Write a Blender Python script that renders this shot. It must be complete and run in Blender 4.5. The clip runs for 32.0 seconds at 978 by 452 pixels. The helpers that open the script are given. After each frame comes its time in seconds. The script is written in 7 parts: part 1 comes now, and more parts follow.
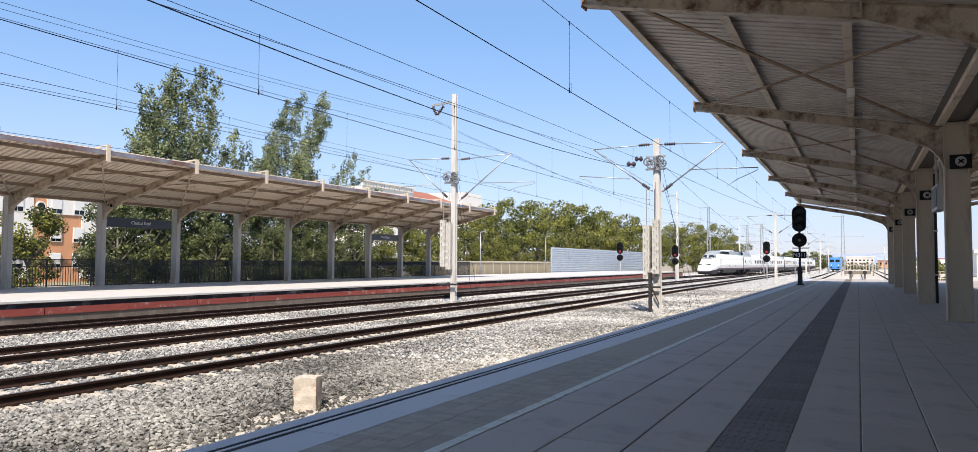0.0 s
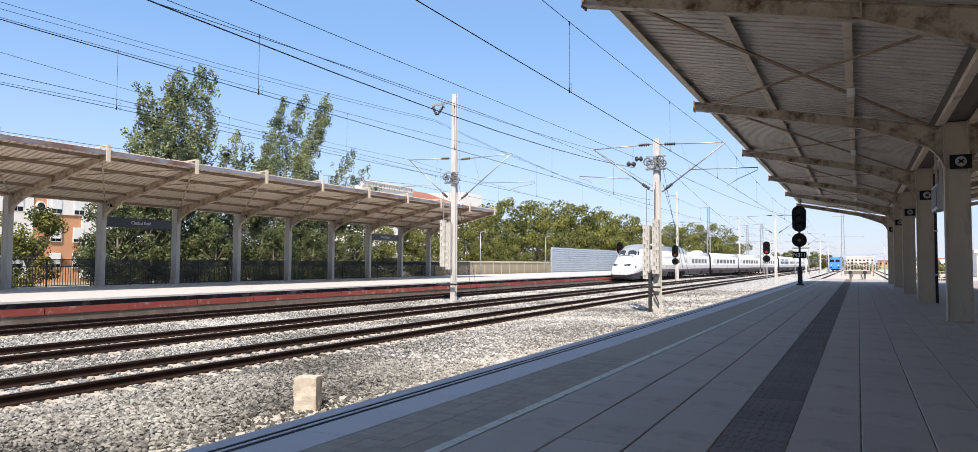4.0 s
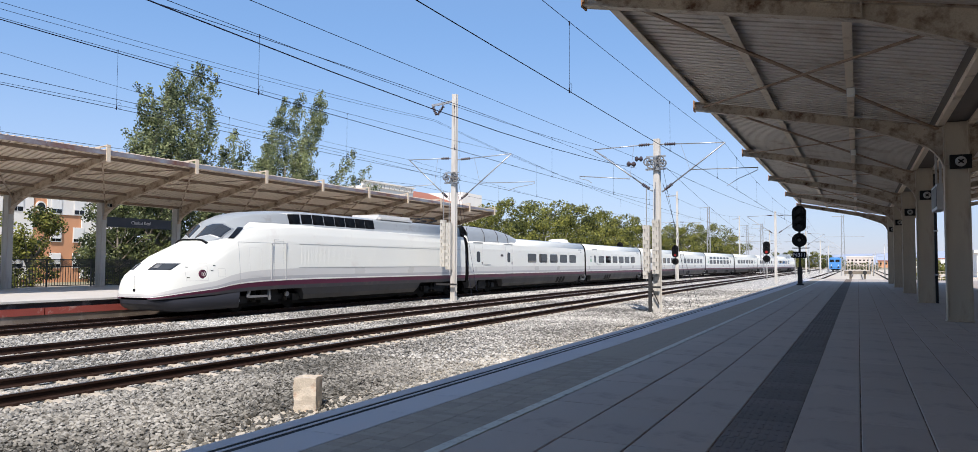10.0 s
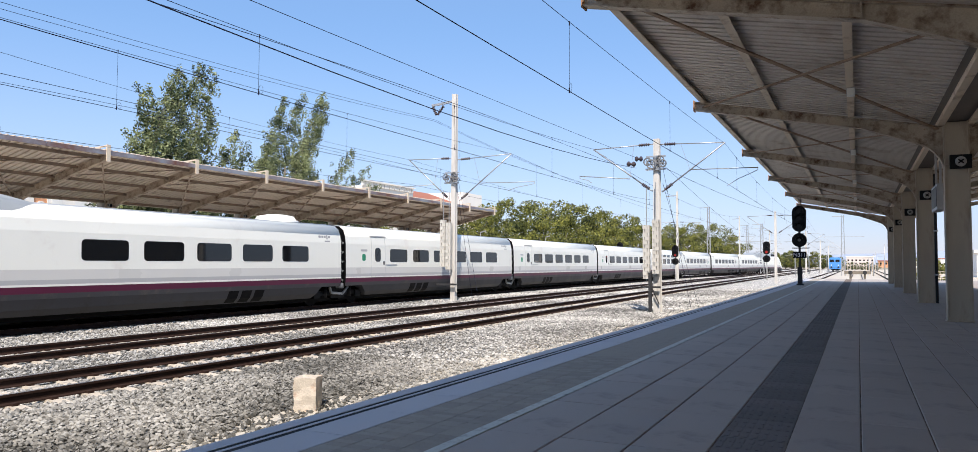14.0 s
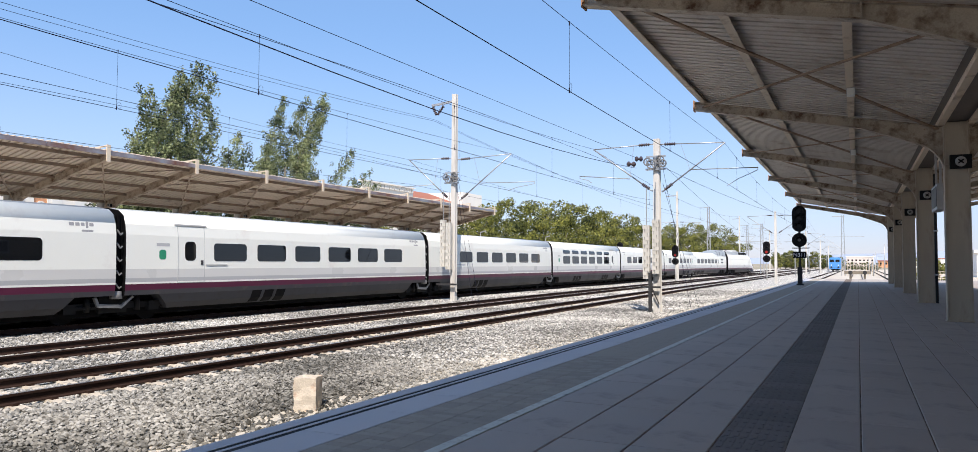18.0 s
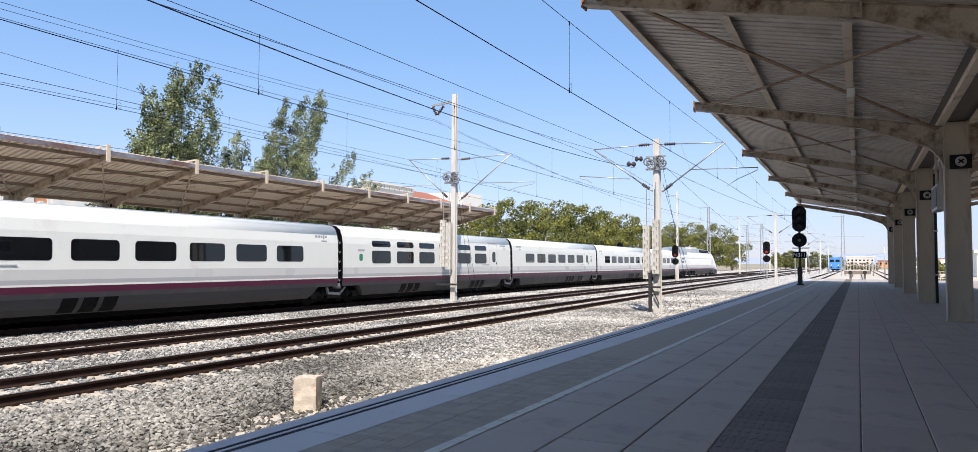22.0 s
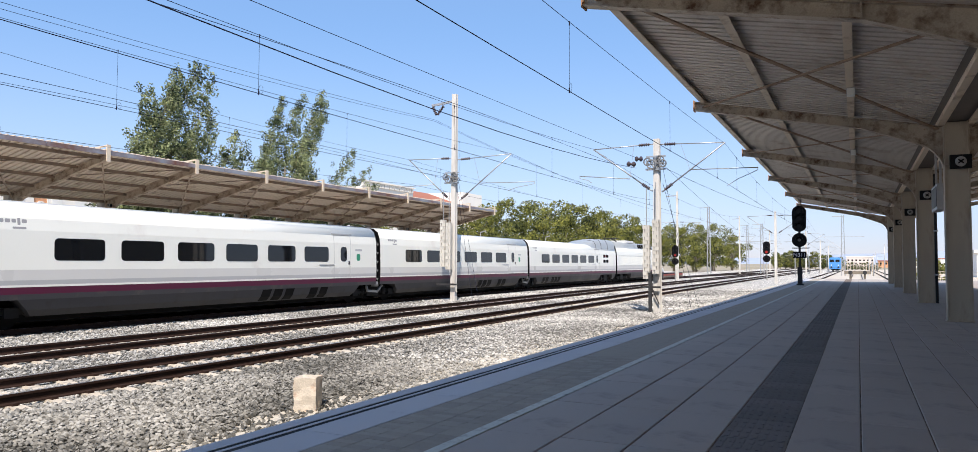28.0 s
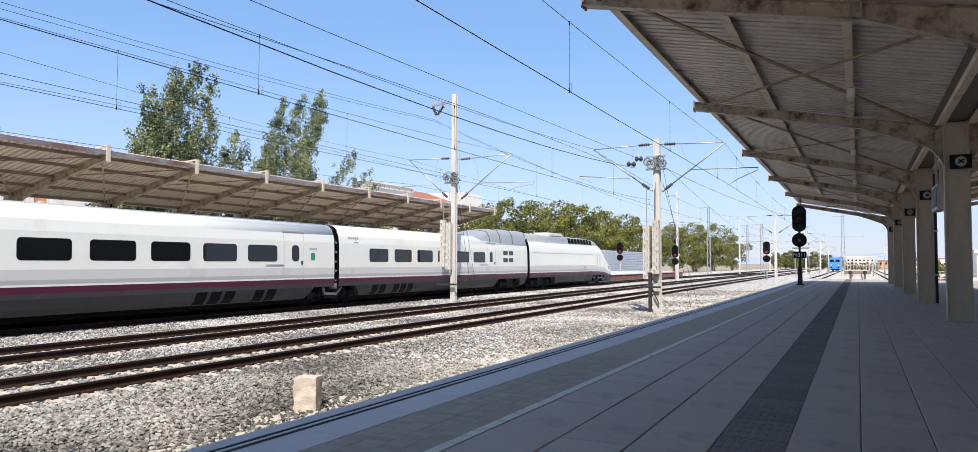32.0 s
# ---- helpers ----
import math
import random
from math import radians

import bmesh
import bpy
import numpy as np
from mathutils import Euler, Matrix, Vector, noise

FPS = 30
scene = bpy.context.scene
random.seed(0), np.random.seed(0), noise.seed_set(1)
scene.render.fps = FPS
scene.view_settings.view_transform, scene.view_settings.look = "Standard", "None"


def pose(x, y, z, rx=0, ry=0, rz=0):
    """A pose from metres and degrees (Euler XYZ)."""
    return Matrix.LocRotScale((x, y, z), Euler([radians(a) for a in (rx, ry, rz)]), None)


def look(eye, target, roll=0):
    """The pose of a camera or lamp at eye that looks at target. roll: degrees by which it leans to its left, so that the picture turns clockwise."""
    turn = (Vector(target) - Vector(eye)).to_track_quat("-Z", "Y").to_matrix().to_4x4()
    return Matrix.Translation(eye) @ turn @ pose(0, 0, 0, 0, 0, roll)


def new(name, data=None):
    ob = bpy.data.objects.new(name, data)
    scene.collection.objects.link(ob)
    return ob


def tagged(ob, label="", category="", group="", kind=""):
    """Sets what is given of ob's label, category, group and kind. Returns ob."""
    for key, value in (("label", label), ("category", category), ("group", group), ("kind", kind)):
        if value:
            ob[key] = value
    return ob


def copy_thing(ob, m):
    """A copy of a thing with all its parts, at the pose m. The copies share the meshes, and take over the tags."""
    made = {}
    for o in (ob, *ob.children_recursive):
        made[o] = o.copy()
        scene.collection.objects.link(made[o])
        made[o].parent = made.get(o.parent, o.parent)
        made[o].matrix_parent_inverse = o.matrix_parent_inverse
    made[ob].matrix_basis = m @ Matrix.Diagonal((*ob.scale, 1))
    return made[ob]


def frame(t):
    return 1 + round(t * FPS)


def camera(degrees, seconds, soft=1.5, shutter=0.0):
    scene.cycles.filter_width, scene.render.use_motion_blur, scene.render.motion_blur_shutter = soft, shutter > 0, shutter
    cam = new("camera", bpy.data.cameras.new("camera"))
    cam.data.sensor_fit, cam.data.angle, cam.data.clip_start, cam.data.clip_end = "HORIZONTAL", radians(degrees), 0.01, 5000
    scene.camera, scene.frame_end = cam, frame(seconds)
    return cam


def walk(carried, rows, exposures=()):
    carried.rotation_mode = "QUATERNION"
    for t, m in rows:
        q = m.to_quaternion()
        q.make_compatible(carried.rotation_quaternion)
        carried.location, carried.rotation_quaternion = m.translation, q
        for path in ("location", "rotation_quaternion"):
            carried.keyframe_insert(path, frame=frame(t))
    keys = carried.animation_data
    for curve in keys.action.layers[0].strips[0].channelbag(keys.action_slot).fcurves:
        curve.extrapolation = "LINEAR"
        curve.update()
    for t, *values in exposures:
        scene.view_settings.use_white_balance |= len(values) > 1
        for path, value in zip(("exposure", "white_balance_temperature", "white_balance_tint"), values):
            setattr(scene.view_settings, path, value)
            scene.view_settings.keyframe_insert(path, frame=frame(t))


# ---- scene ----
cam = camera(66.22, 32.0, soft=0.45)
EYE = (0.0, 0.0, 1.406)
CAM_POSE = look(EYE, (-4.40858, 8.96290, 1.88645), 0.303)
walk(cam, [(0.0, CAM_POSE), (32.0, CAM_POSE)], [(0.0, 0.42, 6700, 14), (3.0, 0.43, 6700, 14), (6.0, 0.39, 6700, 14), (7.5, 0.31, 6650, 14), (10.0, 0.2, 6480, 14), (13.0, 0.36, 6560, 14), (18.0, 0.38, 6600, 14), (25.0, 0.39, 6600, 14), (32.0, 0.39, 6600, 14)])

# ---- light ----
SUN_FROM = Vector((0.355, -0.75, 0.97)).normalized()
world = bpy.data.worlds.new("sky")
scene.world = world
world.use_nodes = True
wn = world.node_tree.nodes
sky = wn.new("ShaderNodeTexSky")
sky.sky_type, sky.sun_disc = "NISHITA", False
sky.sun_elevation = math.asin(SUN_FROM.z)
sky.sun_rotation = math.atan2(SUN_FROM.x, SUN_FROM.y)
sky.air_density, sky.dust_density, sky.ozone_density = 1.0, 0.15, 2.2
sky.altitude = 600
even = wn.new("ShaderNodeMix")
even.data_type = "RGBA"
even.inputs[0].default_value = 0.5
even.inputs[7].default_value = (2.9, 4.5, 7.2, 1)
world.node_tree.links.new(sky.outputs[0], even.inputs[6])
# paler towards the horizon, deeper blue above
way = wn.new("ShaderNodeTexCoord")
height = wn.new("ShaderNodeSeparateXYZ")
world.node_tree.links.new(way.outputs["Generated"], height.inputs[0])
tint = wn.new("ShaderNodeValToRGB")
tint.color_ramp.interpolation = "B_SPLINE"
for k, (at, c) in enumerate(((0.0, (0.66, 0.64, 0.70)), (0.09, (0.92, 0.85, 0.85)), (0.20, (0.83, 0.87, 0.89)), (0.33, (0.56, 0.76, 0.90)), (0.55, (0.90, 0.85, 0.82)), (1.0, (0.92, 0.85, 0.80)))):
    e = tint.color_ramp.elements[k] if k < 2 else tint.color_ramp.elements.new(at)
    e.position, e.color = at, (*c, 1)
world.node_tree.links.new(height.outputs[2], tint.inputs[0])
shade = wn.new("ShaderNodeMix")
shade.data_type, shade.blend_type = "RGBA", "MULTIPLY"
shade.inputs[0].default_value = 1.0
world.node_tree.links.new(even.outputs[2], shade.inputs[6])
world.node_tree.links.new(tint.outputs[0], shade.inputs[7])
world.node_tree.links.new(shade.outputs[2], wn["Background"].inputs[0])
wn["Background"].inputs[1].default_value = 0.133
sun = new("sun", bpy.data.lights.new("sun", "SUN"))
sun.data.energy, sun.data.angle, sun.data.color = 5.0, radians(0.53), (1.0, 0.93, 0.82)
sun.matrix_world = look(SUN_FROM * 50, (0, 0, 0))

# ---- plan ----
RAIL = -0.544            # rail head; the near platform's paving is z = 0
BED = RAIL - 0.17        # top of the ballast
LATS = {"far": -21.78, "middle": -16.07, "near": -11.71}   # centres of the three tracks at y = 0
PLAT_L = 0.09            # top of the far platform
EDGE_L = -23.45
COL_L, STEP_L, FIRST_L, ARM_L = -33.95, 4.693, 20.62, 6.7
COL_R, ARM_R = 2.25, 6.4
FRAMES_R = [-7.9, 2.1, 12.1, 21.83, 31.86, 41.89, 51.92, 61.95]


def bend(y):
    """Sideways swing of the far tracks and platform."""
    u = min(max(y, -60.0), 97.0)
    return -0.0205 * u + 0.0001055 * u * u


def trk(lat, y, z=0.0):
    return Vector((lat + bend(y), y, z))


def cross(y):
    """The crossover by which the train leaves the middle track for the far one."""
    a, b, c, d, slope = 107.0, 129.0, 179.0, 200.0, 0.0872
    if y < a:
        return 0.0
    if y < b:
        return slope * (y - a) ** 2 / (2 * (b - a))
    g = slope * (b - a) / 2
    if y < c:
        return g + slope * (y - b)
    g += slope * (c - b)
    if y < d:
        t = y - c
        return g + slope * (t - t * t / (2 * (d - c)))
    return g + slope * (d - c) / 2


# ---- mesh helpers ----
def mesh_of(bm, name="mesh"):
    me = bpy.data.meshes.new(name)
    bm.to_mesh(me)
    bm.free()
    return me


def put(name, data, mats, parent=None, label=""):
    ob = new(name, data)
    if mats is not None and not data.materials:
        for m in (mats if isinstance(mats, (list, tuple)) else [mats]):
            data.materials.append(m)
    if parent is not None:
        ob.parent = parent
    if label:
        ob["label"] = label
    return ob


def part(name, bm, material, parent, label=""):
    return put(name, mesh_of(bm, name), material, parent, label)


def thing(name, label, category, at=None, group="", kind=""):
    ob = new(name)
    ob.empty_display_size = 0.2
    if at is not None:
        ob.matrix_basis = at
    return tagged(ob, label, category, group, kind)


def box(bm, x0, x1, y0, y1, z0, z1, m=None, mat=0):
    vs = [Vector((x, y, z)) for x in (x0, x1) for y in (y0, y1) for z in (z0, z1)]
    if m is not None:
        vs = [m @ q for q in vs]
    v = [bm.verts.new(q) for q in vs]
    for ids in ((0, 1, 3, 2), (4, 6, 7, 5), (0, 4, 5, 1), (2, 3, 7, 6), (0, 2, 6, 4), (1, 5, 7, 3)):
        bm.faces.new([v[i] for i in ids]).material_index = mat
    return v


def beam(bm, p, q, w, h, up=(0, 0, 1), mat=0):
    """A bar of section w x h from p to q."""
    p, q = Vector(p), Vector(q)
    d = (q - p).normalized()
    s = d.cross(Vector(up))
    s = s.normalized() if s.length > 1e-4 else Vector((1, 0, 0))
    u = s.cross(d)
    v = []
    for e in (p, q):
        for a, b in ((-1, -1), (1, -1), (1, 1), (-1, 1)):
            v.append(bm.verts.new(e + s * (a * w / 2) + u * (b * h / 2)))
    for ids in ((3, 2, 1, 0), (4, 5, 6, 7), (0, 1, 5, 4), (1, 2, 6, 5), (2, 3, 7, 6), (3, 0, 4, 7)):
        bm.faces.new([v[i] for i in ids]).material_index = mat


def tube(bm, pts, r, n=8, mat=0, caps=True):
    """A round bar through the points; r a number or one per point."""
    pts = [Vector(p) for p in pts]
    rr = r if isinstance(r, (list, tuple)) else [r] * len(pts)
    rings, last = [], None
    for i, p in enumerate(pts):
        d = (pts[min(i + 1, len(pts) - 1)] - pts[max(i - 1, 0)]).normalized()
        s = last - d * last.dot(d) if last is not None else d.orthogonal()
        s = s.normalized()
        last = s
        u = d.cross(s)
        rings.append([bm.verts.new(p + (s * math.cos(2 * math.pi * k / n) + u * math.sin(2 * math.pi * k / n)) * rr[i]) for k in range(n)])
    for a, b in zip(rings, rings[1:]):
        for k in range(n):
            f = bm.faces.new((a[k], a[(k + 1) % n], b[(k + 1) % n], b[k]))
            f.smooth, f.material_index = n > 6, mat
    if caps:
        bm.faces.new(rings[0][::-1]).material_index = mat
        bm.faces.new(rings[-1]).material_index = mat


def loft(bm, rings, close=False, mats=None, ends=False, smooth=False):
    """Faces between rings of points; mats: a material index per strip."""
    vr = [[bm.verts.new(p) for p in r] for r in rings]
    n = len(vr[0])
    for a, b in zip(vr, vr[1:]):
        for k in range(n if close else n - 1):
            f = bm.faces.new((a[k], a[(k + 1) % n], b[(k + 1) % n], b[k]))
            f.smooth = smooth
            if mats:
                f.material_index = mats[k]
    if ends:
        bm.faces.new(vr[0][::-1])
        bm.faces.new(vr[-1])
    bmesh.ops.recalc_face_normals(bm, faces=bm.faces[:])
    return vr


def prism(bm, poly, a, b, m=None, mat=0):
    """A polygon of (x, z) drawn out along y from a to b, put through m."""
    m = m or Matrix()
    lo = [bm.verts.new(m @ Vector((x, a, z))) for x, z in poly]
    hi = [bm.verts.new(m @ Vector((x, b, z))) for x, z in poly]
    n = len(poly)
    fs = [bm.faces.new(lo[::-1]), bm.faces.new(hi)]
    for k in range(n):
        fs.append(bm.faces.new((lo[k], lo[(k + 1) % n], hi[(k + 1) % n], hi[k])))
    for f in fs:
        f.material_index = mat
    bmesh.ops.recalc_face_normals(bm, faces=fs)


def mass(name, verts, faces, material, parent=None, label=""):
    me = bpy.data.meshes.new(name)
    me.from_pydata([tuple(q) for q in verts] if not isinstance(verts, np.ndarray) else verts.tolist(), [], faces if isinstance(faces, list) else faces.tolist())
    me.update()
    return put(name, me, material, parent, label)


def strip(name, section, ys, material, parent=None, label="", closed=True):
    """A section of (lat, z) swept along the bent line of the tracks."""
    bm = bmesh.new()
    loft(bm, [[trk(a, y, z) for a, z in section] for y in ys], close=closed, ends=closed)
    return part(name, bm, material, parent, label)


def steps(a, b, d):
    n = max(1, int(round((b - a) / d)))
    return [a + (b - a) * i / n for i in range(n + 1)]


# ---- materials ----
def surface(name, color, rough=0.6, metal=0.0, vary=0.12, scale=3.0, bump=0.1, grain=60.0, stain=None, stain_amount=0.3, stain_scale=1.2,
            spec=0.5, streak=None, piece=0.0, coat=0.0):
    """A painted, cast or rolled surface: broad tone, fine grain, stains, relief."""
    m = bpy.data.materials.new(name)
    m.use_nodes = True
    nt = m.node_tree
    n, l = nt.nodes, nt.links
    bs = n["Principled BSDF"]
    tc = n.new("ShaderNodeTexCoord")
    mp = n.new("ShaderNodeMapping")
    l.new(tc.outputs["Object"], mp.inputs[0])
    if streak:
        mp.inputs["Scale"].default_value = streak
    big = n.new("ShaderNodeTexNoise")
    big.inputs["Scale"].default_value, big.inputs["Detail"].default_value = scale, 6
    fine = n.new("ShaderNodeTexNoise")
    fine.inputs["Scale"].default_value, fine.inputs["Detail"].default_value = grain, 4
    l.new(mp.outputs[0], big.inputs[0])
    l.new(tc.outputs["Object"], fine.inputs[0])
    mix = n.new("ShaderNodeMath")
    mix.operation = "ADD"
    l.new(big.outputs[0], mix.inputs[0])
    l.new(fine.outputs[0], mix.inputs[1])
    rng = n.new("ShaderNodeMapRange")
    rng.inputs[1].default_value, rng.inputs[2].default_value = 0.6, 1.4
    rng.inputs[3].default_value, rng.inputs[4].default_value = 1 - vary, 1 + vary
    l.new(mix.outputs[0], rng.inputs[0])
    val = rng.outputs[0]
    if piece:
        oi = n.new("ShaderNodeObjectInfo")
        pr = n.new("ShaderNodeMapRange")
        pr.inputs[3].default_value, pr.inputs[4].default_value = 1 - piece, 1 + piece
        l.new(oi.outputs["Random"], pr.inputs[0])
        mu = n.new("ShaderNodeMath")
        mu.operation = "MULTIPLY"
        l.new(val, mu.inputs[0])
        l.new(pr.outputs[0], mu.inputs[1])
        val = mu.outputs[0]
    col = n.new("ShaderNodeVectorMath")
    col.operation = "SCALE"
    col.inputs[0].default_value = color
    l.new(val, col.inputs["Scale"])
    out = col.outputs[0]
    if stain:
        st = n.new("ShaderNodeTexNoise")
        st.inputs["Scale"].default_value, st.inputs["Detail"].default_value, st.inputs["Roughness"].default_value = stain_scale, 8, 0.65
        l.new(mp.outputs[0], st.inputs[0])
        sr = n.new("ShaderNodeMapRange")
        sr.inputs[1].default_value, sr.inputs[2].default_value = 0.62 - 0.3 * stain_amount, 0.78 - 0.2 * stain_amount
        l.new(st.outputs[0], sr.inputs[0])
        mx = n.new("ShaderNodeMix")
        mx.data_type = "RGBA"
        l.new(sr.outputs[0], mx.inputs[0])
        l.new(out, mx.inputs[6])
        mx.inputs[7].default_value = (*stain, 1)
        out = mx.outputs[2]
    l.new(out, bs.inputs["Base Color"])
    rr = n.new("ShaderNodeMapRange")
    rr.inputs[1].default_value, rr.inputs[2].default_value = 0.3, 0.7
    rr.inputs[3].default_value, rr.inputs[4].default_value = max(0.02, rough * 0.85), min(1, rough * 1.15)
    l.new(big.outputs[0], rr.inputs[0])
    l.new(rr.outputs[0], bs.inputs["Roughness"])
    bs.inputs["Metallic"].default_value = metal
    bs.inputs["Specular IOR Level"].default_value = spec
    bs.inputs["Coat Weight"].default_value = coat
    if bump:
        bp = n.new("ShaderNodeBump")
        bp.inputs["Strength"].default_value, bp.inputs["Distance"].default_value = bump, 0.02
        l.new(mix.outputs[0], bp.inputs["Height"])
        l.new(bp.outputs[0], bs.inputs["Normal"])
    return m


def ballast_material():
    m = surface("ballast", (0.62, 0.595, 0.55), 0.9, vary=0.25, scale=0.5, grain=18, bump=0.0)
    nt = m.node_tree
    n, l = nt.nodes, nt.links
    bs = n["Principled BSDF"]
    tc = n.new("ShaderNodeTexCoord")
    vo = n.new("ShaderNodeTexVoronoi")
    vo.inputs["Scale"].default_value = 22
    l.new(tc.outputs["Object"], vo.inputs[0])
    ramp = n.new("ShaderNodeMapRange")
    ramp.inputs[1].default_value, ramp.inputs[2].default_value = 0.0, 1.0
    ramp.inputs[3].default_value, ramp.inputs[4].default_value = 0.6, 1.5
    sep = n.new("ShaderNodeSeparateColor")
    l.new(vo.outputs["Color"], sep.inputs[0])
    l.new(sep.outputs[0], ramp.inputs[0])
    # shade between the stones goes into the colour as darker cell edges
    gap = n.new("ShaderNodeMapRange")
    gap.inputs[1].default_value, gap.inputs[2].default_value, gap.inputs[3].default_value, gap.inputs[4].default_value = 0.25, 0.62, 1.2, 0.55
    l.new(vo.outputs["Distance"], gap.inputs[0])
    gm = n.new("ShaderNodeMath")
    gm.operation = "MULTIPLY"
    l.new(ramp.outputs[0], gm.inputs[0])
    l.new(gap.outputs[0], gm.inputs[1])
    ramp = gm
    old = bs.inputs["Base Color"].links[0].from_socket
    sc = n.new("ShaderNodeVectorMath")
    sc.operation = "SCALE"
    l.new(old, sc.inputs[0])
    l.new(ramp.outputs[0], sc.inputs["Scale"])
    l.new(sc.outputs[0], bs.inputs["Base Color"])
    bp = n.new("ShaderNodeBump")
    bp.inputs["Strength"].default_value, bp.inputs["Distance"].default_value = 1.0, 0.05
    bp.invert = True
    l.new(vo.outputs["Distance"], bp.inputs["Height"])
    l.new(bp.outputs[0], bs.inputs["Normal"])
    return m


def glassy(name, color, rough=0.05, spec=0.6):
    m = surface(name, color, rough, vary=0.05, bump=0.0, spec=spec)
    return m


def leafy(name, color, light):
    """Leaves: tone by leaf and by bough, a little light through them."""
    m = bpy.data.materials.new(name)
    m.use_nodes = True
    nt = m.node_tree
    n, l = nt.nodes, nt.links
    bs = n["Principled BSDF"]
    g = n.new("ShaderNodeNewGeometry")
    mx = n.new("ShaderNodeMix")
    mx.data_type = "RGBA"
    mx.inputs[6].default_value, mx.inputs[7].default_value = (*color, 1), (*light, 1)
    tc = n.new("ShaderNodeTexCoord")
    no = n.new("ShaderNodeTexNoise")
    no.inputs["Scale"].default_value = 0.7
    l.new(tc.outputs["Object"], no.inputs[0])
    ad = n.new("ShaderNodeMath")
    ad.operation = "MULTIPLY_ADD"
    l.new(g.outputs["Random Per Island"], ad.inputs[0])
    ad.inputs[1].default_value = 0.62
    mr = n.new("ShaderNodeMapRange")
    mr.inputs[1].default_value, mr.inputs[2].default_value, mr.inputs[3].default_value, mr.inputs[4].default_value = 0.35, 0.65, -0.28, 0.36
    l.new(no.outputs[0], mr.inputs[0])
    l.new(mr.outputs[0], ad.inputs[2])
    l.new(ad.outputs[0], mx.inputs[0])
    l.new(mx.outputs[2], bs.inputs["Base Color"])
    bs.inputs["Roughness"].default_value = 0.5
    bs.inputs["Specular IOR Level"].default_value = 0.3
    tr = n.new("ShaderNodeBsdfTranslucent")
    l.new(mx.outputs[2], tr.inputs[0])
    ms = n.new("ShaderNodeMixShader")
    ms.inputs[0].default_value = 0.15
    l.new(bs.outputs[0], ms.inputs[1])
    l.new(tr.outputs[0], ms.inputs[2])
    l.new(ms.outputs[0], n["Material Output"].inputs[0])
    return m


def glow(name, color, strength):
    m = bpy.data.materials.new(name)
    m.use_nodes = True
    bs = m.node_tree.nodes["Principled BSDF"]
    bs.inputs["Base Color"].default_value = (*color, 1)
    bs.inputs["Emission Color"].default_value = (*color, 1)
    bs.inputs["Emission Strength"].default_value = strength
    return m


BALLAST = ballast_material()
STONE = surface("ballast_stone", (0.36, 0.345, 0.32), 0.9, vary=0.2, scale=6, grain=80, bump=0.3)
EARTH = surface("dry_earth", (0.34, 0.29, 0.22), 0.95, vary=0.2, scale=0.05, grain=4, bump=0.3, stain=(0.16, 0.17, 0.08), stain_amount=0.5, stain_scale=0.03)
RUST = surface("rusty_rail", (0.032, 0.018, 0.014), 0.85, vary=0.25, scale=4, grain=90, bump=0.15, spec=0.15)
RAILTOP = surface("rail_head", (0.2, 0.18, 0.17), 0.45, 0.6, vary=0.1, scale=2, bump=0.0)
SLEEPER = surface("sleeper_concrete", (0.50, 0.445, 0.37), 0.9, vary=0.15, scale=5, grain=90, bump=0.2, stain=(0.2, 0.13, 0.08), stain_amount=0.2, stain_scale=4, piece=0.12)
SLAB = surface("platform_slab", (0.385, 0.345, 0.315), 0.75, vary=0.07, scale=1.3, grain=140, bump=0.06, stain=(0.25, 0.235, 0.22), stain_amount=0.28, stain_scale=1.7, piece=0.05)
TACTILE = surface("tactile_slab", (0.165, 0.152, 0.15), 0.85, vary=0.16, scale=2.0, grain=120, bump=0.15, stain=(0.16, 0.145, 0.135), stain_amount=0.3, stain_scale=3.0, piece=0.14)
PAVER = surface("edge_paver", (0.33, 0.295, 0.25), 0.85, vary=0.12, scale=3.0, grain=120, bump=0.15, piece=0.1)
COPING = surface("coping_granite", (0.50, 0.50, 0.53), 0.7, vary=0.06, scale=2.0, grain=150, bump=0.05, piece=0.04)
GROOVE = surface("black_rubber", (0.02, 0.02, 0.022), 0.7, vary=0.1, bump=0.0, spec=0.15)
WHITELINE = surface("worn_white_paint", (0.58, 0.60, 0.56), 0.7, vary=0.1, bump=0.05, stain=(0.3, 0.29, 0.27), stain_amount=0.35, stain_scale=6)
BASE = surface("platform_base", (0.16, 0.13, 0.11), 0.9, vary=0.15)
CONCRETE = surface("concrete", (0.52, 0.50, 0.46), 0.85, vary=0.12, scale=2.0, grain=90, bump=0.2, stain=(0.34, 0.31, 0.27), stain_amount=0.35, streak=(1, 1, 0.25))
MASTCON = surface("mast_concrete", (0.56, 0.545, 0.515), 0.85, vary=0.14, scale=3.0, grain=120, bump=0.1, stain=(0.33, 0.30, 0.26), stain_amount=0.4, stain_scale=3.0, streak=(1, 1, 0.12))
REDBAND = surface("worn_red_paint", (0.30, 0.062, 0.045), 0.7, vary=0.15, scale=2.0, grain=60, bump=0.15, stain=(0.45, 0.37, 0.33), stain_amount=0.22, stain_scale=2.2, streak=(1, 1, 1))
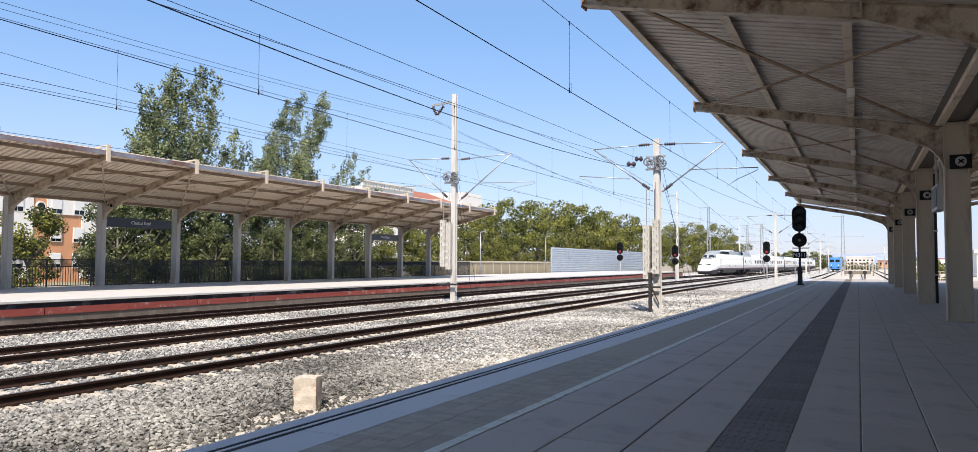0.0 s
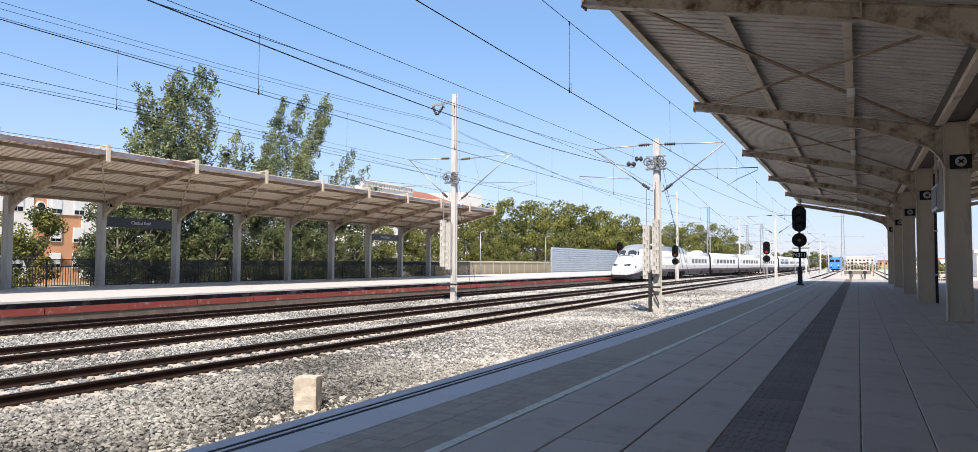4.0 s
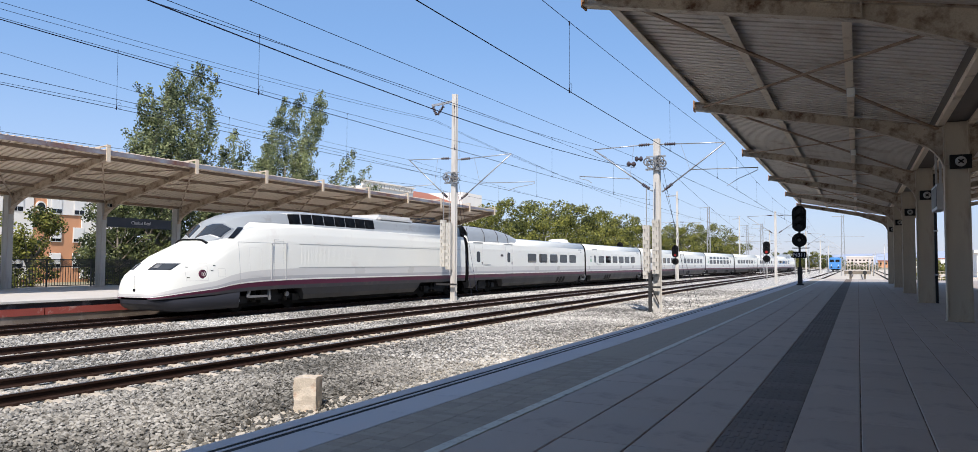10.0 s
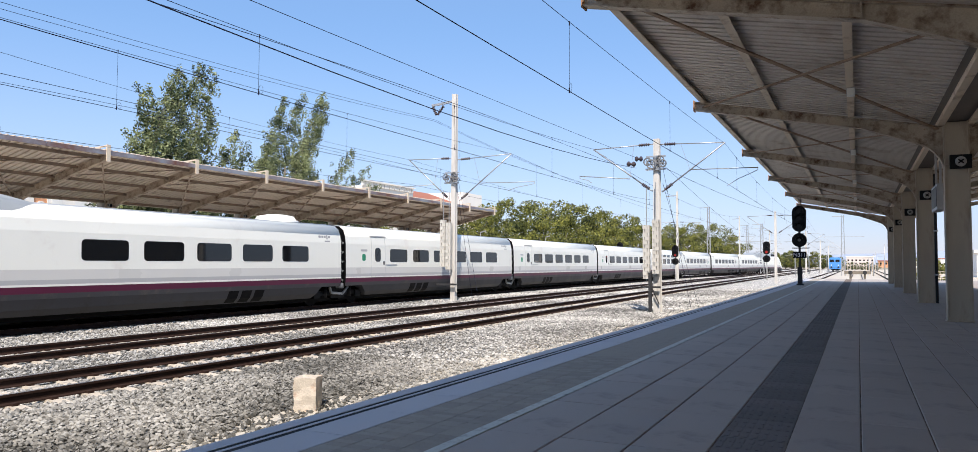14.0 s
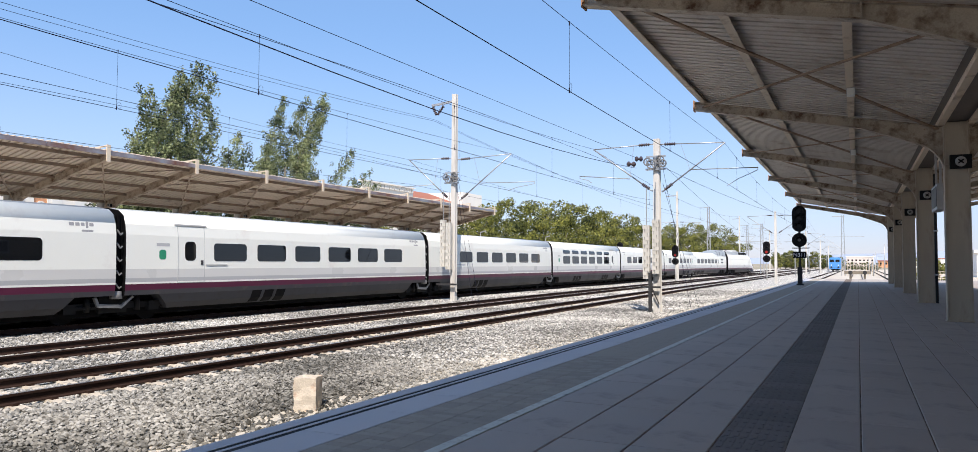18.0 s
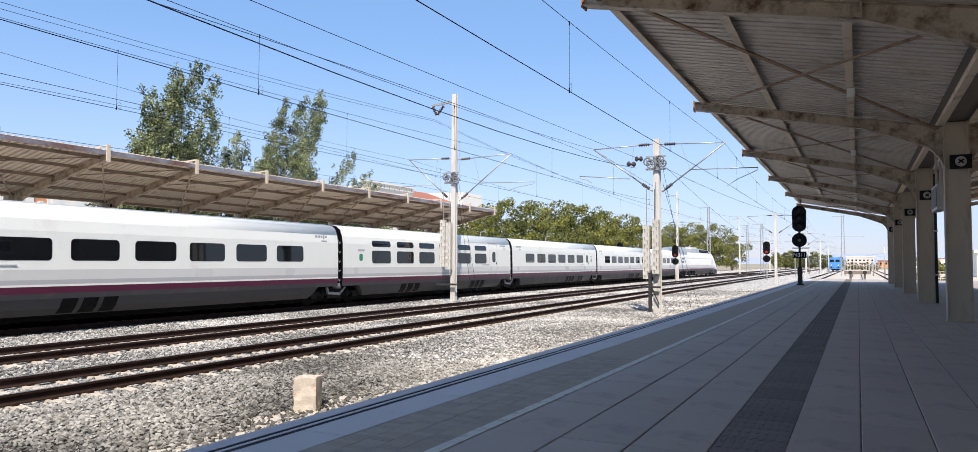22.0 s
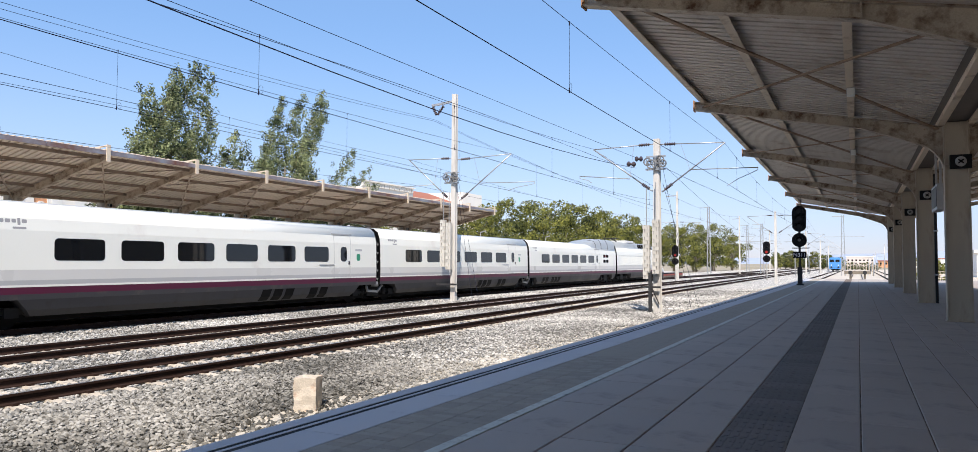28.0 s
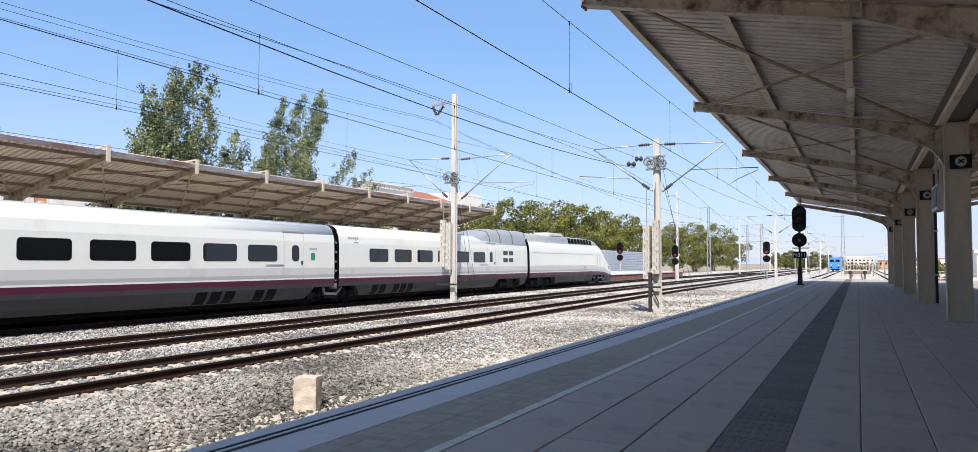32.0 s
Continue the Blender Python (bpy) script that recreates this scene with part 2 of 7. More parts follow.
PALE = surface("pale_paving", (0.53, 0.51, 0.48), 0.8, vary=0.06, scale=1.0, grain=60, bump=0.1)
STEEL = surface("cream_steel", (0.44, 0.37, 0.285), 0.55, vary=0.2, scale=1.5, grain=50, bump=0.06, stain=(0.10, 0.045, 0.02), stain_amount=0.5, stain_scale=3.2)
STEELEND = surface("rusty_steel_end", (0.33, 0.17, 0.09), 0.8, vary=0.25, scale=5, grain=70, bump=0.2, stain=(0.5, 0.45, 0.36), stain_amount=0.4, stain_scale=7)
COLUMN = surface("cream_column", (0.44, 0.375, 0.285), 0.6, vary=0.16, scale=1.6, grain=60, bump=0.08, stain=(0.27, 0.20, 0.14), stain_amount=0.42, stain_scale=1.6, streak=(1.5, 1.5, 0.4))
ROOFSHEET = surface("ribbed_roof_sheet", (0.54, 0.50, 0.45), 0.6, 0.0, vary=0.14, scale=0.7, grain=20, bump=0.03, stain=(0.36, 0.29, 0.23), stain_amount=0.35, stain_scale=0.9)
PURLIN = surface("cream_purlin", (0.64, 0.54, 0.42), 0.55, vary=0.1, scale=1.0, grain=50, bump=0.05, stain=(0.24, 0.16, 0.1), stain_amount=0.3, stain_scale=2.0)
GREYCOL = surface("grey_column", (0.46, 0.43, 0.39), 0.7, vary=0.1, scale=1.2, grain=60, bump=0.08, stain=(0.3, 0.27, 0.23), stain_amount=0.35, streak=(2, 2, 0.3))
GALV = surface("galvanised_steel", (0.42, 0.43, 0.44), 0.45, 0.6, vary=0.12, scale=6, grain=60, bump=0.02)
DARKSTEEL = surface("dark_steel", (0.035, 0.035, 0.037), 0.6, vary=0.2, scale=8, bump=0.05, spec=0.2)
WIRE = surface("copper_wire", (0.012, 0.014, 0.03), 0.6, vary=0.1, bump=0.0, spec=0.1)
INSUL = surface("brown_insulator", (0.06, 0.045, 0.05), 0.3, vary=0.1, bump=0.0)
WEIGHT = surface("cast_weight", (0.50, 0.485, 0.445), 0.85, vary=0.18, scale=4, grain=50, bump=0.15, stain=(0.5, 0.46, 0.4), stain_amount=0.3, stain_scale=5, piece=0.08)
BLACK = surface("matt_black", (0.009, 0.009, 0.010), 0.6, vary=0.1, bump=0.0, spec=0.15)
LENS = surface("dark_lens", (0.008, 0.008, 0.01), 0.3, vary=0.05, bump=0.0, spec=0.2)
REDLAMP = glow("red_signal_lamp", (0.5, 0.03, 0.025), 0.2)
WHITELAMP = surface("grey_lens", (0.12, 0.12, 0.12), 0.3, vary=0.05, bump=0.0)
TWHITE = surface("train_white", (0.765, 0.775, 0.725), 0.42, vary=0.02, scale=0.6, grain=30, bump=0.0, spec=0.35, stain=(0.68, 0.66, 0.62), stain_amount=0.1, stain_scale=0.8)
TLIGHT = surface("train_light_grey", (0.60, 0.60, 0.585), 0.3, vary=0.02, scale=0.6, bump=0.0, coat=0.2)
TMID = surface("train_mid_grey", (0.42, 0.43, 0.44), 0.35, vary=0.03, scale=0.6, bump=0.0)
TPLUM = surface("train_plum", (0.085, 0.014, 0.04), 0.35, vary=0.05, scale=0.8, bump=0.0, spec=0.3)
TSLATE = surface("train_slate", (0.050, 0.050, 0.056), 0.5, vary=0.08, scale=0.8, bump=0.0, stain=(0.09, 0.08, 0.07), stain_amount=0.25, stain_scale=1.5, spec=0.25)
TSKIRT = surface("train_skirt", (0.036, 0.036, 0.040), 0.55, vary=0.08, scale=0.8, bump=0.0, stain=(0.03, 0.028, 0.026), stain_amount=0.3, stain_scale=1.5, spec=0.25)
TROOF = surface("train_roof_grey", (0.31, 0.335, 0.35), 0.35, vary=0.05, scale=0.6, bump=0.0, stain=(0.22, 0.22, 0.21), stain_amount=0.2)
TGLASS = glassy("train_window_glass", (0.006, 0.007, 0.009), 0.03, 0.5)
WSGLASS = glassy("windscreen_glass", (0.03, 0.034, 0.04), 0.03, 1.0)
# gear colours taken near black, with the shade under the cars in them
TDARK = surface("shaded_running_gear", (0.004, 0.004, 0.0045), 0.7, vary=0.3, scale=5, bump=0.1, spec=0.08)
TGEAR = surface("shaded_gear_grey", (0.014, 0.0135, 0.013), 0.6, vary=0.2, scale=5, bump=0.1, spec=0.12)
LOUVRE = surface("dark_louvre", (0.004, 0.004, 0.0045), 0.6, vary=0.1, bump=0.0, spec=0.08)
LAMPGLASS = glassy("headlamp_glass", (0.045, 0.05, 0.055), 0.06, 0.8)
# each pair: crown shade and sunlit leaf put into colour, poplar highlights too
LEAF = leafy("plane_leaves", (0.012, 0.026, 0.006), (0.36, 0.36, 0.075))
LEAFG = leafy("dark_green_shaded_leaves", (0.008, 0.018, 0.006), (0.22, 0.25, 0.09))
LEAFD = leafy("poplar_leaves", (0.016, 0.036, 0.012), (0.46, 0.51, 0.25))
BARK = surface("bark", (0.19, 0.165, 0.13), 0.9, vary=0.25, scale=4, grain=40, bump=0.4)
ORANGE = surface("orange_brick_facade", (0.62, 0.31, 0.17), 0.85, vary=0.08, scale=0.6, grain=30, bump=0.05)
WHITEWALL = surface("white_render", (0.82, 0.80, 0.76), 0.85, vary=0.06, scale=0.4, grain=20, bump=0.03)
TILEROOF = surface("red_roof_tiles", (0.34, 0.13, 0.08), 0.85, vary=0.2, scale=2, grain=20, bump=0.2)
TANWALL = surface("tan_wall", (0.34, 0.285, 0.19), 0.9, vary=0.08, scale=1.0, grain=30, bump=0.1, stain=(0.3, 0.25, 0.18), stain_amount=0.3)
HOARD = surface("metal_hoarding", (0.58, 0.63, 0.68), 0.4, 0.3, vary=0.08, scale=0.8, grain=20, bump=0.02, stain=(0.42, 0.45, 0.48), stain_amount=0.3)
BLUE = surface("blue_paint", (0.07, 0.26, 0.60), 0.35, vary=0.06, bump=0.0)
# the hills' blue is distance haze put into their colour
HILL = surface("far_hill", (0.34, 0.40, 0.52), 1.0, vary=0.06, scale=0.002, grain=0.02, bump=0.0)
FENCE = surface("fence_mesh_dark", (0.05, 0.05, 0.048), 0.7, vary=0.2, bump=0.0)
SIGNBLUE = surface("dark_sign", (0.035, 0.04, 0.055), 0.4, vary=0.05, bump=0.0)
SIGNTEXT = surface("sign_white", (0.7, 0.7, 0.72), 0.5, vary=0.02, bump=0.0)
PINK = surface("pink_dust_concrete", (0.52, 0.46, 0.38), 0.9, vary=0.2, scale=6, grain=60, bump=0.5, stain=(0.42, 0.25, 0.17), stain_amount=0.35, stain_scale=5)
FARSHEET = surface("weathered_roof_sheet", (0.68, 0.58, 0.475), 0.6, 0.1, vary=0.1, scale=0.5, grain=15, bump=0.03, stain=(0.34, 0.25, 0.17), stain_amount=0.22, stain_scale=1.5)
FARSTEEL = surface("weathered_cream_steel", (0.50, 0.40, 0.30), 0.6, vary=0.18, scale=1.5, grain=50, bump=0.05, stain=(0.14, 0.065, 0.03), stain_amount=0.5, stain_scale=2.6)
FARPURLIN = surface("brown_purlin", (0.22, 0.155, 0.105), 0.7, vary=0.15, scale=2, grain=50, bump=0.05, stain=(0.12, 0.06, 0.035), stain_amount=0.4, stain_scale=2)
FOOTING = surface("dirty_footing", (0.15, 0.12, 0.095), 0.9, vary=0.25, scale=1.5, grain=40, bump=0.2, stain=(0.26, 0.22, 0.19), stain_amount=0.3, stain_scale=1.1)
FLASHING = surface("grey_flashing", (0.30, 0.31, 0.34), 0.5, 0.3, vary=0.15, scale=2, grain=40, bump=0.03, stain=(0.20, 0.08, 0.045), stain_amount=0.55, stain_scale=0.35)
GEARLIGHT = surface("pale_gear", (0.22, 0.22, 0.22), 0.5, 0.3, vary=0.2, scale=5, bump=0.05)
BLIND = surface("pale_blind", (0.8, 0.8, 0.78), 0.7, vary=0.05, bump=0.0)
BRACE = surface("rusty_brace", (0.30, 0.20, 0.13), 0.7, vary=0.2, scale=3, grain=60, bump=0.08, stain=(0.09, 0.05, 0.03), stain_amount=0.4, stain_scale=3)
LOGO = surface("grey_lettering", (0.30, 0.30, 0.31), 0.4, vary=0.02, bump=0.0)
GREENMARK = surface("green_mark", (0.02, 0.24, 0.13), 0.4, vary=0.02, bump=0.0)
# near-black base stands for the coping's shade; the paler stain is dirt
SHADED_GRIME = surface("shaded_grimy_recess", (0.06, 0.058, 0.066), 0.9, vary=0.3, scale=1.5, grain=30, bump=0.2, stain=(0.34, 0.33, 0.36), stain_amount=0.3, stain_scale=0.8, spec=0.1)
WHEELGREY = surface("weathered_wheel", (0.22, 0.22, 0.22), 0.5, 0.4, vary=0.2, scale=6, bump=0.03)
NOSELOW = surface("nose_underside", (0.026, 0.027, 0.034), 0.55, vary=0.1, scale=0.8, bump=0.0, spec=0.25)

# ---- ground, ballast, tracks ----
bm = bmesh.new()
for p in ((-3000, -1500), (3000, -1500), (3000, 4500), (-3000, 4500)):
    bm.verts.new((*p, BED - 0.25))
bm.faces.new(bm.verts)
tagged(part("ground", bm, EARTH, None), "dry bare earth with sparse weeds", "ground", kind="structure")

bm = bmesh.new()
rings = []
for y in steps(-20, 40, 1.5) + steps(42, 330, 8):
    rings.append([Vector((x, y, BED - (0.07 if y < 34 and -10.2 < x < -7.6 else 0.03) + 0.03 * noise.noise(Vector((x * 0.7, y * 0.7, 0))))) for x in [-34 + i * 1.5 for i in range(20)] + [-4.6]])
loft(bm, rings, smooth=True)
tagged(part("ballast_bed", bm, BALLAST, None), "pale grey crushed stone ballast bed", "ballast", kind="structure")

RAILSEC = [(-0.07, -0.16), (0.07, -0.16), (0.07, -0.145), (0.012, -0.125), (0.012, -0.045), (0.036, -0.035), (0.036, 0.0), (-0.036, 0.0), (-0.036, -0.035), (-0.012, -0.045), (-0.012, -0.125), (-0.07, -0.145)]


def rail_mesh(lat, ys, extra=None):
    bm = bmesh.new()
    rings = []
    for y in ys:
        s = extra(y) if extra else 0.0
        rings.append([trk(lat + a + s, y, RAIL + z) for a, z in RAILSEC])
    loft(bm, rings, close=True, ends=True, mats=[1 if k == 6 else 0 for k in range(12)])
    return bm


def sleeper_bm():
    bm = bmesh.new()
    sec = [(-0.13, -0.2), (0.13, -0.2), (0.10, -0.005), (-0.10, -0.005)]
    rings = []
    for x, dz in ((-1.28, -0.04), (-0.95, 0.0), (-0.55, 0.0), (-0.3, -0.05), (0.3, -0.05), (0.55, 0.0), (0.95, 0.0), (1.28, -0.04)):
        rings.append([Vector((x, a, z + (dz if z > -0.1 else 0))) for a, z in sec])
    loft(bm, rings, close=True, ends=True)
    for s in (-1, 1):
        for o in (-0.12, 0.12):
            box(bm, s * 0.7525 + o - 0.045, s * 0.7525 + o + 0.045, -0.05, 0.05, -0.01, 0.035, mat=1)
    return bm


SLEEPER_MESH = mesh_of(sleeper_bm(), "sleeper")
for m in (SLEEPER, RUST):
    SLEEPER_MESH.materials.append(m)
Z_SLEEP = RAIL - 0.155
YS = steps(-20, 110, 4) + steps(114, 330, 8)
for key, lat in LATS.items():
    track = thing("railway_track", "rusty steel rails on pale concrete sleepers", "railway track", group="station tracks", kind="structure")
    for s in (-1, 1):
        put("rail", mesh_of(rail_mesh(lat + s * 0.7525, YS), "rail"), [RUST, RAILTOP], track)
    first, last = {"near": (2.0, 62.0), "middle": (4.0, 62.0), "far": (8.0, 62.0)}[key]
    y = first
    while y < last:
        ob = put("sleeper", SLEEPER_MESH, None, track)
        ob.location = trk(lat, y, Z_SLEEP)
        y += 0.6
# crossover rails
track = thing("railway_track", "crossover rails that join two tracks", "railway track", group="station tracks", kind="structure")
for s in (-1, 1):
    put("rail", mesh_of(rail_mesh(LATS["far"] + s * 0.7525, steps(112, 195, 3), cross), "rail"), [RUST, RAILTOP], track)

# ---- near platform ----
PL_END = 78.0
near_platform = thing("platform_near", "paved station platform in the shade of its canopy", "platform", kind="structure")
bm = bmesh.new()
box(bm, -4.42, 16.0, -12.0, PL_END, BED - 0.2, -0.05)
part("base", bm, BASE, near_platform)
bm = bmesh.new()
box(bm, -4.5, -4.33, -12, PL_END, -0.12, 0.0)
part("edge_stone", bm, COPING, near_platform)
for a in (-4.33, -4.235):
    bm = bmesh.new()
    box(bm, a, a + 0.055, -12, PL_END, -0.12, -0.004)
    part("groove", bm, GROOVE, near_platform, "black rubber groove")
bm = bmesh.new()
box(bm, -4.275, -4.235, -12, PL_END, -0.12, 0.0)
part("edge_rib", bm, COPING, near_platform)
bm = bmesh.new()
box(bm, -2.91, -2.81, -12, PL_END, -0.06, 0.002)
part("safety_line", bm, WHITELINE, near_platform, "worn white safety line")

# ---- far platform ----
far_platform = thing("platform_far", "sunlit far platform with a worn red painted edge wall", "platform", kind="structure")
YP = steps(-10, 118, 4)
strip("paving", [(EDGE_L - 0.15, PLAT_L - 0.16), (EDGE_L - 0.15, PLAT_L - 0.004), (-34.95, PLAT_L - 0.004), (-34.95, PLAT_L - 0.6)], YP, PALE, far_platform)
strip("coping", [(EDGE_L + 0.02, PLAT_L - 0.07), (EDGE_L + 0.02, PLAT_L), (EDGE_L - 0.9, PLAT_L), (EDGE_L - 0.9, PLAT_L - 0.07)], YP, PALE, far_platform)
strip("recess", [(EDGE_L - 0.14, PLAT_L - 0.27), (EDGE_L - 0.14, PLAT_L - 0.06), (EDGE_L - 0.6, PLAT_L - 0.06), (EDGE_L - 0.6, PLAT_L - 0.27)], YP, SHADED_GRIME, far_platform, "recess under the coping, painted dark with its shade and dirty patches")
YR = steps(-10, 118, 3.2)
for ya, yb in zip(YR, YR[1:]):
    o = 0.012 * math.sin(ya * 3.7)
    strip("red_band", [(EDGE_L - 0.02 + o, PLAT_L - 0.47), (EDGE_L - 0.02 + o, PLAT_L - 0.245), (EDGE_L - 0.6, PLAT_L - 0.245), (EDGE_L - 0.6, PLAT_L - 0.47)], [ya + 0.02, yb - 0.02], REDBAND, far_platform, "flaking red paint band")
strip("footing", [(EDGE_L - 0.05, BED - 0.2), (EDGE_L - 0.05, PLAT_L - 0.47), (EDGE_L - 0.6, PLAT_L - 0.47), (EDGE_L - 0.6, BED - 0.2)], YP, FOOTING, far_platform, "dirty brown concrete footing")


# ---- canopies ----
def ribbed(bm, p, q, r, period, depth, thick=0.012):
    """A ribbed sheet spanned by p->q (across the ribs) and p->r (along them), ribs standing down."""
    p, q, r = Vector(p), Vector(q), Vector(r)
    along, d = r - p, (q - p)
    n = max(1, int(d.length / period))
    down = d.cross(along).normalized()
    if down.z > 0:
        down = -down
    line = []
    for i in range(n):
        for f, h in ((0, 1), (0.66, 1), (0.70, 0), (0.96, 0)):
            line.append((p + d * ((i + f) / n), h))
    line.append((q, 1))
    for sgn in (0, 1):
        a = [bm.verts.new(pt + down * (depth * h - sgn * thick)) for pt, h in line]
        b = [bm.verts.new(pt + along + down * (depth * h - sgn * thick)) for pt, h in line]
        for k in range(len(a) - 1):
            f = (a[k], a[k + 1], b[k + 1], b[k])
            bm.faces.new(f if sgn else f[::-1])


def haunch_poly(x_col, x_tip, z_tip_top, z_tip_bot, x_joint, z_joint_top, z_joint_bot, z_col_top, z_col_bot, n=8):
    """Outline of a tapered canopy arm from its tip to the column's face, with a curved knee."""
    pts = [(x_tip, z_tip_bot), (x_tip, z_tip_top), (x_joint, z_joint_top), (x_col, z_col_top), (x_col, z_col_bot)]
    ax, az, bx, bz = x_col, z_col_bot, x_joint, z_joint_bot
    cx_, cz_ = x_col, z_joint_bot + (z_joint_bot - z_tip_bot) / (x_joint - x_tip) * (x_col - x_joint)
    for i in range(1, n):
        t = i / n
        pts.append(((1 - t) ** 2 * ax + 2 * t * (1 - t) * cx_ + t * t * bx, (1 - t) ** 2 * az + 2 * t * (1 - t) * cz_ + t * t * bz))
    pts.append((bx, bz))
    return pts


def flanges(bm, pts, w, t, m):
    """Flange plates along a line of (x, z)."""
    for (x0, z0), (x1, z1) in zip(pts, pts[1:]):
        beam(bm, m @ Vector((x0, 0, z0)), m @ Vector((x1, 0, z1)), w, t, up=(0, 0, 1))


def arm_bm(poly, n_top, web=0.02, w=0.2):
    """Web and flanges of an arm; the first four corners of poly run tip bottom, tip top, joint, column top."""
    bm = bmesh.new()
    prism(bm, poly, -web / 2, web / 2)
    flanges(bm, poly[1:n_top], w, 0.022, Matrix())
    flanges(bm, [poly[0]] + poly[n_top:][::-1][:-0 or None], w, 0.022, Matrix())
    return bm


def near_canopy():
    root = thing("platform_canopy", "cream steel platform canopy with ribbed metal roof and rust patches", "canopy", kind="structure")
    xt = COL_R - ARM_R
    poly = [(xt, 5.80), (xt, 6.03), (0.1, 5.22), (1.96, 4.86), (1.96, 3.87), (1.93, 3.97), (1.88, 4.07), (1.80, 4.20), (1.69, 4.31), (1.54, 4.41), (1.36, 4.49), (0.1, 4.97)]
    arm = mesh_of(arm_bm(poly, 4), "arm")
    arm.materials.append(STEEL)
    bm = bmesh.new()
    box(bm, 1.99, 2.49, -0.15, 0.15, 0.0, 4.95)
    for s in (1.985, 2.495):
        box(bm, s - 0.02, s + 0.02, -0.18, 0.18, 0.0, 4.97)
    box(bm, 1.94, 2.54, -0.2, 0.2, 0.0, 0.03)
    box(bm, 1.96, 2.52, -0.17, 0.17, 3.86, 3.90)
    bmesh.ops.bevel(bm, geom=bm.edges[:], offset=0.006, segments=1, affect="EDGES")
    col = mesh_of(bm, "column")
    col.materials.append(COLUMN)
    bm = bmesh.new()
    box(bm, xt - 0.02, xt + 0.01, -0.12, 0.12, 5.76, 6.07)
    plate = mesh_of(bm, "end_plate")
    plate.materials.append(STEELEND)
    bm = bmesh.new()
    box(bm, 0.085, 0.115, -0.1, 0.1, 4.96, 5.22)
    stiff = mesh_of(bm, "stiffener")
    stiff.materials.append(STEEL)
    for y in FRAMES_R:
        put("column", col, None, root).location = (0, y, 0)
        for mir in (1, -1):
            m = Matrix.Translation((0, y, 0)) if mir == 1 else Matrix.Translation((2 * 2.24, y, 0)) @ Matrix.Rotation(math.pi, 4, "Z")
            for nm, me in (("arm", arm), ("end_plate", plate), ("stiffener", stiff)):
                put(nm, me, None, root).matrix_basis = m
    # purlins, roof sheets and bracing on both wings
    def zr_(x):
        return 5.22 + (6.03 - 5.22) * (0.1 - x) / (0.1 - xt)
    y0, y1, y3 = FRAMES_R[0] - 1.0, FRAMES_R[-1] - 6.6, FRAMES_R[-1] + 0.7
    for mir in (1, -1):
        def X(x):
            return x if mir == 1 else 2 * 2.24 - x
        for x in (-3.9, -2.0, -0.1, 1.92):
            bm = bmesh.new()
            z = zr_(x)
            box(bm, X(x) - 0.075, X(x) + 0.075, y0, y3, z + 0.005, z + 0.02)
            box(bm, X(x) - 0.06, X(x) + 0.06, y0, y3, z + 0.15, z + 0.165)
            box(bm, X(x) - 0.05, X(x) - 0.03, y0, y3, z + 0.03, z + 0.15)
            part("purlin", bm, PURLIN, root)
        for s0, s1 in ((y0, y1), (y1 + 0.02, y3)):
            bm = bmesh.new()
            ribbed(bm, (X(-4.0), s0, zr_(-4.0) + 0.29), (X(-4.0), s1, zr_(-4.0) + 0.29), (X(1.75), s0, zr_(1.75) + 0.29), 0.28, 0.15)
            part("roof_sheet", bm, ROOFSHEET, root, "ribbed grey metal roof sheeting")
        for ya, yb in zip(FRAMES_R, FRAMES_R[1:]):
            if ya < 0:
                continue
            bm = bmesh.new()
            beam(bm, (X(-3.6), ya, zr_(-3.6) - 0.07), (X(1.85), yb, zr_(1.85) - 0.07), 0.09, 0.03)
            beam(bm, (X(1.6), ya, zr_(1.6) - 0.11), (X(-3.9), yb, zr_(-3.9) - 0.11), 0.09, 0.03)
            part("brace", bm, BRACE, root)
    # gutter between the wings; closes off sunlight, its unlit look put into the colour
    bm = bmesh.new()
    sec = [(1.70, 5.12), (1.98, 4.98), (2.53, 4.98), (2.81, 5.12), (2.81, 5.14), (2.53, 5.0), (1.98, 5.0), (1.70, 5.14)]
    loft(bm, [[Vector((x, y, z)) for x, z in sec] for y in (y0, y3)], close=True, ends=True)
    part("gutter", bm, surface("shaded_gutter", (0.13, 0.11, 0.095), 0.7, vary=0.2, scale=2, bump=0.05), root, "valley gutter painted dark as if unlit")
    return root


near_canopy()


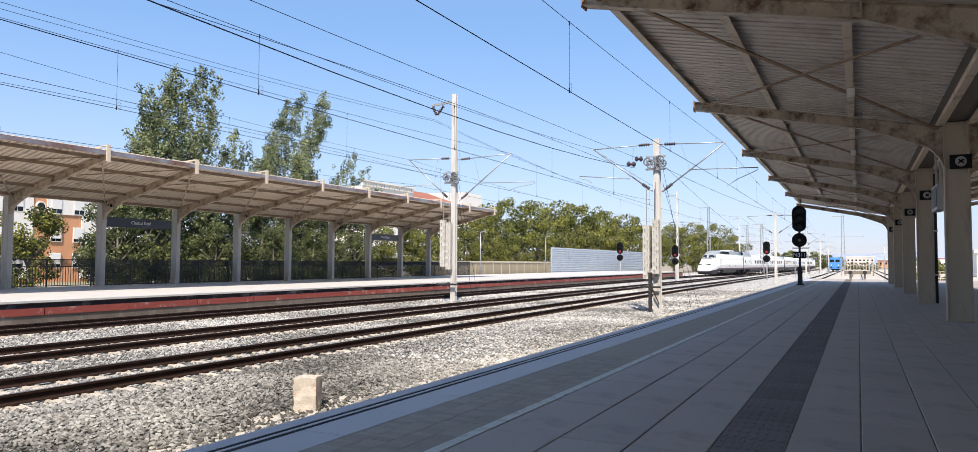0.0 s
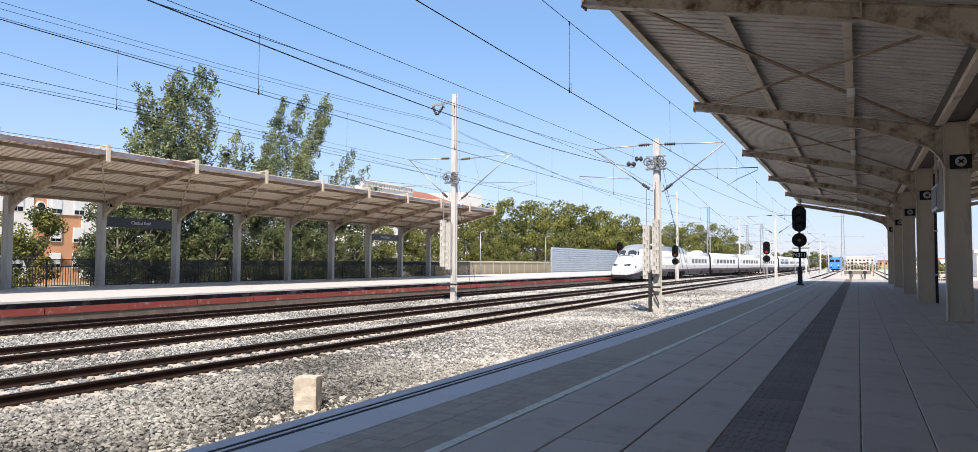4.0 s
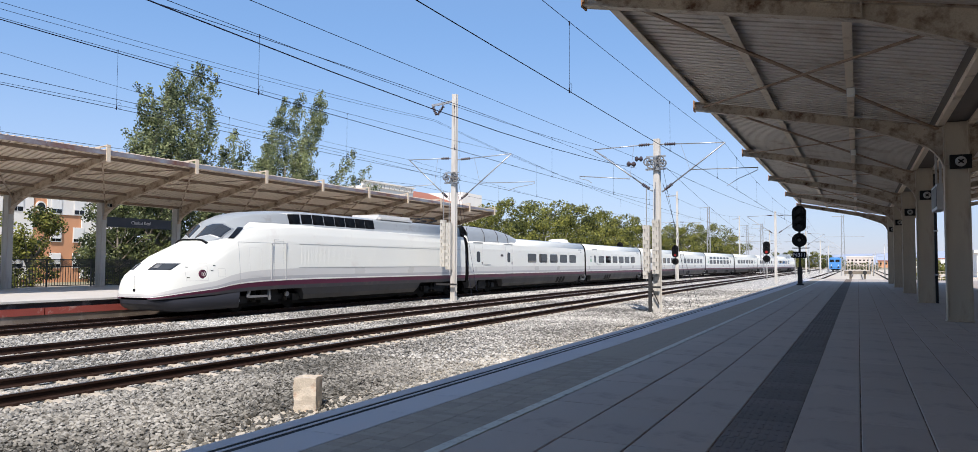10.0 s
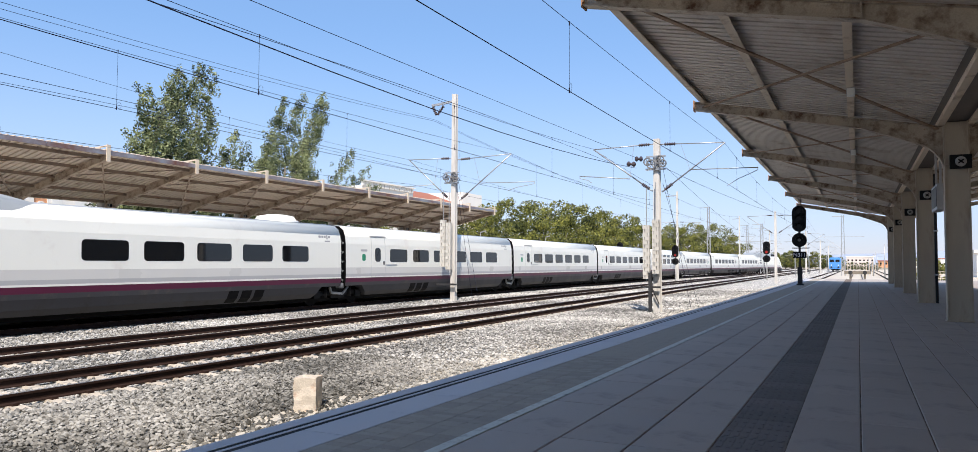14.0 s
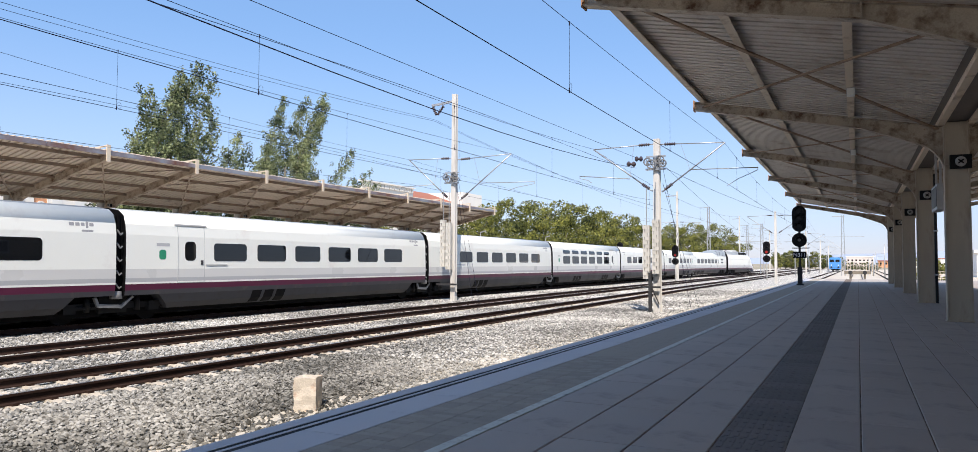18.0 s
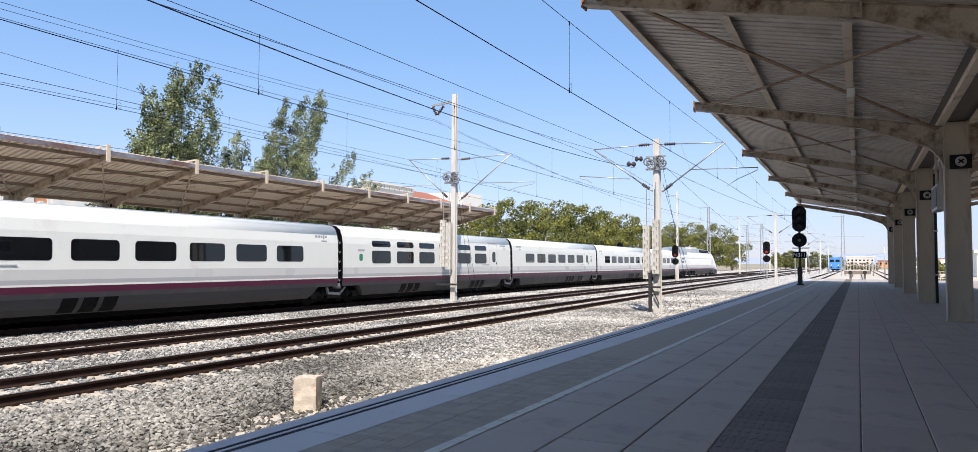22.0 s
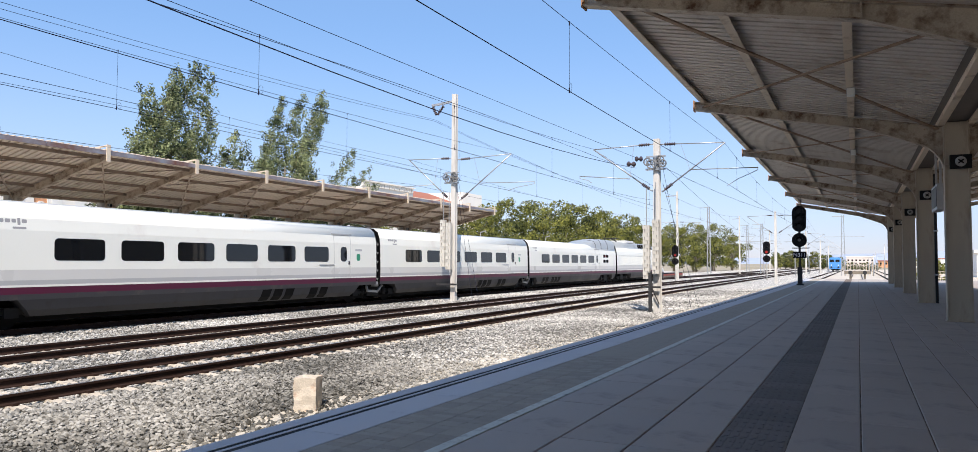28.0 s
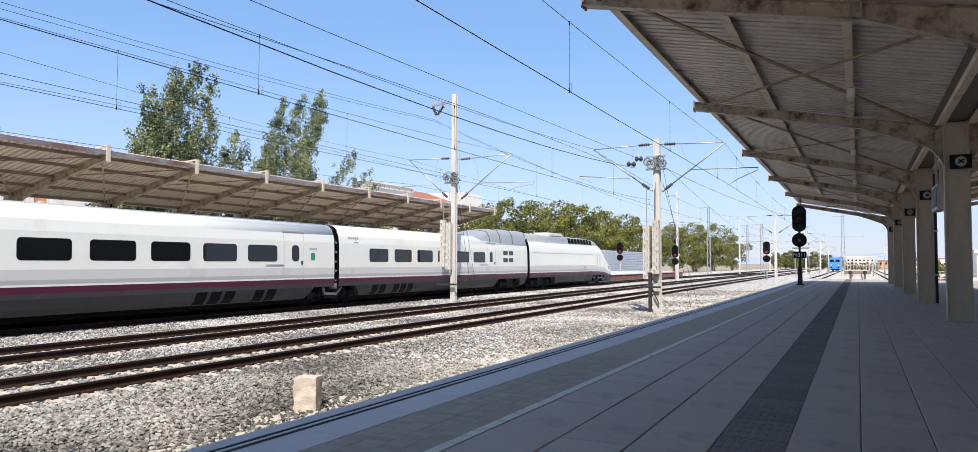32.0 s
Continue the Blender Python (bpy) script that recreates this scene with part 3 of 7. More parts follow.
def far_canopy():
    root = thing("platform_canopy", "weathered cream steel canopy over the far platform", "canopy", kind="structure")
    poly = haunch_poly(0.33, ARM_L, 5.72, 5.45, 2.4, 4.73, 4.40, 4.25, 3.35)
    arm = mesh_of(arm_bm(poly, 4), "arm")
    arm.materials.append(FARSTEEL)
    bm = bmesh.new()
    box(bm, -0.03, 0.29, -0.11, 0.11, 0.0, 4.3)
    for s in (-0.05, 0.31):
        box(bm, s - 0.02, s + 0.02, -0.135, 0.135, 0.0, 4.3)
    box(bm, -0.06, 0.32, -0.125, 0.125, 3.28, 3.33)
    box(bm, -0.10, 0.36, -0.17, 0.17, 0.0, 0.04)
    col = mesh_of(bm, "column")
    col.materials.append(GREYCOL)
    bm = bmesh.new()
    box(bm, ARM_L - 0.02, ARM_L + 0.04, -0.085, 0.085, 5.36, 6.06)
    plate = mesh_of(bm, "end_plate")
    plate.materials.append(PURLIN)
    ys = [FIRST_L + STEP_L * i for i in range(-4, 9)]
    for y in ys:
        o = trk(COL_L, y, PLAT_L)
        for nm, me in (("column", col), ("arm", arm), ("end_plate", plate)):
            put(nm, me, None, root).location = o
        bm = bmesh.new()
        beam(bm, (ARM_L, 0, 6.03), (ARM_L - 1.5, 0, 5.92), 0.07, 0.06)
        beam(bm, (ARM_L - 1.5, 0, 5.95), (ARM_L - 1.5, 0, 5.5), 0.05, 0.05, up=(1, 0, 0))
        part("eave_bracket", bm, PURLIN, root, "short pale bar above the eave").location = o
        bm = bmesh.new()
        box(bm, -0.3, -0.02, -0.02, 0.02, 4.2, 4.4)
        beam(bm, (-0.3, 0, 4.3), (-2.2, 0, 4.75), 0.16, 0.24)
        part("back_arm", bm, FARSTEEL, root).location = o
    def zl(x):
        return 4.73 + (5.72 - 4.73) * (x - 2.4) / (ARM_L - 2.4)
    y0, y1 = ys[0] - 2.0, ys[-1] + 0.6
    for x in (0.5, 1.9, 3.3, 4.8, 6.2):
        bm = bmesh.new()
        loft(bm, [[trk(COL_L + a, y, PLAT_L + zl(x) + b) for a, b in ((x - 0.035, -0.11), (x + 0.035, -0.11), (x + 0.035, 0.02), (x - 0.035, 0.02))] for y in steps(y0, y1, 6)], close=True, ends=True)
        part("purlin", bm, FARPURLIN, root)
    for ya, yb in zip(steps(y0, y1, STEP_L), steps(y0, y1, STEP_L)[1:]):
        bm = bmesh.new()
        for xa, xb in ((0.0, ARM_L - 0.05),):
            a, b = trk(COL_L + xa, ya, PLAT_L + zl(xa) + 0.115), trk(COL_L + xa, yb, PLAT_L + zl(xa) + 0.115)
            c = trk(COL_L + xb, ya, PLAT_L + zl(xb) + 0.115)
            ribbed(bm, a, b, c, 0.27, 0.10)
        a, b = trk(COL_L, ya, PLAT_L + zl(0) + 0.115), trk(COL_L, yb, PLAT_L + zl(0) + 0.115)
        c = trk(COL_L - 2.4, ya, PLAT_L + zl(0) + 0.66)
        ribbed(bm, a, b, c, 0.27, 0.10)
        part("roof_sheet", bm, FARSHEET, root)
        bm = bmesh.new()
        xe, ze = ARM_L - 0.03, PLAT_L + zl(ARM_L)
        loft(bm, [[trk(COL_L + xe + a, y, ze + b) for a, b in ((0, -0.08), (0.02, -0.08), (0.02, 0.10), (-0.10, 0.125), (-0.10, 0.118), (0, 0.09))] for y in (ya + 0.01, yb - 0.01)], close=True, ends=True)
        part("eave_flashing", bm, FLASHING, root, "grey folded eave flashing with rust patches")
        bm = bmesh.new()
        for k in range(17):
            y = ya + (yb - ya) * (k + 0.5) / 17
            o = trk(COL_L + xe, y, ze)
            box(bm, o.x - 0.28, o.x + 0.03, y - 0.035, y + 0.035, o.z + 0.10, o.z + 0.15)
        part("rib_ends", bm, FARSHEET, root)
    for ya, yb in zip(ys, ys[1:]):
        bm = bmesh.new()
        beam(bm, trk(COL_L + 0.35, yb, PLAT_L + 4.1), trk(COL_L + ARM_L - 0.35, ya, PLAT_L + 5.42), 0.06, 0.06)
        part("brace", bm, FARSTEEL, root)
        bm = bmesh.new()
        beam(bm, trk(COL_L + 3.3, ya, PLAT_L + zl(3.3) - 0.02), trk(COL_L + 6.2, yb, PLAT_L + zl(6.2) - 0.02), 0.05, 0.03)
        part("brace", bm, FARPURLIN, root)
    return root


far_canopy()

# ---- train ----
SIDE = [(1.20, 0.36), (1.34, 0.55), (1.40, 0.84), (1.424, 0.995), (1.435, 1.19), (1.437, 1.25), (1.44, 1.38), (1.44, 1.67), (1.41, 2.76), (1.36, 3.10), (1.25, 3.38), (1.04, 3.54), (0.55, 3.62), (0.0, 3.64)]
# trailer colour bands between those heights
BANDS = [3, 3, 4, 2, 0, 5, 1, 0, 0, 0, 0, 6, 6]
TRAIN_MATS = [TWHITE, TLIGHT, TPLUM, TSKIRT, TSLATE, TMID, TROOF, TDARK]
LEN_P, LEN_E, LEN_T = 22.13, 22.32, 19.05


def x_at(z):
    for (x0, z0), (x1, z1) in zip(SIDE, SIDE[1:]):
        if z0 <= z <= z1:
            return x0 + (x1 - x0) * (z - z0) / (z1 - z0)
    return 0.0


def pane_bm(y0, y1, z0, z1, side, r=0.12, proud=0.006, thick=0.03):
    """A rounded plate let into the body's side."""
    bm = bmesh.new()
    pts = []
    r = min(r, (y1 - y0) / 2.01, (z1 - z0) / 2.01)
    for cy, cz, a0 in ((y1 - r, z1 - r, 0), (y0 + r, z1 - r, 90), (y0 + r, z0 + r, 180), (y1 - r, z0 + r, 270)):
        for k in range(4):
            a = radians(a0 + 30 * k)
            pts.append((cy + r * math.cos(a), cz + r * math.sin(a)))
    out = [bm.verts.new((side * (x_at(z) + proud), y, z)) for y, z in pts]
    inn = [bm.verts.new((side * (x_at(z) - thick), y, z)) for y, z in pts]
    bm.faces.new(out)
    for k in range(len(out)):
        bm.faces.new((out[k], inn[k], inn[(k + 1) % len(out)], out[(k + 1) % len(out)]))
    bmesh.ops.recalc_face_normals(bm, faces=bm.faces[:])
    return bm


def section_ring(y, pts):
    left = [Vector((-x, y, z)) for x, z in reversed(pts)]
    right = [Vector((x, y, z)) for x, z in pts]
    return right + left[1:]


def bogie(parent, y, big=False):
    bm = bmesh.new()
    for s in (-1, 1):
        box(bm, s * 1.0 - 0.08, s * 1.0 + 0.08, y - 1.9, y + 1.9, 0.42, 0.62)
        box(bm, s * 1.02 - 0.1, s * 1.02 + 0.1, y - 0.5, y + 0.5, 0.3, 0.8)
        for a in (-1.5, 1.5):
            box(bm, s * 1.05 - 0.12, s * 1.05 + 0.12, y + a - 0.2, y + a + 0.2, 0.33, 0.62)
        tube(bm, [(s * 1.1, y - 0.9, 0.35), (s * 1.1, y - 0.9, 0.8)], 0.09, 8)
        tube(bm, [(s * 1.1, y + 0.9, 0.35), (s * 1.1, y + 0.9, 0.8)], 0.09, 8)
        beam(bm, (s * 1.12, y - 1.6, 0.5), (s * 1.12, y + 0.2, 0.45), 0.06, 0.08)
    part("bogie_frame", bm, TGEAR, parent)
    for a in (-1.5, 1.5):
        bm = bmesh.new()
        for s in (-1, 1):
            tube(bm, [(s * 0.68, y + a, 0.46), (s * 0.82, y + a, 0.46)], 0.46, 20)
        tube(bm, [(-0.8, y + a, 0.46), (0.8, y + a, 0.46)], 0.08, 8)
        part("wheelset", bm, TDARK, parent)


def trailer_body(parent, a, b):
    """Shell of a trailer from a to b along y, the skirt cut back over the bogies."""
    bm = bmesh.new()
    up = [(x, z) for x, z in SIDE if z >= 0.84]
    mats = BANDS[2:]
    loft(bm, [section_ring(a, up), section_ring(b, up)], mats=mats + mats[::-1], ends=True, smooth=False)
    for f in bm.faces:
        f.smooth = len(f.verts) == 4 and f.calc_center_median().z > 3.15
        if len(f.verts) > 4:
            f.material_index = 7
    return part("body", bm, TRAIN_MATS, parent)


def skirt(parent, a, b, slant=0.5):
    bm = bmesh.new()
    lo = [(1.40, 0.845), (1.34, 0.55), (1.20, 0.36)]
    rings = []
    for e, sg in ((a, 1), (b, -1)):
        ring = []
        for x, z in lo:
            ring.append(Vector((x, e + sg * slant * (0.845 - z) / 0.485, z)))
        rings.append(ring + [Vector((-q.x, q.y, q.z)) for q in reversed(ring)])
    loft(bm, rings, close=True, ends=True)
    return part("skirt", bm, TSKIRT, parent, "grey lower skirt")


def vents(parent, ys, side=1):
    """Dark slanted louvres low on the skirt."""
    for y in ys:
        bm = bmesh.new()
        rows = []
        for z in (0.39, 0.55, 0.83):
            x = (1.34 + (z - 0.55) * 0.203 if z > 0.55 else 1.20 + (z - 0.36) * 0.737) + 0.01
            sl = 0.26 * (z - 0.39)
            rows.append([(x - 0.05, y + sl, z), (x, y + sl, z), (x, y + 0.5 + sl, z), (x - 0.05, y + 0.5 + sl, z)])
        loft(bm, [[Vector((side * x, yy, z)) for x, yy, z in r] for r in rows], close=True, ends=True)
        part("skirt_vent", bm, LOUVRE, parent, "black slanted louvre")


def door(parent, y0, y1, side, win=(0.3, 0.74), z1=3.22):
    """A plug door: a thin proud leaf edged in grey, with a tall window, a rail and a lock."""
    bm = bmesh.new()
    zz = [1.20, 1.67, 2.76, min(z1, 3.10)]
    for yy in (y0, y1):
        for za, zb in zip(zz, zz[1:]):
            beam(bm, (side * (x_at(za) + 0.002), yy, za), (side * (x_at(zb) + 0.002), yy, zb), 0.018, 0.012, up=(1, 0, 0))
    beam(bm, (side * (x_at(1.2) + 0.002), y0, 1.2), (side * (x_at(1.2) + 0.002), y1, 1.2), 0.012, 0.02)
    leaf = part("door", bm, TMID, parent, "white plug door outlined by dark seals")
    bm = bmesh.new()
    beam(bm, (side * (x_at(3.15) + 0.015), y0 - 0.12, 3.16), (side * (x_at(3.15) + 0.015), y1 + 0.1, 3.16), 0.05, 0.05)
    part("drip_rail", bm, TMID, leaf)
    part("door_window", pane_bm(y0 + win[0], y0 + win[1], 1.94, 2.60, side, 0.15), TGLASS, leaf)
    bm = bmesh.new()
    box(bm, side * 1.425, side * 1.452, y1 - 0.17, y1 - 0.07, 1.80, 1.96)
    part("lock", bm, TSLATE, leaf)


def trailer(name, label, length, kindof):
    car = thing(name, label, "train car", group="cars of the train")
    a, b = 0.18, length - 0.18
    trailer_body(car, a, b)
    for side in (1, -1):
        if kindof == "std":
            ws, wz = [3.83 + 2.205 * i for i in range(6)], [(1.93, 2.57)]
            door(car, 2.22, 3.39, side, (0.30, 0.78))
        elif kindof == "rev":
            ws, wz = [2.50 + 2.205 * i for i in range(6)], [(1.93, 2.57)]
            door(car, 15.55, 16.78, side, (0.48, 0.94))
        elif kindof == "bar":
            ws, wz = [2.49 + 2.204 * i for i in range(6)], [(1.86, 2.47), (2.66, 2.95)]
            door(car, 15.57, 16.75, side, (0.44, 0.92))
        elif kindof == "lead":
            ws, wz = [9.41 + 2.205 * i for i in range(5)], [(1.93, 2.57)]
            door(car, 1.0, 2.14, side, (0.28, 0.76))
            door(car, 5.62, 6.73, side, (0.25, 0.72))
            part("vent_slot", pane_bm(4.81, 5.22, 2.32, 2.46, side, 0.02), TSLATE, car)
        else:
            ws, wz = [2.55 + 2.21 * i for i in range(6)], [(1.93, 2.57)]
            door(car, 15.6, 16.75, side)
            for y in (18.0, 18.9):
                for z in (1.95, 2.42):
                    part("small_window", pane_bm(y, y + 0.72, z, z + 0.28, side, 0.06), TGLASS, car)
        for y in ws:
            for z0, z1 in wz:
                part("window", pane_bm(y, y + 1.63, z0, z1, side), TGLASS, car)
    front, rear = (5.0 if kindof == "lead" else 1.5), (5.0 if kindof == "tail" else 1.5)
    skirt(car, front, length - rear)
    if kindof == "lead":
        skirt(car, 0.25, 1.5, 0.3)
    if kindof == "tail":
        skirt(car, length - 1.5, length - 0.25, 0.3)
    for side in (1, -1):
        y = (length - 1.75) if kindof in ("std", "bar", "lead") else 0.9
        for (ya, yb, z0, z1) in ((y, y + 0.16, 2.96, 3.06), (y + 0.2, y + 0.34, 2.96, 3.06), (y + 0.38, y + 0.5, 2.96, 3.06), (y + 0.54, y + 0.62, 2.90, 3.10), (y + 0.66, y + 0.8, 2.96, 3.06), (y + 0.4, y + 0.78, 2.79, 2.85)):
            part("marking", pane_bm(ya, yb, z0, z1, side, 0.02, 0.004, 0.01), LOGO, car, "grey lettering bar")
        if kindof in ("std", "bar", "rev"):
            g = 1.45 if kindof != "rev" else 17.25
            part("marking", pane_bm(g, g + 0.28, 1.98, 2.3, side, 0.08, 0.004, 0.01), GREENMARK, car, "small green mark")
            part("marking", pane_bm(g - 0.1, g + 0.42, 2.42, 2.52, side, 0.02, 0.004, 0.01), TMID, car)
        ya = {"std": 3.45, "rev": 14.5, "bar": 14.5, "lead": 2.2, "tail": 14.5}[kindof]
        bm = bmesh.new()
        beam(bm, (side * 1.452, ya, 1.80), (side * 1.452, ya + 1.0, 1.80), 0.02, 0.03)
        part("step_rail", bm, TMID, car)
    for y0 in {"std": (5.74,), "bar": (5.1, 12.99), "rev": (11.0,), "lead": (15.3,), "tail": (4.7,)}[kindof]:
        for side in (1, -1):
            vents(car, [y0, y0 + 0.68, y0 + 1.36], side)
            if kindof in ("rev", "tail"):
                vents(car, [y0 + 2.9, y0 + 3.58] if kindof == "rev" else [y0 - 1.9, y0 - 1.22], side)
    # coupling gear in the gap to the next car
    if kindof != "tail":
        for s in (-1, 1):
            bm = bmesh.new()
            tube(bm, [(s * 1.22, length, 0.74), (s * 1.22, length, 0.98)], [0.2, 0.17], 12)
            beam(bm, (s * 1.25, length - 0.75, 0.80), (s * 1.25, length - 0.62, 0.52), 0.09, 0.09)
            beam(bm, (s * 1.25, length - 0.66, 0.55), (s * 1.25, length + 0.15, 0.50), 0.09, 0.11)
            beam(bm, (s * 1.25, length + 0.15, 0.46), (s * 1.25, length + 0.6, 0.80), 0.08, 0.08)
            part("coupling", bm, GEARLIGHT, car, "grey coupling bracket")
            for k in range(5):
                bm = bmesh.new()
                zt = 2.9 - 0.42 * k
                tube(bm, [(s * 1.34, length - 0.1, zt), (s * 1.38, length, zt - 0.16), (s * 1.34, length + 0.1, zt - 0.1)], 0.025, 6)
                part("jumper_cable", bm, GEARLIGHT, car)
    if kindof in ("lead", "tail"):
        # grey fairing that steps the roof up to the power car
        bm = bmesh.new()
        rings = []
        for f, h in ((0.25, 1), (2.6, 1), (4.6, 0.93), (6.2, 0.72), (7.4, 0.45), (8.6, 0.12), (9.3, 0.0)):
            y = f if kindof == "lead" else length - f
            ring = [(1.32, 3.16), (1.25, 3.16 + 0.55 * h + 0.02), (1.02, 3.34 + 0.70 * h + 0.06), (0.5, 3.44 + 0.71 * h + 0.03), (0.0, 3.46 + 0.72 * h + 0.03)]
            rings.append(section_ring(y, ring))
        loft(bm, rings, smooth=True)
        fair = part("roof_fairing", bm, TROOF, car, "blue-grey roof fairing")
        for f in (2.6, 4.6, 6.2):
            y = f if kindof == "lead" else length - f
            i = {2.6: 1, 4.6: 0.93, 6.2: 0.72}[f]
            bm = bmesh.new()
            ring = [(1.335, 3.16), (1.265, 3.16 + 0.55 * i + 0.02), (1.03, 3.35 + 0.70 * i + 0.06), (0.5, 3.45 + 0.71 * i + 0.03)]
            pts = [(x, y, z) for x, z in ring]
            for p, q in zip(pts, pts[1:]):
                beam(bm, p, q, 0.03, 0.02, up=(0, 1, 0))
            part("fairing_seam", bm, TSLATE, fair)
        bm = bmesh.new()
        if kindof == "lead":
            tube(bm, [(0, 19.42, 3.50), (0, 19.42, 3.66), (0, 19.42, 3.68), (0, 19.42, 3.84), (0, 19.42, 3.91)], [0.95, 0.95, 0.86, 0.76, 0.4], 28)
            part("radome", bm, TWHITE, car, "white round antenna dome")
        else:
            bm.free()
    bogie(car, length if kindof != "tail" else length - 2.6)
    if kindof == "lead":
        bogie(car, 2.6)
    # dark block closes the view below and stands for the black shade there
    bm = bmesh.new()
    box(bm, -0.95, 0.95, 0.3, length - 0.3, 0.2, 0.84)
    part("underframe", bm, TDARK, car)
    # bellows at both ends
    for a_, b_ in ((-0.02, 0.18), (length - 0.18, length + 0.02)):
        bm = bmesh.new()
        for k in range(3):
            o = 0.03 if k % 2 else 0.0
            ya, yb = a_ + (b_ - a_) * k / 3, a_ + (b_ - a_) * (k + 1) / 3
            box(bm, -1.28 + o, 1.28 - o, ya, yb, 0.75, 3.36 - o)
        part("bellows", bm, TDARK, car)
    return car


def power_surface(y, pts=None):
    """Section of the power car y metres behind its nose."""
    base = SIDE[:9] + [(1.37, 3.05), (1.28, 3.42), (1.10, 3.48), (0.98, 3.98), (0.55, 4.08), (0.0, 4.10)]
    stn = [(0.0, 0.76, 1.42, 0.10), (0.06, 0.92, 1.54, 0.10), (0.2, 1.06, 1.66, 0.10), (0.5, 1.18, 1.86, 0.09), (1.0, 1.27, 2.16, 0.06), (1.8, 1.34, 2.48, 0.03), (2.35, 1.38, 2.70, 0.02), (2.6, 1.385, 2.90, 0.02), (3.1, 1.39, 3.33, 0.0), (3.5, 1.40, 3.56, 0.0), (3.9, 1.41, 3.71, 0.0), (4.8, 1.43, 3.89, 0.0), (6.2, 1.44, 4.02, 0.0), (8.0, 1.44, 4.10, 0.0), (30, 1.44, 4.10, 0.0)]
    for (a, wa, ta, da), (b, wb, tb, db) in zip(stn, stn[1:]):
        if a <= y <= b:
            f = (y - a) / (b - a)
            w, t = wa + (wb - wa) * f, ta + (tb - ta) * f
            break
    k = max(0.0, min(1.0, (6.0 - y) / 6.0))
    out = []
    for x, z in base:
        zz = z - 0.12 * k ** 1.7 * min(1, z / 1.2) * (1 if z < 2 else 1)
        zb = 0.62
        if y < 8.0 and z > zb:
            # squeeze the upper part under the sloping nose
            zt = 4.10 - 0.12 * k ** 1.7
            zz = zb - 0.12 * k ** 1.7 * 0.5 + (zz - (zb - 0.12 * k ** 1.7 * 0.5)) * (t - zb) / (zt - zb)
        xs = w / 1.44
        out.append([x * xs, zz])
    # the nose is a rounded box, not a gable
    blend = max(0.0, min(1.0, (6.5 - y) / 2.6))
    if blend > 0:
        z0, zt = out[0][1], out[-1][1]
        for k, q in enumerate(out):
            h = (q[1] - z0) / (zt - z0)
            r = w * (1 - max(0.0, h) ** 4.0) ** (1 / 2.8) * (0.90 + 0.10 * min(1, h * 4)) * (1 - 0.10 * h * max(0, min(1, (4.5 - y) / 4.5)))
            q[0] = q[0] * (1 - blend) + r * blend
    return [tuple(q) for q in out]


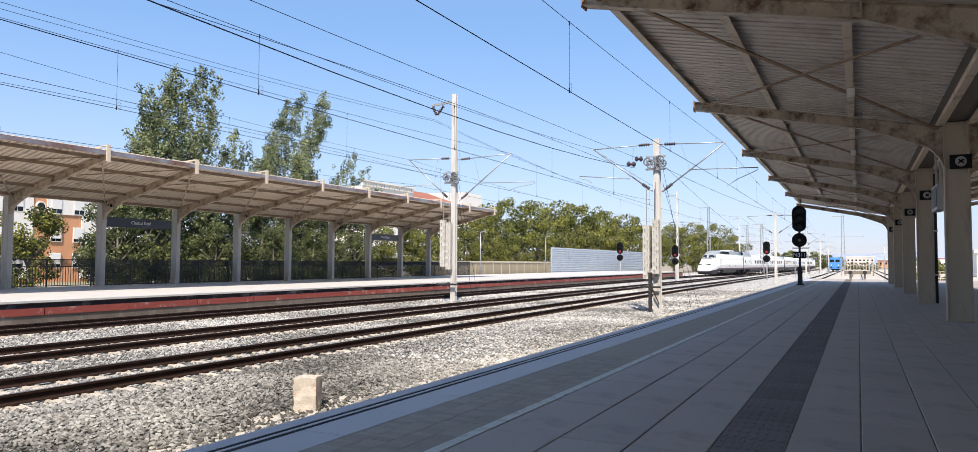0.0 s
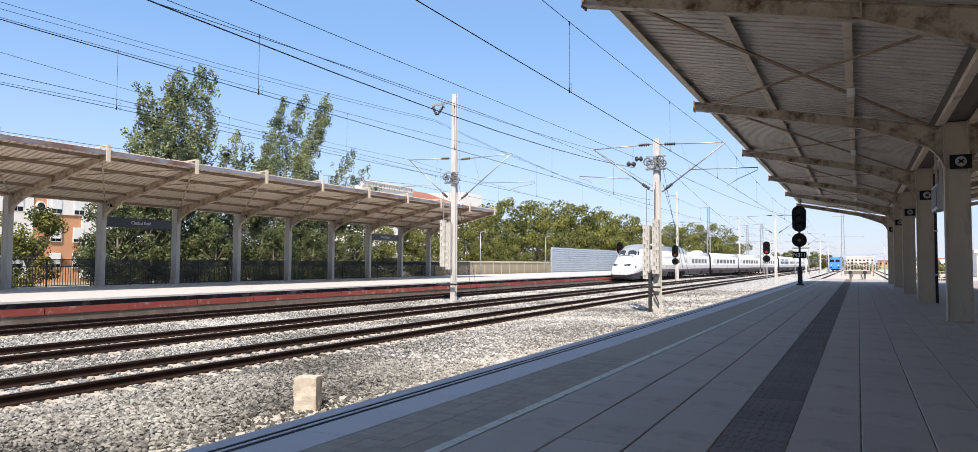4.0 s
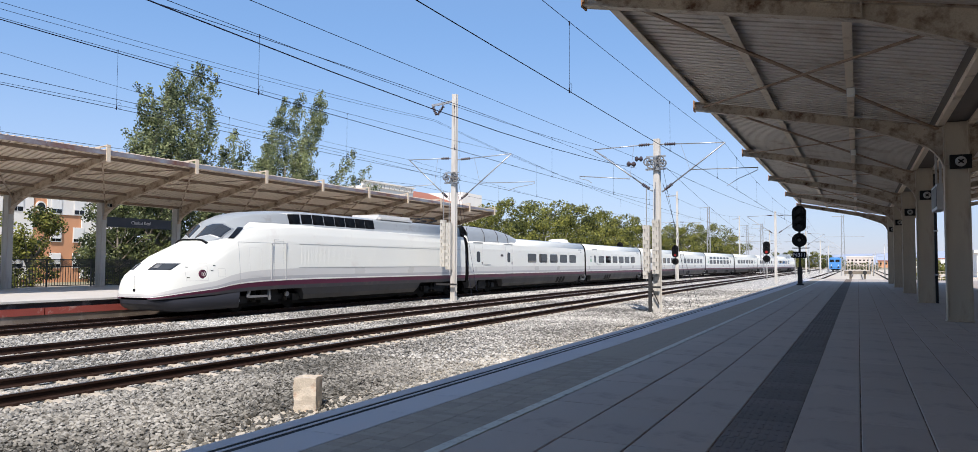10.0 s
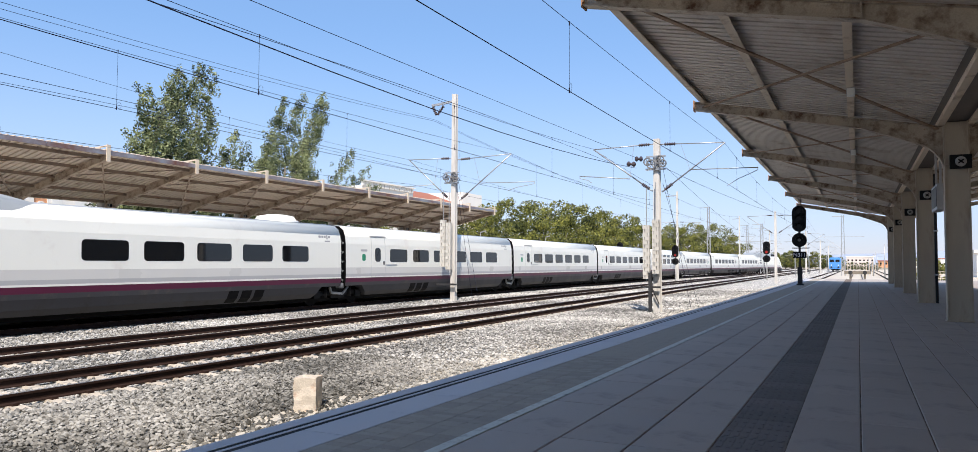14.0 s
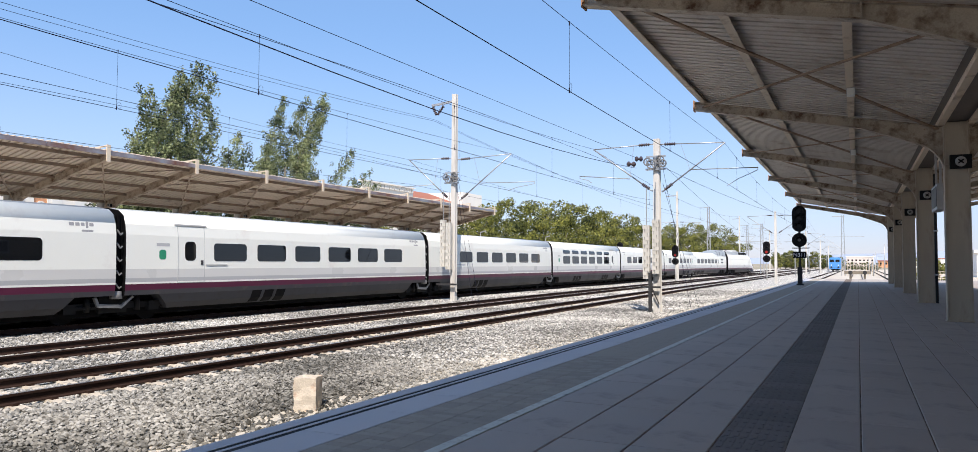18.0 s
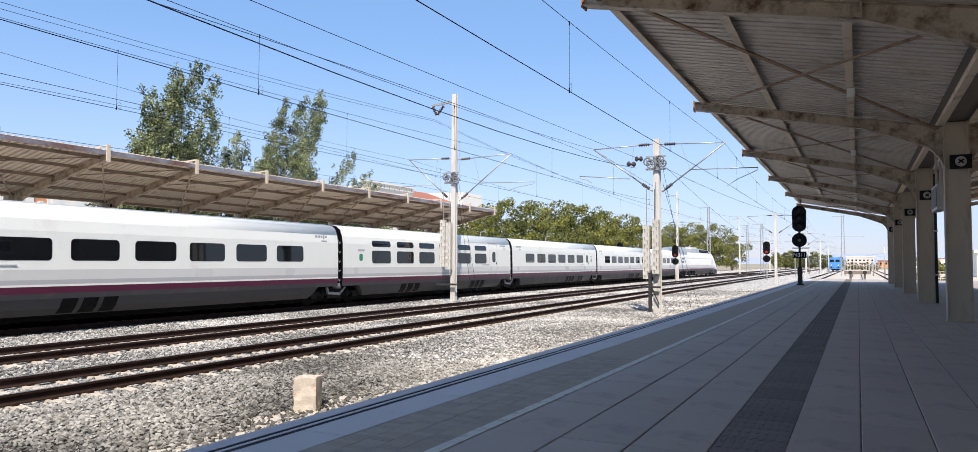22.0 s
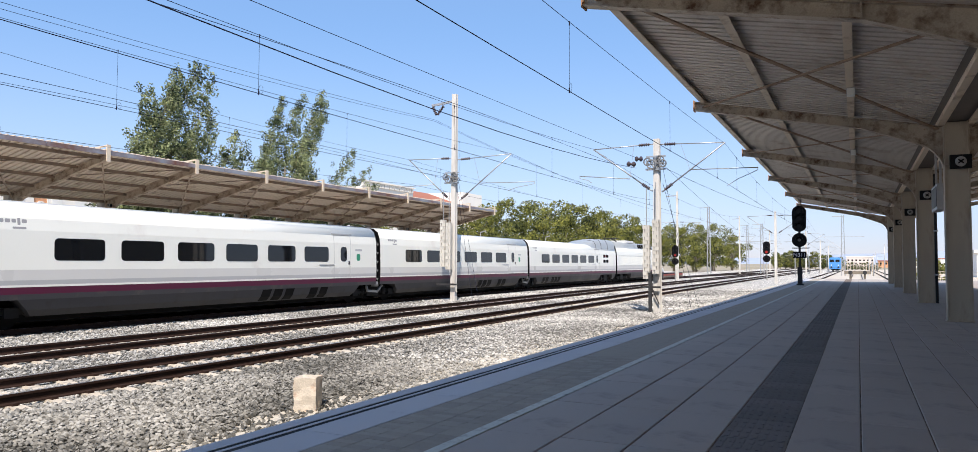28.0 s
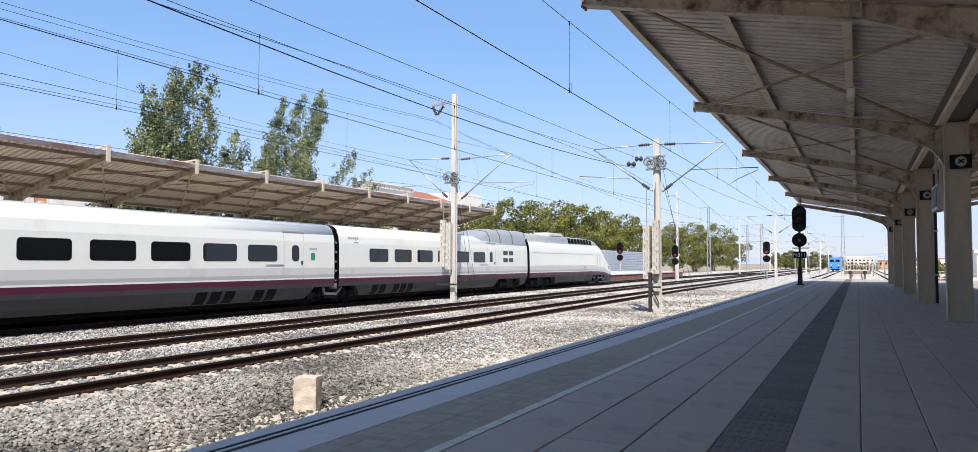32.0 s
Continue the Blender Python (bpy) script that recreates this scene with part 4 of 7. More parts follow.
def power_car(name, label):
    car = thing(name, label, "train car", group="cars of the train")
    stations = [0.0, 0.06, 0.2, 0.35, 0.5, 0.75, 1.0, 1.4, 1.8, 2.05, 2.3, 2.5, 2.7, 2.9, 3.1, 3.3, 3.5, 3.7, 3.9, 4.1, 4.35, 4.6, 4.8, 5.1, 5.5, 5.8, 6.2, 6.6, 7.1, 8.0, 12, 16, LEN_P - 0.25]
    stations = sorted(set([q for q in stations if q <= 2.2 or q >= 5.6] + [2.24 + 0.06 * i for i in range(56)]))
    bands = [4, 2, 0, 5, 1, 0, 0, 0, 6, 6, 6, 6]
    cuts = [1, 1, 1, 1, 1, 3, 5, 5, 5, 5, 5, 5]
    mats = [b for b, c in zip(bands, cuts) for _ in range(c)]

    def fine(pts):
        out = []
        for (p, q), c in zip(zip(pts, pts[1:]), cuts):
            out += [(p[0] + (q[0] - p[0]) * i / c, p[1] + (q[1] - p[1]) * i / c) for i in range(c)]
        return out + [pts[-1]]
    bm = bmesh.new()
    rings = [section_ring(y, fine(power_surface(y)[2:])) for y in stations]
    loft(bm, rings, mats=mats + mats[::-1], smooth=True)
    bm.verts.ensure_lookup_table()
    n = len(rings[0])
    for k in range(n // 2):
        a_, b_, c_, d_ = bm.verts[k], bm.verts[k + 1], bm.verts[n - 2 - k], bm.verts[n - 1 - k]
        if k + 1 == n - 2 - k:
            f = bm.faces.new((a_, b_, d_))
        elif k + 1 < n - 2 - k:
            f = bm.faces.new((a_, b_, c_, d_))
        else:
            continue
        f.material_index = mats[k]
    bm.faces.new([bm.verts[i] for i in range(len(bm.verts) - n, len(bm.verts))]).material_index = 7
    bmesh.ops.recalc_face_normals(bm, faces=bm.faces[:])
    for f in bm.faces:
        c = f.calc_center_median()
        if c.y < 8 and f.material_index in (0, 1, 6) and c.z > 2.2:
            f.material_index = 0
        elif c.y < 2.3 and f.material_index == 6:
            f.material_index = 0
        f.smooth = c.y < 8 or c.z > 3.3
    part("body", bm, TRAIN_MATS, car)
    bm = bmesh.new()
    low = []
    for y in [q for q in stations if q < 3.6]:
        pr = power_surface(y)
        pr = [(x, z - 0.15 * (0.84 - z) / 0.48) if z < 0.8 else (x, z) for x, z in pr]
        lift = 0.22 * max(0.0, 1 - y / 0.9) ** 1.5
        pr = [(x * (1 - 0.5 * lift), z + lift * (0.84 - z) / 0.48) if z < 0.8 else (x, z) for x, z in pr]
        low.append([Vector((x, y, z)) for x, z in reversed(pr[:3])] + [Vector((-x, y, z)) for x, z in pr[:3]])
    loft(bm, low, close=True, ends=True, smooth=True)
    part("nose_skirt", bm, NOSELOW, car, "dark grey skirt under the nose")

    # grey roof panel round the windscreen, its edge rising from the hood to the roof's side
    line_y, line_z = (2.40, 3.0, 3.4, 3.95, 4.4, 5.6, 8.0), (2.63, 2.77, 2.82, 3.24, 3.46, 3.47, 3.47)
    bm = bmesh.new()
    rings = []
    for y in [2.40 + 0.08 * i for i in range(40)] + [5.6, 6.2, 6.8, 7.4, 8.0]:
        pr = power_surface(y)
        z0 = min(float(np.interp(y, line_y, line_z)), pr[-1][1] - 0.03)
        run = []
        for (xa, za), (xb, zb) in zip(pr, pr[1:]):
            if zb <= z0:
                continue
            if not run:
                f = max(0.0, (z0 - za) / max(1e-6, zb - za))
                run.append((xa + (xb - xa) * f, za + (zb - za) * f))
            run.append((xb, zb))
        along = [0.0]
        for p, q in zip(run, run[1:]):
            along.append(along[-1] + math.hypot(q[0] - p[0], q[1] - p[1]))
        half = []
        for i in range(25):
            u = along[-1] * i / 24
            half.append((float(np.interp(u, along, [p[0] for p in run])) + 0.007, float(np.interp(u, along, [p[1] for p in run])) + 0.007))
        half[-1] = (0.0, half[-1][1])
        rings.append(section_ring(y, half))
    loft(bm, rings, smooth=True)
    part("cab_roof", bm, TROOF, car, "smooth blue-grey cab roof")

    def spot(y, u):
        """A point of the shell: y behind the nose, u from 0 (low) to 14 (roof's middle), negative for the far side."""
        s = 1 if u >= 0 else -1
        u = abs(u)
        pr = power_surface(y)
        i = min(int(u), 13)
        f = u - i
        return Vector((s * (pr[i][0] + (pr[i + 1][0] - pr[i][0]) * f), y, pr[i][1] + (pr[i + 1][1] - pr[i][1]) * f))

    def hood(y, x):
        """A point of the shell's upper side at x."""
        pr = power_surface(y)
        for (xa, za), (xb, zb) in zip(pr[::-1], pr[-2::-1]):
            if xa <= abs(x) <= xb + 1e-9:
                f = (abs(x) - xa) / max(1e-6, xb - xa)
                return Vector((x, y, za + (zb - za) * f))
        return Vector((x, y, pr[8][1]))

    def patch(nm, ya, yb, ua, ub, material, off=0.012, lab="", n=6, skew=0.0, at=None):
        spot_ = at or spot
        bm = bmesh.new()
        g = []
        for i in range(n + 1):
            row = []
            for j in range(n + 1):
                fy, fu = i / n, j / n
                y, u = ya + (yb - ya) * fy + skew * fu, ua + (ub - ua) * fu
                p = spot_(y, u)
                e = 0.02
                nrm = (spot_(y + e, u) - spot_(y - e, u)).cross(spot_(y, u + e) - spot_(y, u - e)).normalized()
                c = Vector((0, y + 2, 1.8))
                if nrm.dot(p - c) < 0:
                    nrm = -nrm
                row.append(bm.verts.new(p + nrm * off))
            g.append(row)
        for i in range(n):
            for j in range(n):
                bm.faces.new((g[i][j], g[i + 1][j], g[i + 1][j + 1], g[i][j + 1])).smooth = True
        edge = [g[0][j] for j in range(n + 1)] + [g[i][n] for i in range(1, n + 1)] + [g[n][j] for j in range(n - 1, -1, -1)] + [g[i][0] for i in range(n - 1, 0, -1)]
        low = [bm.verts.new(v.co * 0.985 + Vector((0, 0.03, 0.02))) for v in edge]
        for k in range(len(edge)):
            bm.faces.new((edge[k], edge[(k + 1) % len(edge)], low[(k + 1) % len(edge)], low[k]))
        bmesh.ops.recalc_face_normals(bm, faces=bm.faces[:])
        return part(nm, bm, material, car, lab)

    for s in (1, -1):
        def shell(y, z):
            pr = power_surface(max(0.0, y))
            for (xa, za), (xb, zb) in zip(pr, pr[1:]):
                if za <= z <= zb + 1e-9:
                    return xa + (xb - xa) * (z - za) / max(1e-6, zb - za)
            return 0.0

        def flank(y, z):
            return Vector((s * shell(y, z), y, z))

        def face(x, z):
            lo, hi = 0.0, 3.0
            for _ in range(30):
                mid = (lo + hi) / 2
                if shell(mid, z) < x:
                    lo = mid
                else:
                    hi = mid
            return Vector((s * x, hi, z))
        patch("windscreen_frame", 2.40, 3.02, s * 0.10, s * 0.99, TMID, 0.016, "grey windscreen surround", at=hood, skew=0.50, n=10)
        patch("windscreen", 2.46, 2.99, s * 0.15, s * 0.95, WSGLASS, 0.026, "raked windscreen half", at=hood, skew=0.46, n=10)
        patch("headlight", 0.34, 0.93, 1.61, 1.84, LAMPGLASS, 0.014, "clear headlamp under a flush cover", at=face, n=8, skew=0.03)
        patch("reflector", 0.46, 0.60, 1.67, 1.79, GEARLIGHT, 0.022, "pale lamp reflector", at=face, n=4)
        patch("cab_side_window", 3.12, 3.36, 2.79, 3.22, TGLASS, 0.018, n=6, skew=0.60, at=flank)
        for k in range(8):
            y = 6.55 + 0.79 * k
            patch("roof_louvre", y, y + 0.70, s * 11.1, s * 11.95, LOUVRE, 0.01, n=1)
        for y in (5.15, 5.98):
            bm = bmesh.new()
            beam(bm, (s * 1.45, y, 1.25), (s * 1.435, y, 2.66), 0.03, 0.03, up=(1, 0, 0))
            for z in (1.25, 2.64):
                box(bm, s * 1.42, s * 1.47, y - 0.03, y + 0.03, z - 0.03, z + 0.03)
            part("grab_rail", bm, TMID, car)
        bm = bmesh.new()
        for ya, yb, za, zb in ((5.3, 5.3, 1.2, 2.8), (5.85, 5.85, 1.2, 2.8), (5.3, 5.85, 2.8, 2.8)):
            beam(bm, (s * (x_at(za) + 0.002), ya, za), (s * (x_at(zb) + 0.002), yb, zb), 0.009, 0.008, up=(1, 0, 0.01))
        part("cab_door", bm, TMID, car, "cab door outlined by a thin seam")
        def sp(y, z):
            pr = power_surface(y)
            for (xa, za), (xb, zb) in zip(pr, pr[1:]):
                if za <= z <= zb + 1e-9:
                    return s * (xa + (xb - xa) * (z - za) / max(1e-6, zb - za))
            return s * 1.3
        for ya, yb, za, zb in ((1.13, 2.02, 1.24, 1.86), (2.47, 2.8, 1.36, 1.66), (4.0, 4.62, 1.36, 2.45)):
            bm = bmesh.new()
            cor = [(ya, za), (yb, za), (yb, zb), (ya, zb)]
            for (y_a, z_a), (y_b, z_b) in zip(cor, cor[1:] + cor[:1]):
                for i in range(4):
                    fa, fb = i / 4, (i + 1) / 4
                    pa, pb = (y_a + (y_b - y_a) * fa, z_a + (z_b - z_a) * fa), (y_a + (y_b - y_a) * fb, z_a + (z_b - z_a) * fb)
                    beam(bm, (sp(*pa), *pa), (sp(*pb), *pb), 0.011, 0.009, up=(1, 0, 0.01))
            part("panel_seam", bm, TLIGHT, car)
        bm = bmesh.new()
        line = [(3.5, 1.2 + 0.1825 * i) for i in range(9)] + [(3.5 + 0.25 * i, 2.66) for i in range(1, 11)]
        for pa, pb in zip(line, line[1:]):
            beam(bm, (sp(*pa), *pa), (sp(*pb), *pb), 0.014, 0.012, up=(1, 0, 0.01))
        part("panel_seam", bm, TMID, car)
        for ya, za in ((1.17, 1.72), (1.17, 1.36), (2.16, 1.6), (2.27, 1.78)):
            bm = bmesh.new()
            beam(bm, (sp(ya, za), ya, za), (sp(ya + 0.1, za), ya + 0.1, za), 0.03, 0.02)
            part("hinge", bm, TSLATE, car)
        bm = bmesh.new()
        xs = sp(1.8, 1.47)
        tube(bm, [(xs - 0.03 * s, 1.8, 1.47), (xs + 0.03 * s, 1.8, 1.47)], 0.16, 20)
        disc = part("number_disc", bm, TPLUM, car, "plum disc with a white number")
        cu = bpy.data.curves.new("text", "FONT")
        cu.body, cu.size, cu.align_x, cu.extrude = "10", 0.22, "CENTER", 0.003
        cu.materials.append(TWHITE)
        tx = new("lettering", cu)
        tx.parent = disc
        tx.matrix_basis = pose(xs + 0.034 * s, 1.8, 1.395, 90, 0, 90 * s)
        bm = bmesh.new()
        beam(bm, (s * 1.26, 4.15, 0.88), (s * 1.26, 4.02, 0.56), 0.08, 0.1)
        beam(bm, (s * 1.26, 4.02, 0.58), (s * 1.26, 5.1, 0.58), 0.07, 0.09)
        beam(bm, (s * 1.26, 5.18, 0.88), (s * 1.26, 5.24, 0.42), 0.08, 0.1)
        part("damper", bm, GEARLIGHT, car, "pale grey bogie damper")
        for ya, za, ra in ((3.5, 0.46, 0.13), (6.3, 0.62, 0.1)):
            bm = bmesh.new()
            tube(bm, [(s * 1.16, ya, za), (s * 1.26, ya, za)], ra, 12)
            part("axle_cap", bm, GEARLIGHT, car)
        bm = bmesh.new()
        for k in range(150):
            y = 6.95 + 0.09 * k
            beam(bm, (s * (x_at(1.76) + 0.001), y, 1.76), (s * (x_at(2.6) + 0.001), y, 2.6), 0.03, 0.003, up=(1, 0, 0.01))
        part("side_grille", bm, TWHITE, car, "white ribbed ventilation grille")
        bm = bmesh.new()
        for z in (1.69, 2.66):
            beam(bm, (s * (x_at(z) + 0.004), 6.8, z), (s * (x_at(z) + 0.004), 21.3, z), 0.012, 0.02)
        part("side_panel_seam", bm, TMID, car)
    bm = bmesh.new()
    for i in range(7):
        x0, x1 = -0.78 + 0.225 * i, -0.78 + 0.225 * i + 0.205
        p, q = hood(2.36 + 0.10 * abs(x0), x0), hood(2.36 + 0.10 * abs(x1), x1)
        beam(bm, p + Vector((0, 0, 0.02)), q + Vector((0, 0, 0.02)), 0.13, 0.05)
    part("wiper_cowl", bm, BLACK, car, "black grille under the windscreen")
    bm = bmesh.new()
    hatch = [hood(y, 0.0) + Vector((0, 0, 0.002)) for y in (0.55, 0.4, 0.3, 0.2, 0.12, 0.06)] + [Vector((0, -0.003, z)) for z in (1.4, 1.2, 1.0, 0.88)]
    for p, q in zip(hatch, hatch[1:]):
        beam(bm, p, q, 0.014, 0.014, up=(1, 0, 0))
    part("coupler_hatch", bm, TMID, car, "seam of the split coupler hatch")
    bm = bmesh.new()
    tube(bm, [(0, -0.012, 0.93), (0, 0.02, 0.93)], 0.055, 12)
    part("towing_eye", bm, BLACK, car, "small black towing hole")
    bm = bmesh.new()
    box(bm, -0.95, 0.95, 13.4, 16.7, 3.9, 4.30)
    bmesh.ops.bevel(bm, geom=bm.edges[:], offset=0.15, segments=4, affect="EDGES")
    part("roof_box", bm, TLIGHT, car, "rounded silver roof equipment box")
    bm = bmesh.new()
    for s in (-0.5, 0.5):
        beam(bm, (s, 18.9, 4.12), (s * 0.7, 20.3, 4.34), 0.06, 0.06)
        beam(bm, (s * 0.7, 20.3, 4.34), (s, 19.2, 4.42), 0.05, 0.05)
    beam(bm, (-0.8, 19.2, 4.43), (0.8, 19.2, 4.43), 0.2, 0.05)
    part("pantograph", bm, DARKSTEEL, car, "folded dark pantograph")
    skirt(car, 7.0, 16.7, 0.35)
    bogie(car, 5.4)
    bogie(car, 19.2)
    bm = bmesh.new()
    box(bm, -1.2, 1.2, LEN_P - 0.26, LEN_P + 0.02, 0.75, 3.6)
    part("bellows", bm, TDARK, car)
    # underside filled dark here too, in place of shaded ballast
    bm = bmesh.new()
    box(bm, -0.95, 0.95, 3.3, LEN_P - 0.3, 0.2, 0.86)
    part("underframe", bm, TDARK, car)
    return car


CARS = []


def build_train():
    spec = [("power_car", "white high-speed power car with a sloping nose, leading", LEN_P, None),
            ("passenger_car", "white end carriage with plum stripe and grey roof fairing", LEN_E, "lead")]
    spec += [("passenger_car", "white carriage with dark windows and plum stripe", LEN_T, k) for k in ("std", "std", "std")]
    spec += [("passenger_car", "white buffet carriage with two rows of windows", LEN_T, "bar")]
    spec += [("passenger_car", "white carriage with dark windows and plum stripe", LEN_T, k) for k in ("rev", "rev")]
    spec += [("passenger_car", "white end carriage with roof fairing and small windows", LEN_E, "tail"),
             ("power_car", "white high-speed power car with a sloping nose, trailing", LEN_P, None)]
    s, made = 0.0, {}
    for i, (name, label, length, k) in enumerate(spec):
        if (length, k) in made:
            car = copy_thing(made[(length, k)], Matrix())
            tagged(car, label)
        else:
            car = power_car(name, label) if k is None else trailer(name, label, length, k)
            made[(length, k)] = car
        CARS.append((car, s, length, i == len(spec) - 1))
        s += length


build_train()

# arc length along the train's way
WAY_Y = [-330 + 0.5 * i for i in range(1400)]
WAY_X = [LATS["far"] + bend(y) + cross(y) for y in WAY_Y]
WAY_S = [0.0]
for i in range(1, len(WAY_Y)):
    WAY_S.append(WAY_S[-1] + math.hypot(WAY_Y[i] - WAY_Y[i - 1], WAY_X[i] - WAY_X[i - 1]))
zero = WAY_S[660]
WAY_S = [a - zero for a in WAY_S]


def on_way(s):
    return Vector((float(np.interp(s, WAY_S, WAY_X)), float(np.interp(s, WAY_S, WAY_Y)), RAIL))


# where the nose stands along the way
NOSE = [(0, 123.44), (1, 111.71), (2, 100.19), (3, 88.9), (4, 77.86), (5, 67.09), (6, 56.62), (7, 46.47), (8, 36.62), (9, 27.0), (10, 17.65), (11, 8.64), (12, -0.12), (13, -8.72), (14, -16.95), (15, -24.92), (16, -32.69),
        (17, -40.27), (18, -47.55), (19, -54.57), (20, -61.36), (21, -67.92), (22, -74.33), (23, -80.57), (24, -86.62), (25, -92.52), (26, -98.25), (27, -103.85), (28, -109.4), (29, -115.1), (30, -120.75), (31, -126.35), (32, -131.75)]


def motions():
    for car, s, length, turned in CARS:
        rows = []
        for t, nose in NOSE:
            a, b = on_way(nose + s + length * 0.12), on_way(nose + s + length * 0.88)
            d = (b - a).normalized()
            o = on_way(nose + s + length / 2) - d * (length / 2)
            o.z = RAIL
            yaw = math.degrees(math.atan2(-d.x, d.y))
            if turned:
                o = o + d * length
                yaw += 180.0
            rows.append((t, pose(o.x, o.y, o.z, 0, 0, yaw)))
        walk(car, rows)
    for bough, at, k in BOUGHS:
        rows = []
        for i in range(41):
            t = 0.8 * i
            gust = 1.0 + 0.6 * math.sin(0.35 * t + 1.0)
            rows.append((t, pose(at.x, at.y, at.z, gust * (-1.0 + 1.3 * math.sin(1.9 * t + k * 1.3)), 0.6 * math.sin(1.5 * t + k * 0.7), 0)))
        walk(bough, rows)

# ---- masts, wires, signals ----
def insulator(bm, p, q, r=0.07, n=5):
    p, q = Vector(p), Vector(q)
    d = q - p
    pts, rr = [], []
    for i in range(n):
        for f, s in ((0.1, 0.45), (0.45, 1.0), (0.6, 1.0), (0.95, 0.45)):
            pts.append(p + d * ((i + f) / n))
            rr.append(r * s)
    tube(bm, pts, rr, 8)


def weight_stack(parent, x, y, z0, z1, n=14, w=0.34):
    """A hanging stack of slotted cast weights on a rod, their slots turned left and right by turns."""
    h = (z1 - z0) / n
    rod = bmesh.new()
    tube(rod, [(x, y, z0 - 0.15), (x, y, z1 + 1.6)], 0.02, 6)
    part("weight_rod", rod, GALV, parent)
    pair = []
    for s in (-1, 1):
        bm = bmesh.new()
        # plate with a slot cut in from its front on one side
        poly = [(-w / 2, -0.11), (s * 0.06 - 0.02, -0.11), (s * 0.06 - 0.02, -0.04), (s * 0.06 + 0.02, -0.04), (s * 0.06 + 0.02, -0.11), (w / 2, -0.11), (w / 2, 0.11), (-w / 2, 0.11)]
        lo, hi = [bm.verts.new((px, py, 0)) for px, py in poly], [bm.verts.new((px, py, h * 0.965)) for px, py in poly]
        bm.faces.new(lo[::-1])
        bm.faces.new(hi)
        for k in range(8):
            bm.faces.new((lo[k], lo[(k + 1) % 8], hi[(k + 1) % 8], hi[k]))
        bmesh.ops.recalc_face_normals(bm, faces=bm.faces[:])
        me = mesh_of(bm, "weight")
        me.materials.append(WEIGHT)
        pair.append(me)
    for i in range(n):
        o = put("weight", pair[i % 2], None, parent)
        o.location = (x + 0.007 * (-1) ** i + 0.005 * math.sin(i * 3.1), y, z0 + h * i)
        o.rotation_euler = (0, 0, 0.04 * math.sin(i * 2.3))


def cantilever(parent, side, tip, foot, knee, arm_end, top_root, drop):
    """A hinged bracket: top tube, inclined strut, registration arm and insulators. All points in the mast's space."""
    bm = bmesh.new()
    a, t = Vector(top_root), Vector(tip)
    insulator(bm, a + (t - a) * 0.06, a + (t - a) * 0.24, 0.075)
    part("insulator", bm, INSUL, parent, "dark ribbed insulator")
    bm = bmesh.new()
    f, k = Vector(foot), Vector(tip)
    insulator(bm, f + (k - f) * 0.05, f + (k - f) * 0.17, 0.085)
    part("insulator", bm, INSUL, parent, "dark ribbed insulator")
    bm = bmesh.new()
    tube(bm, [a, a + (t - a) * 0.07], 0.025, 8)
    tube(bm, [a + (t - a) * 0.23, t], 0.024, 8)
    tube(bm, [f, f + (k - f) * 0.06], 0.03, 8)
    tube(bm, [f + (k - f) * 0.16, k], 0.032, 8)
    kn, e = Vector(knee), Vector(arm_end)
    tube(bm, [kn, e], 0.02, 8)
    d = Vector(drop)
    tube(bm, [e, e + Vector((0, 0, -0.1)), e * 0.75 + d * 0.25 + Vector((0, 0, -0.06)), e * 0.35 + d * 0.65 + Vector((0, 0, 0.02)), d], 0.015, 6)
    tube(bm, [a + (t - a) * 0.32, kn], 0.008, 5)
    part("bracket", bm, GALV, parent, "galvanised tube bracket")


def pulley(parent, x, z):
    """Spoked tensioning wheels on a steel cross arm."""
    for k, (dx, dz, r) in enumerate(((-0.34, 0.0, 0.16), (-0.16, -0.12, 0.19), (0.18, 0.06, 0.18), (0.32, -0.1, 0.15))):
        bm = bmesh.new()
        ring = [(x + dx + r * math.cos(a * math.pi / 8), -0.3 - 0.05 * (k % 2), z + dz + r * math.sin(a * math.pi / 8)) for a in range(17)]
        tube(bm, ring, 0.03, 6, caps=False)
        for a in range(3):
            c, s_ = math.cos(a * math.pi / 3), math.sin(a * math.pi / 3)
            beam(bm, (x + dx - r * c, -0.3, z + dz - r * s_), (x + dx + r * c, -0.3, z + dz + r * s_), 0.03, 0.03)
        part("tension_wheel", bm, WHEELGREY, parent)
    bm = bmesh.new()
    box(bm, x - 0.45, x + 0.42, -0.24, -0.14, z - 0.36, z - 0.28)
    box(bm, x - 0.42, x + 0.42, -0.24, -0.16, z + 0.2, z + 0.26)
    box(bm, x - 0.05, x + 0.05, -0.24, -0.16, z - 0.3, z + 0.2)
    part("cross_arm", bm, GALV, parent)


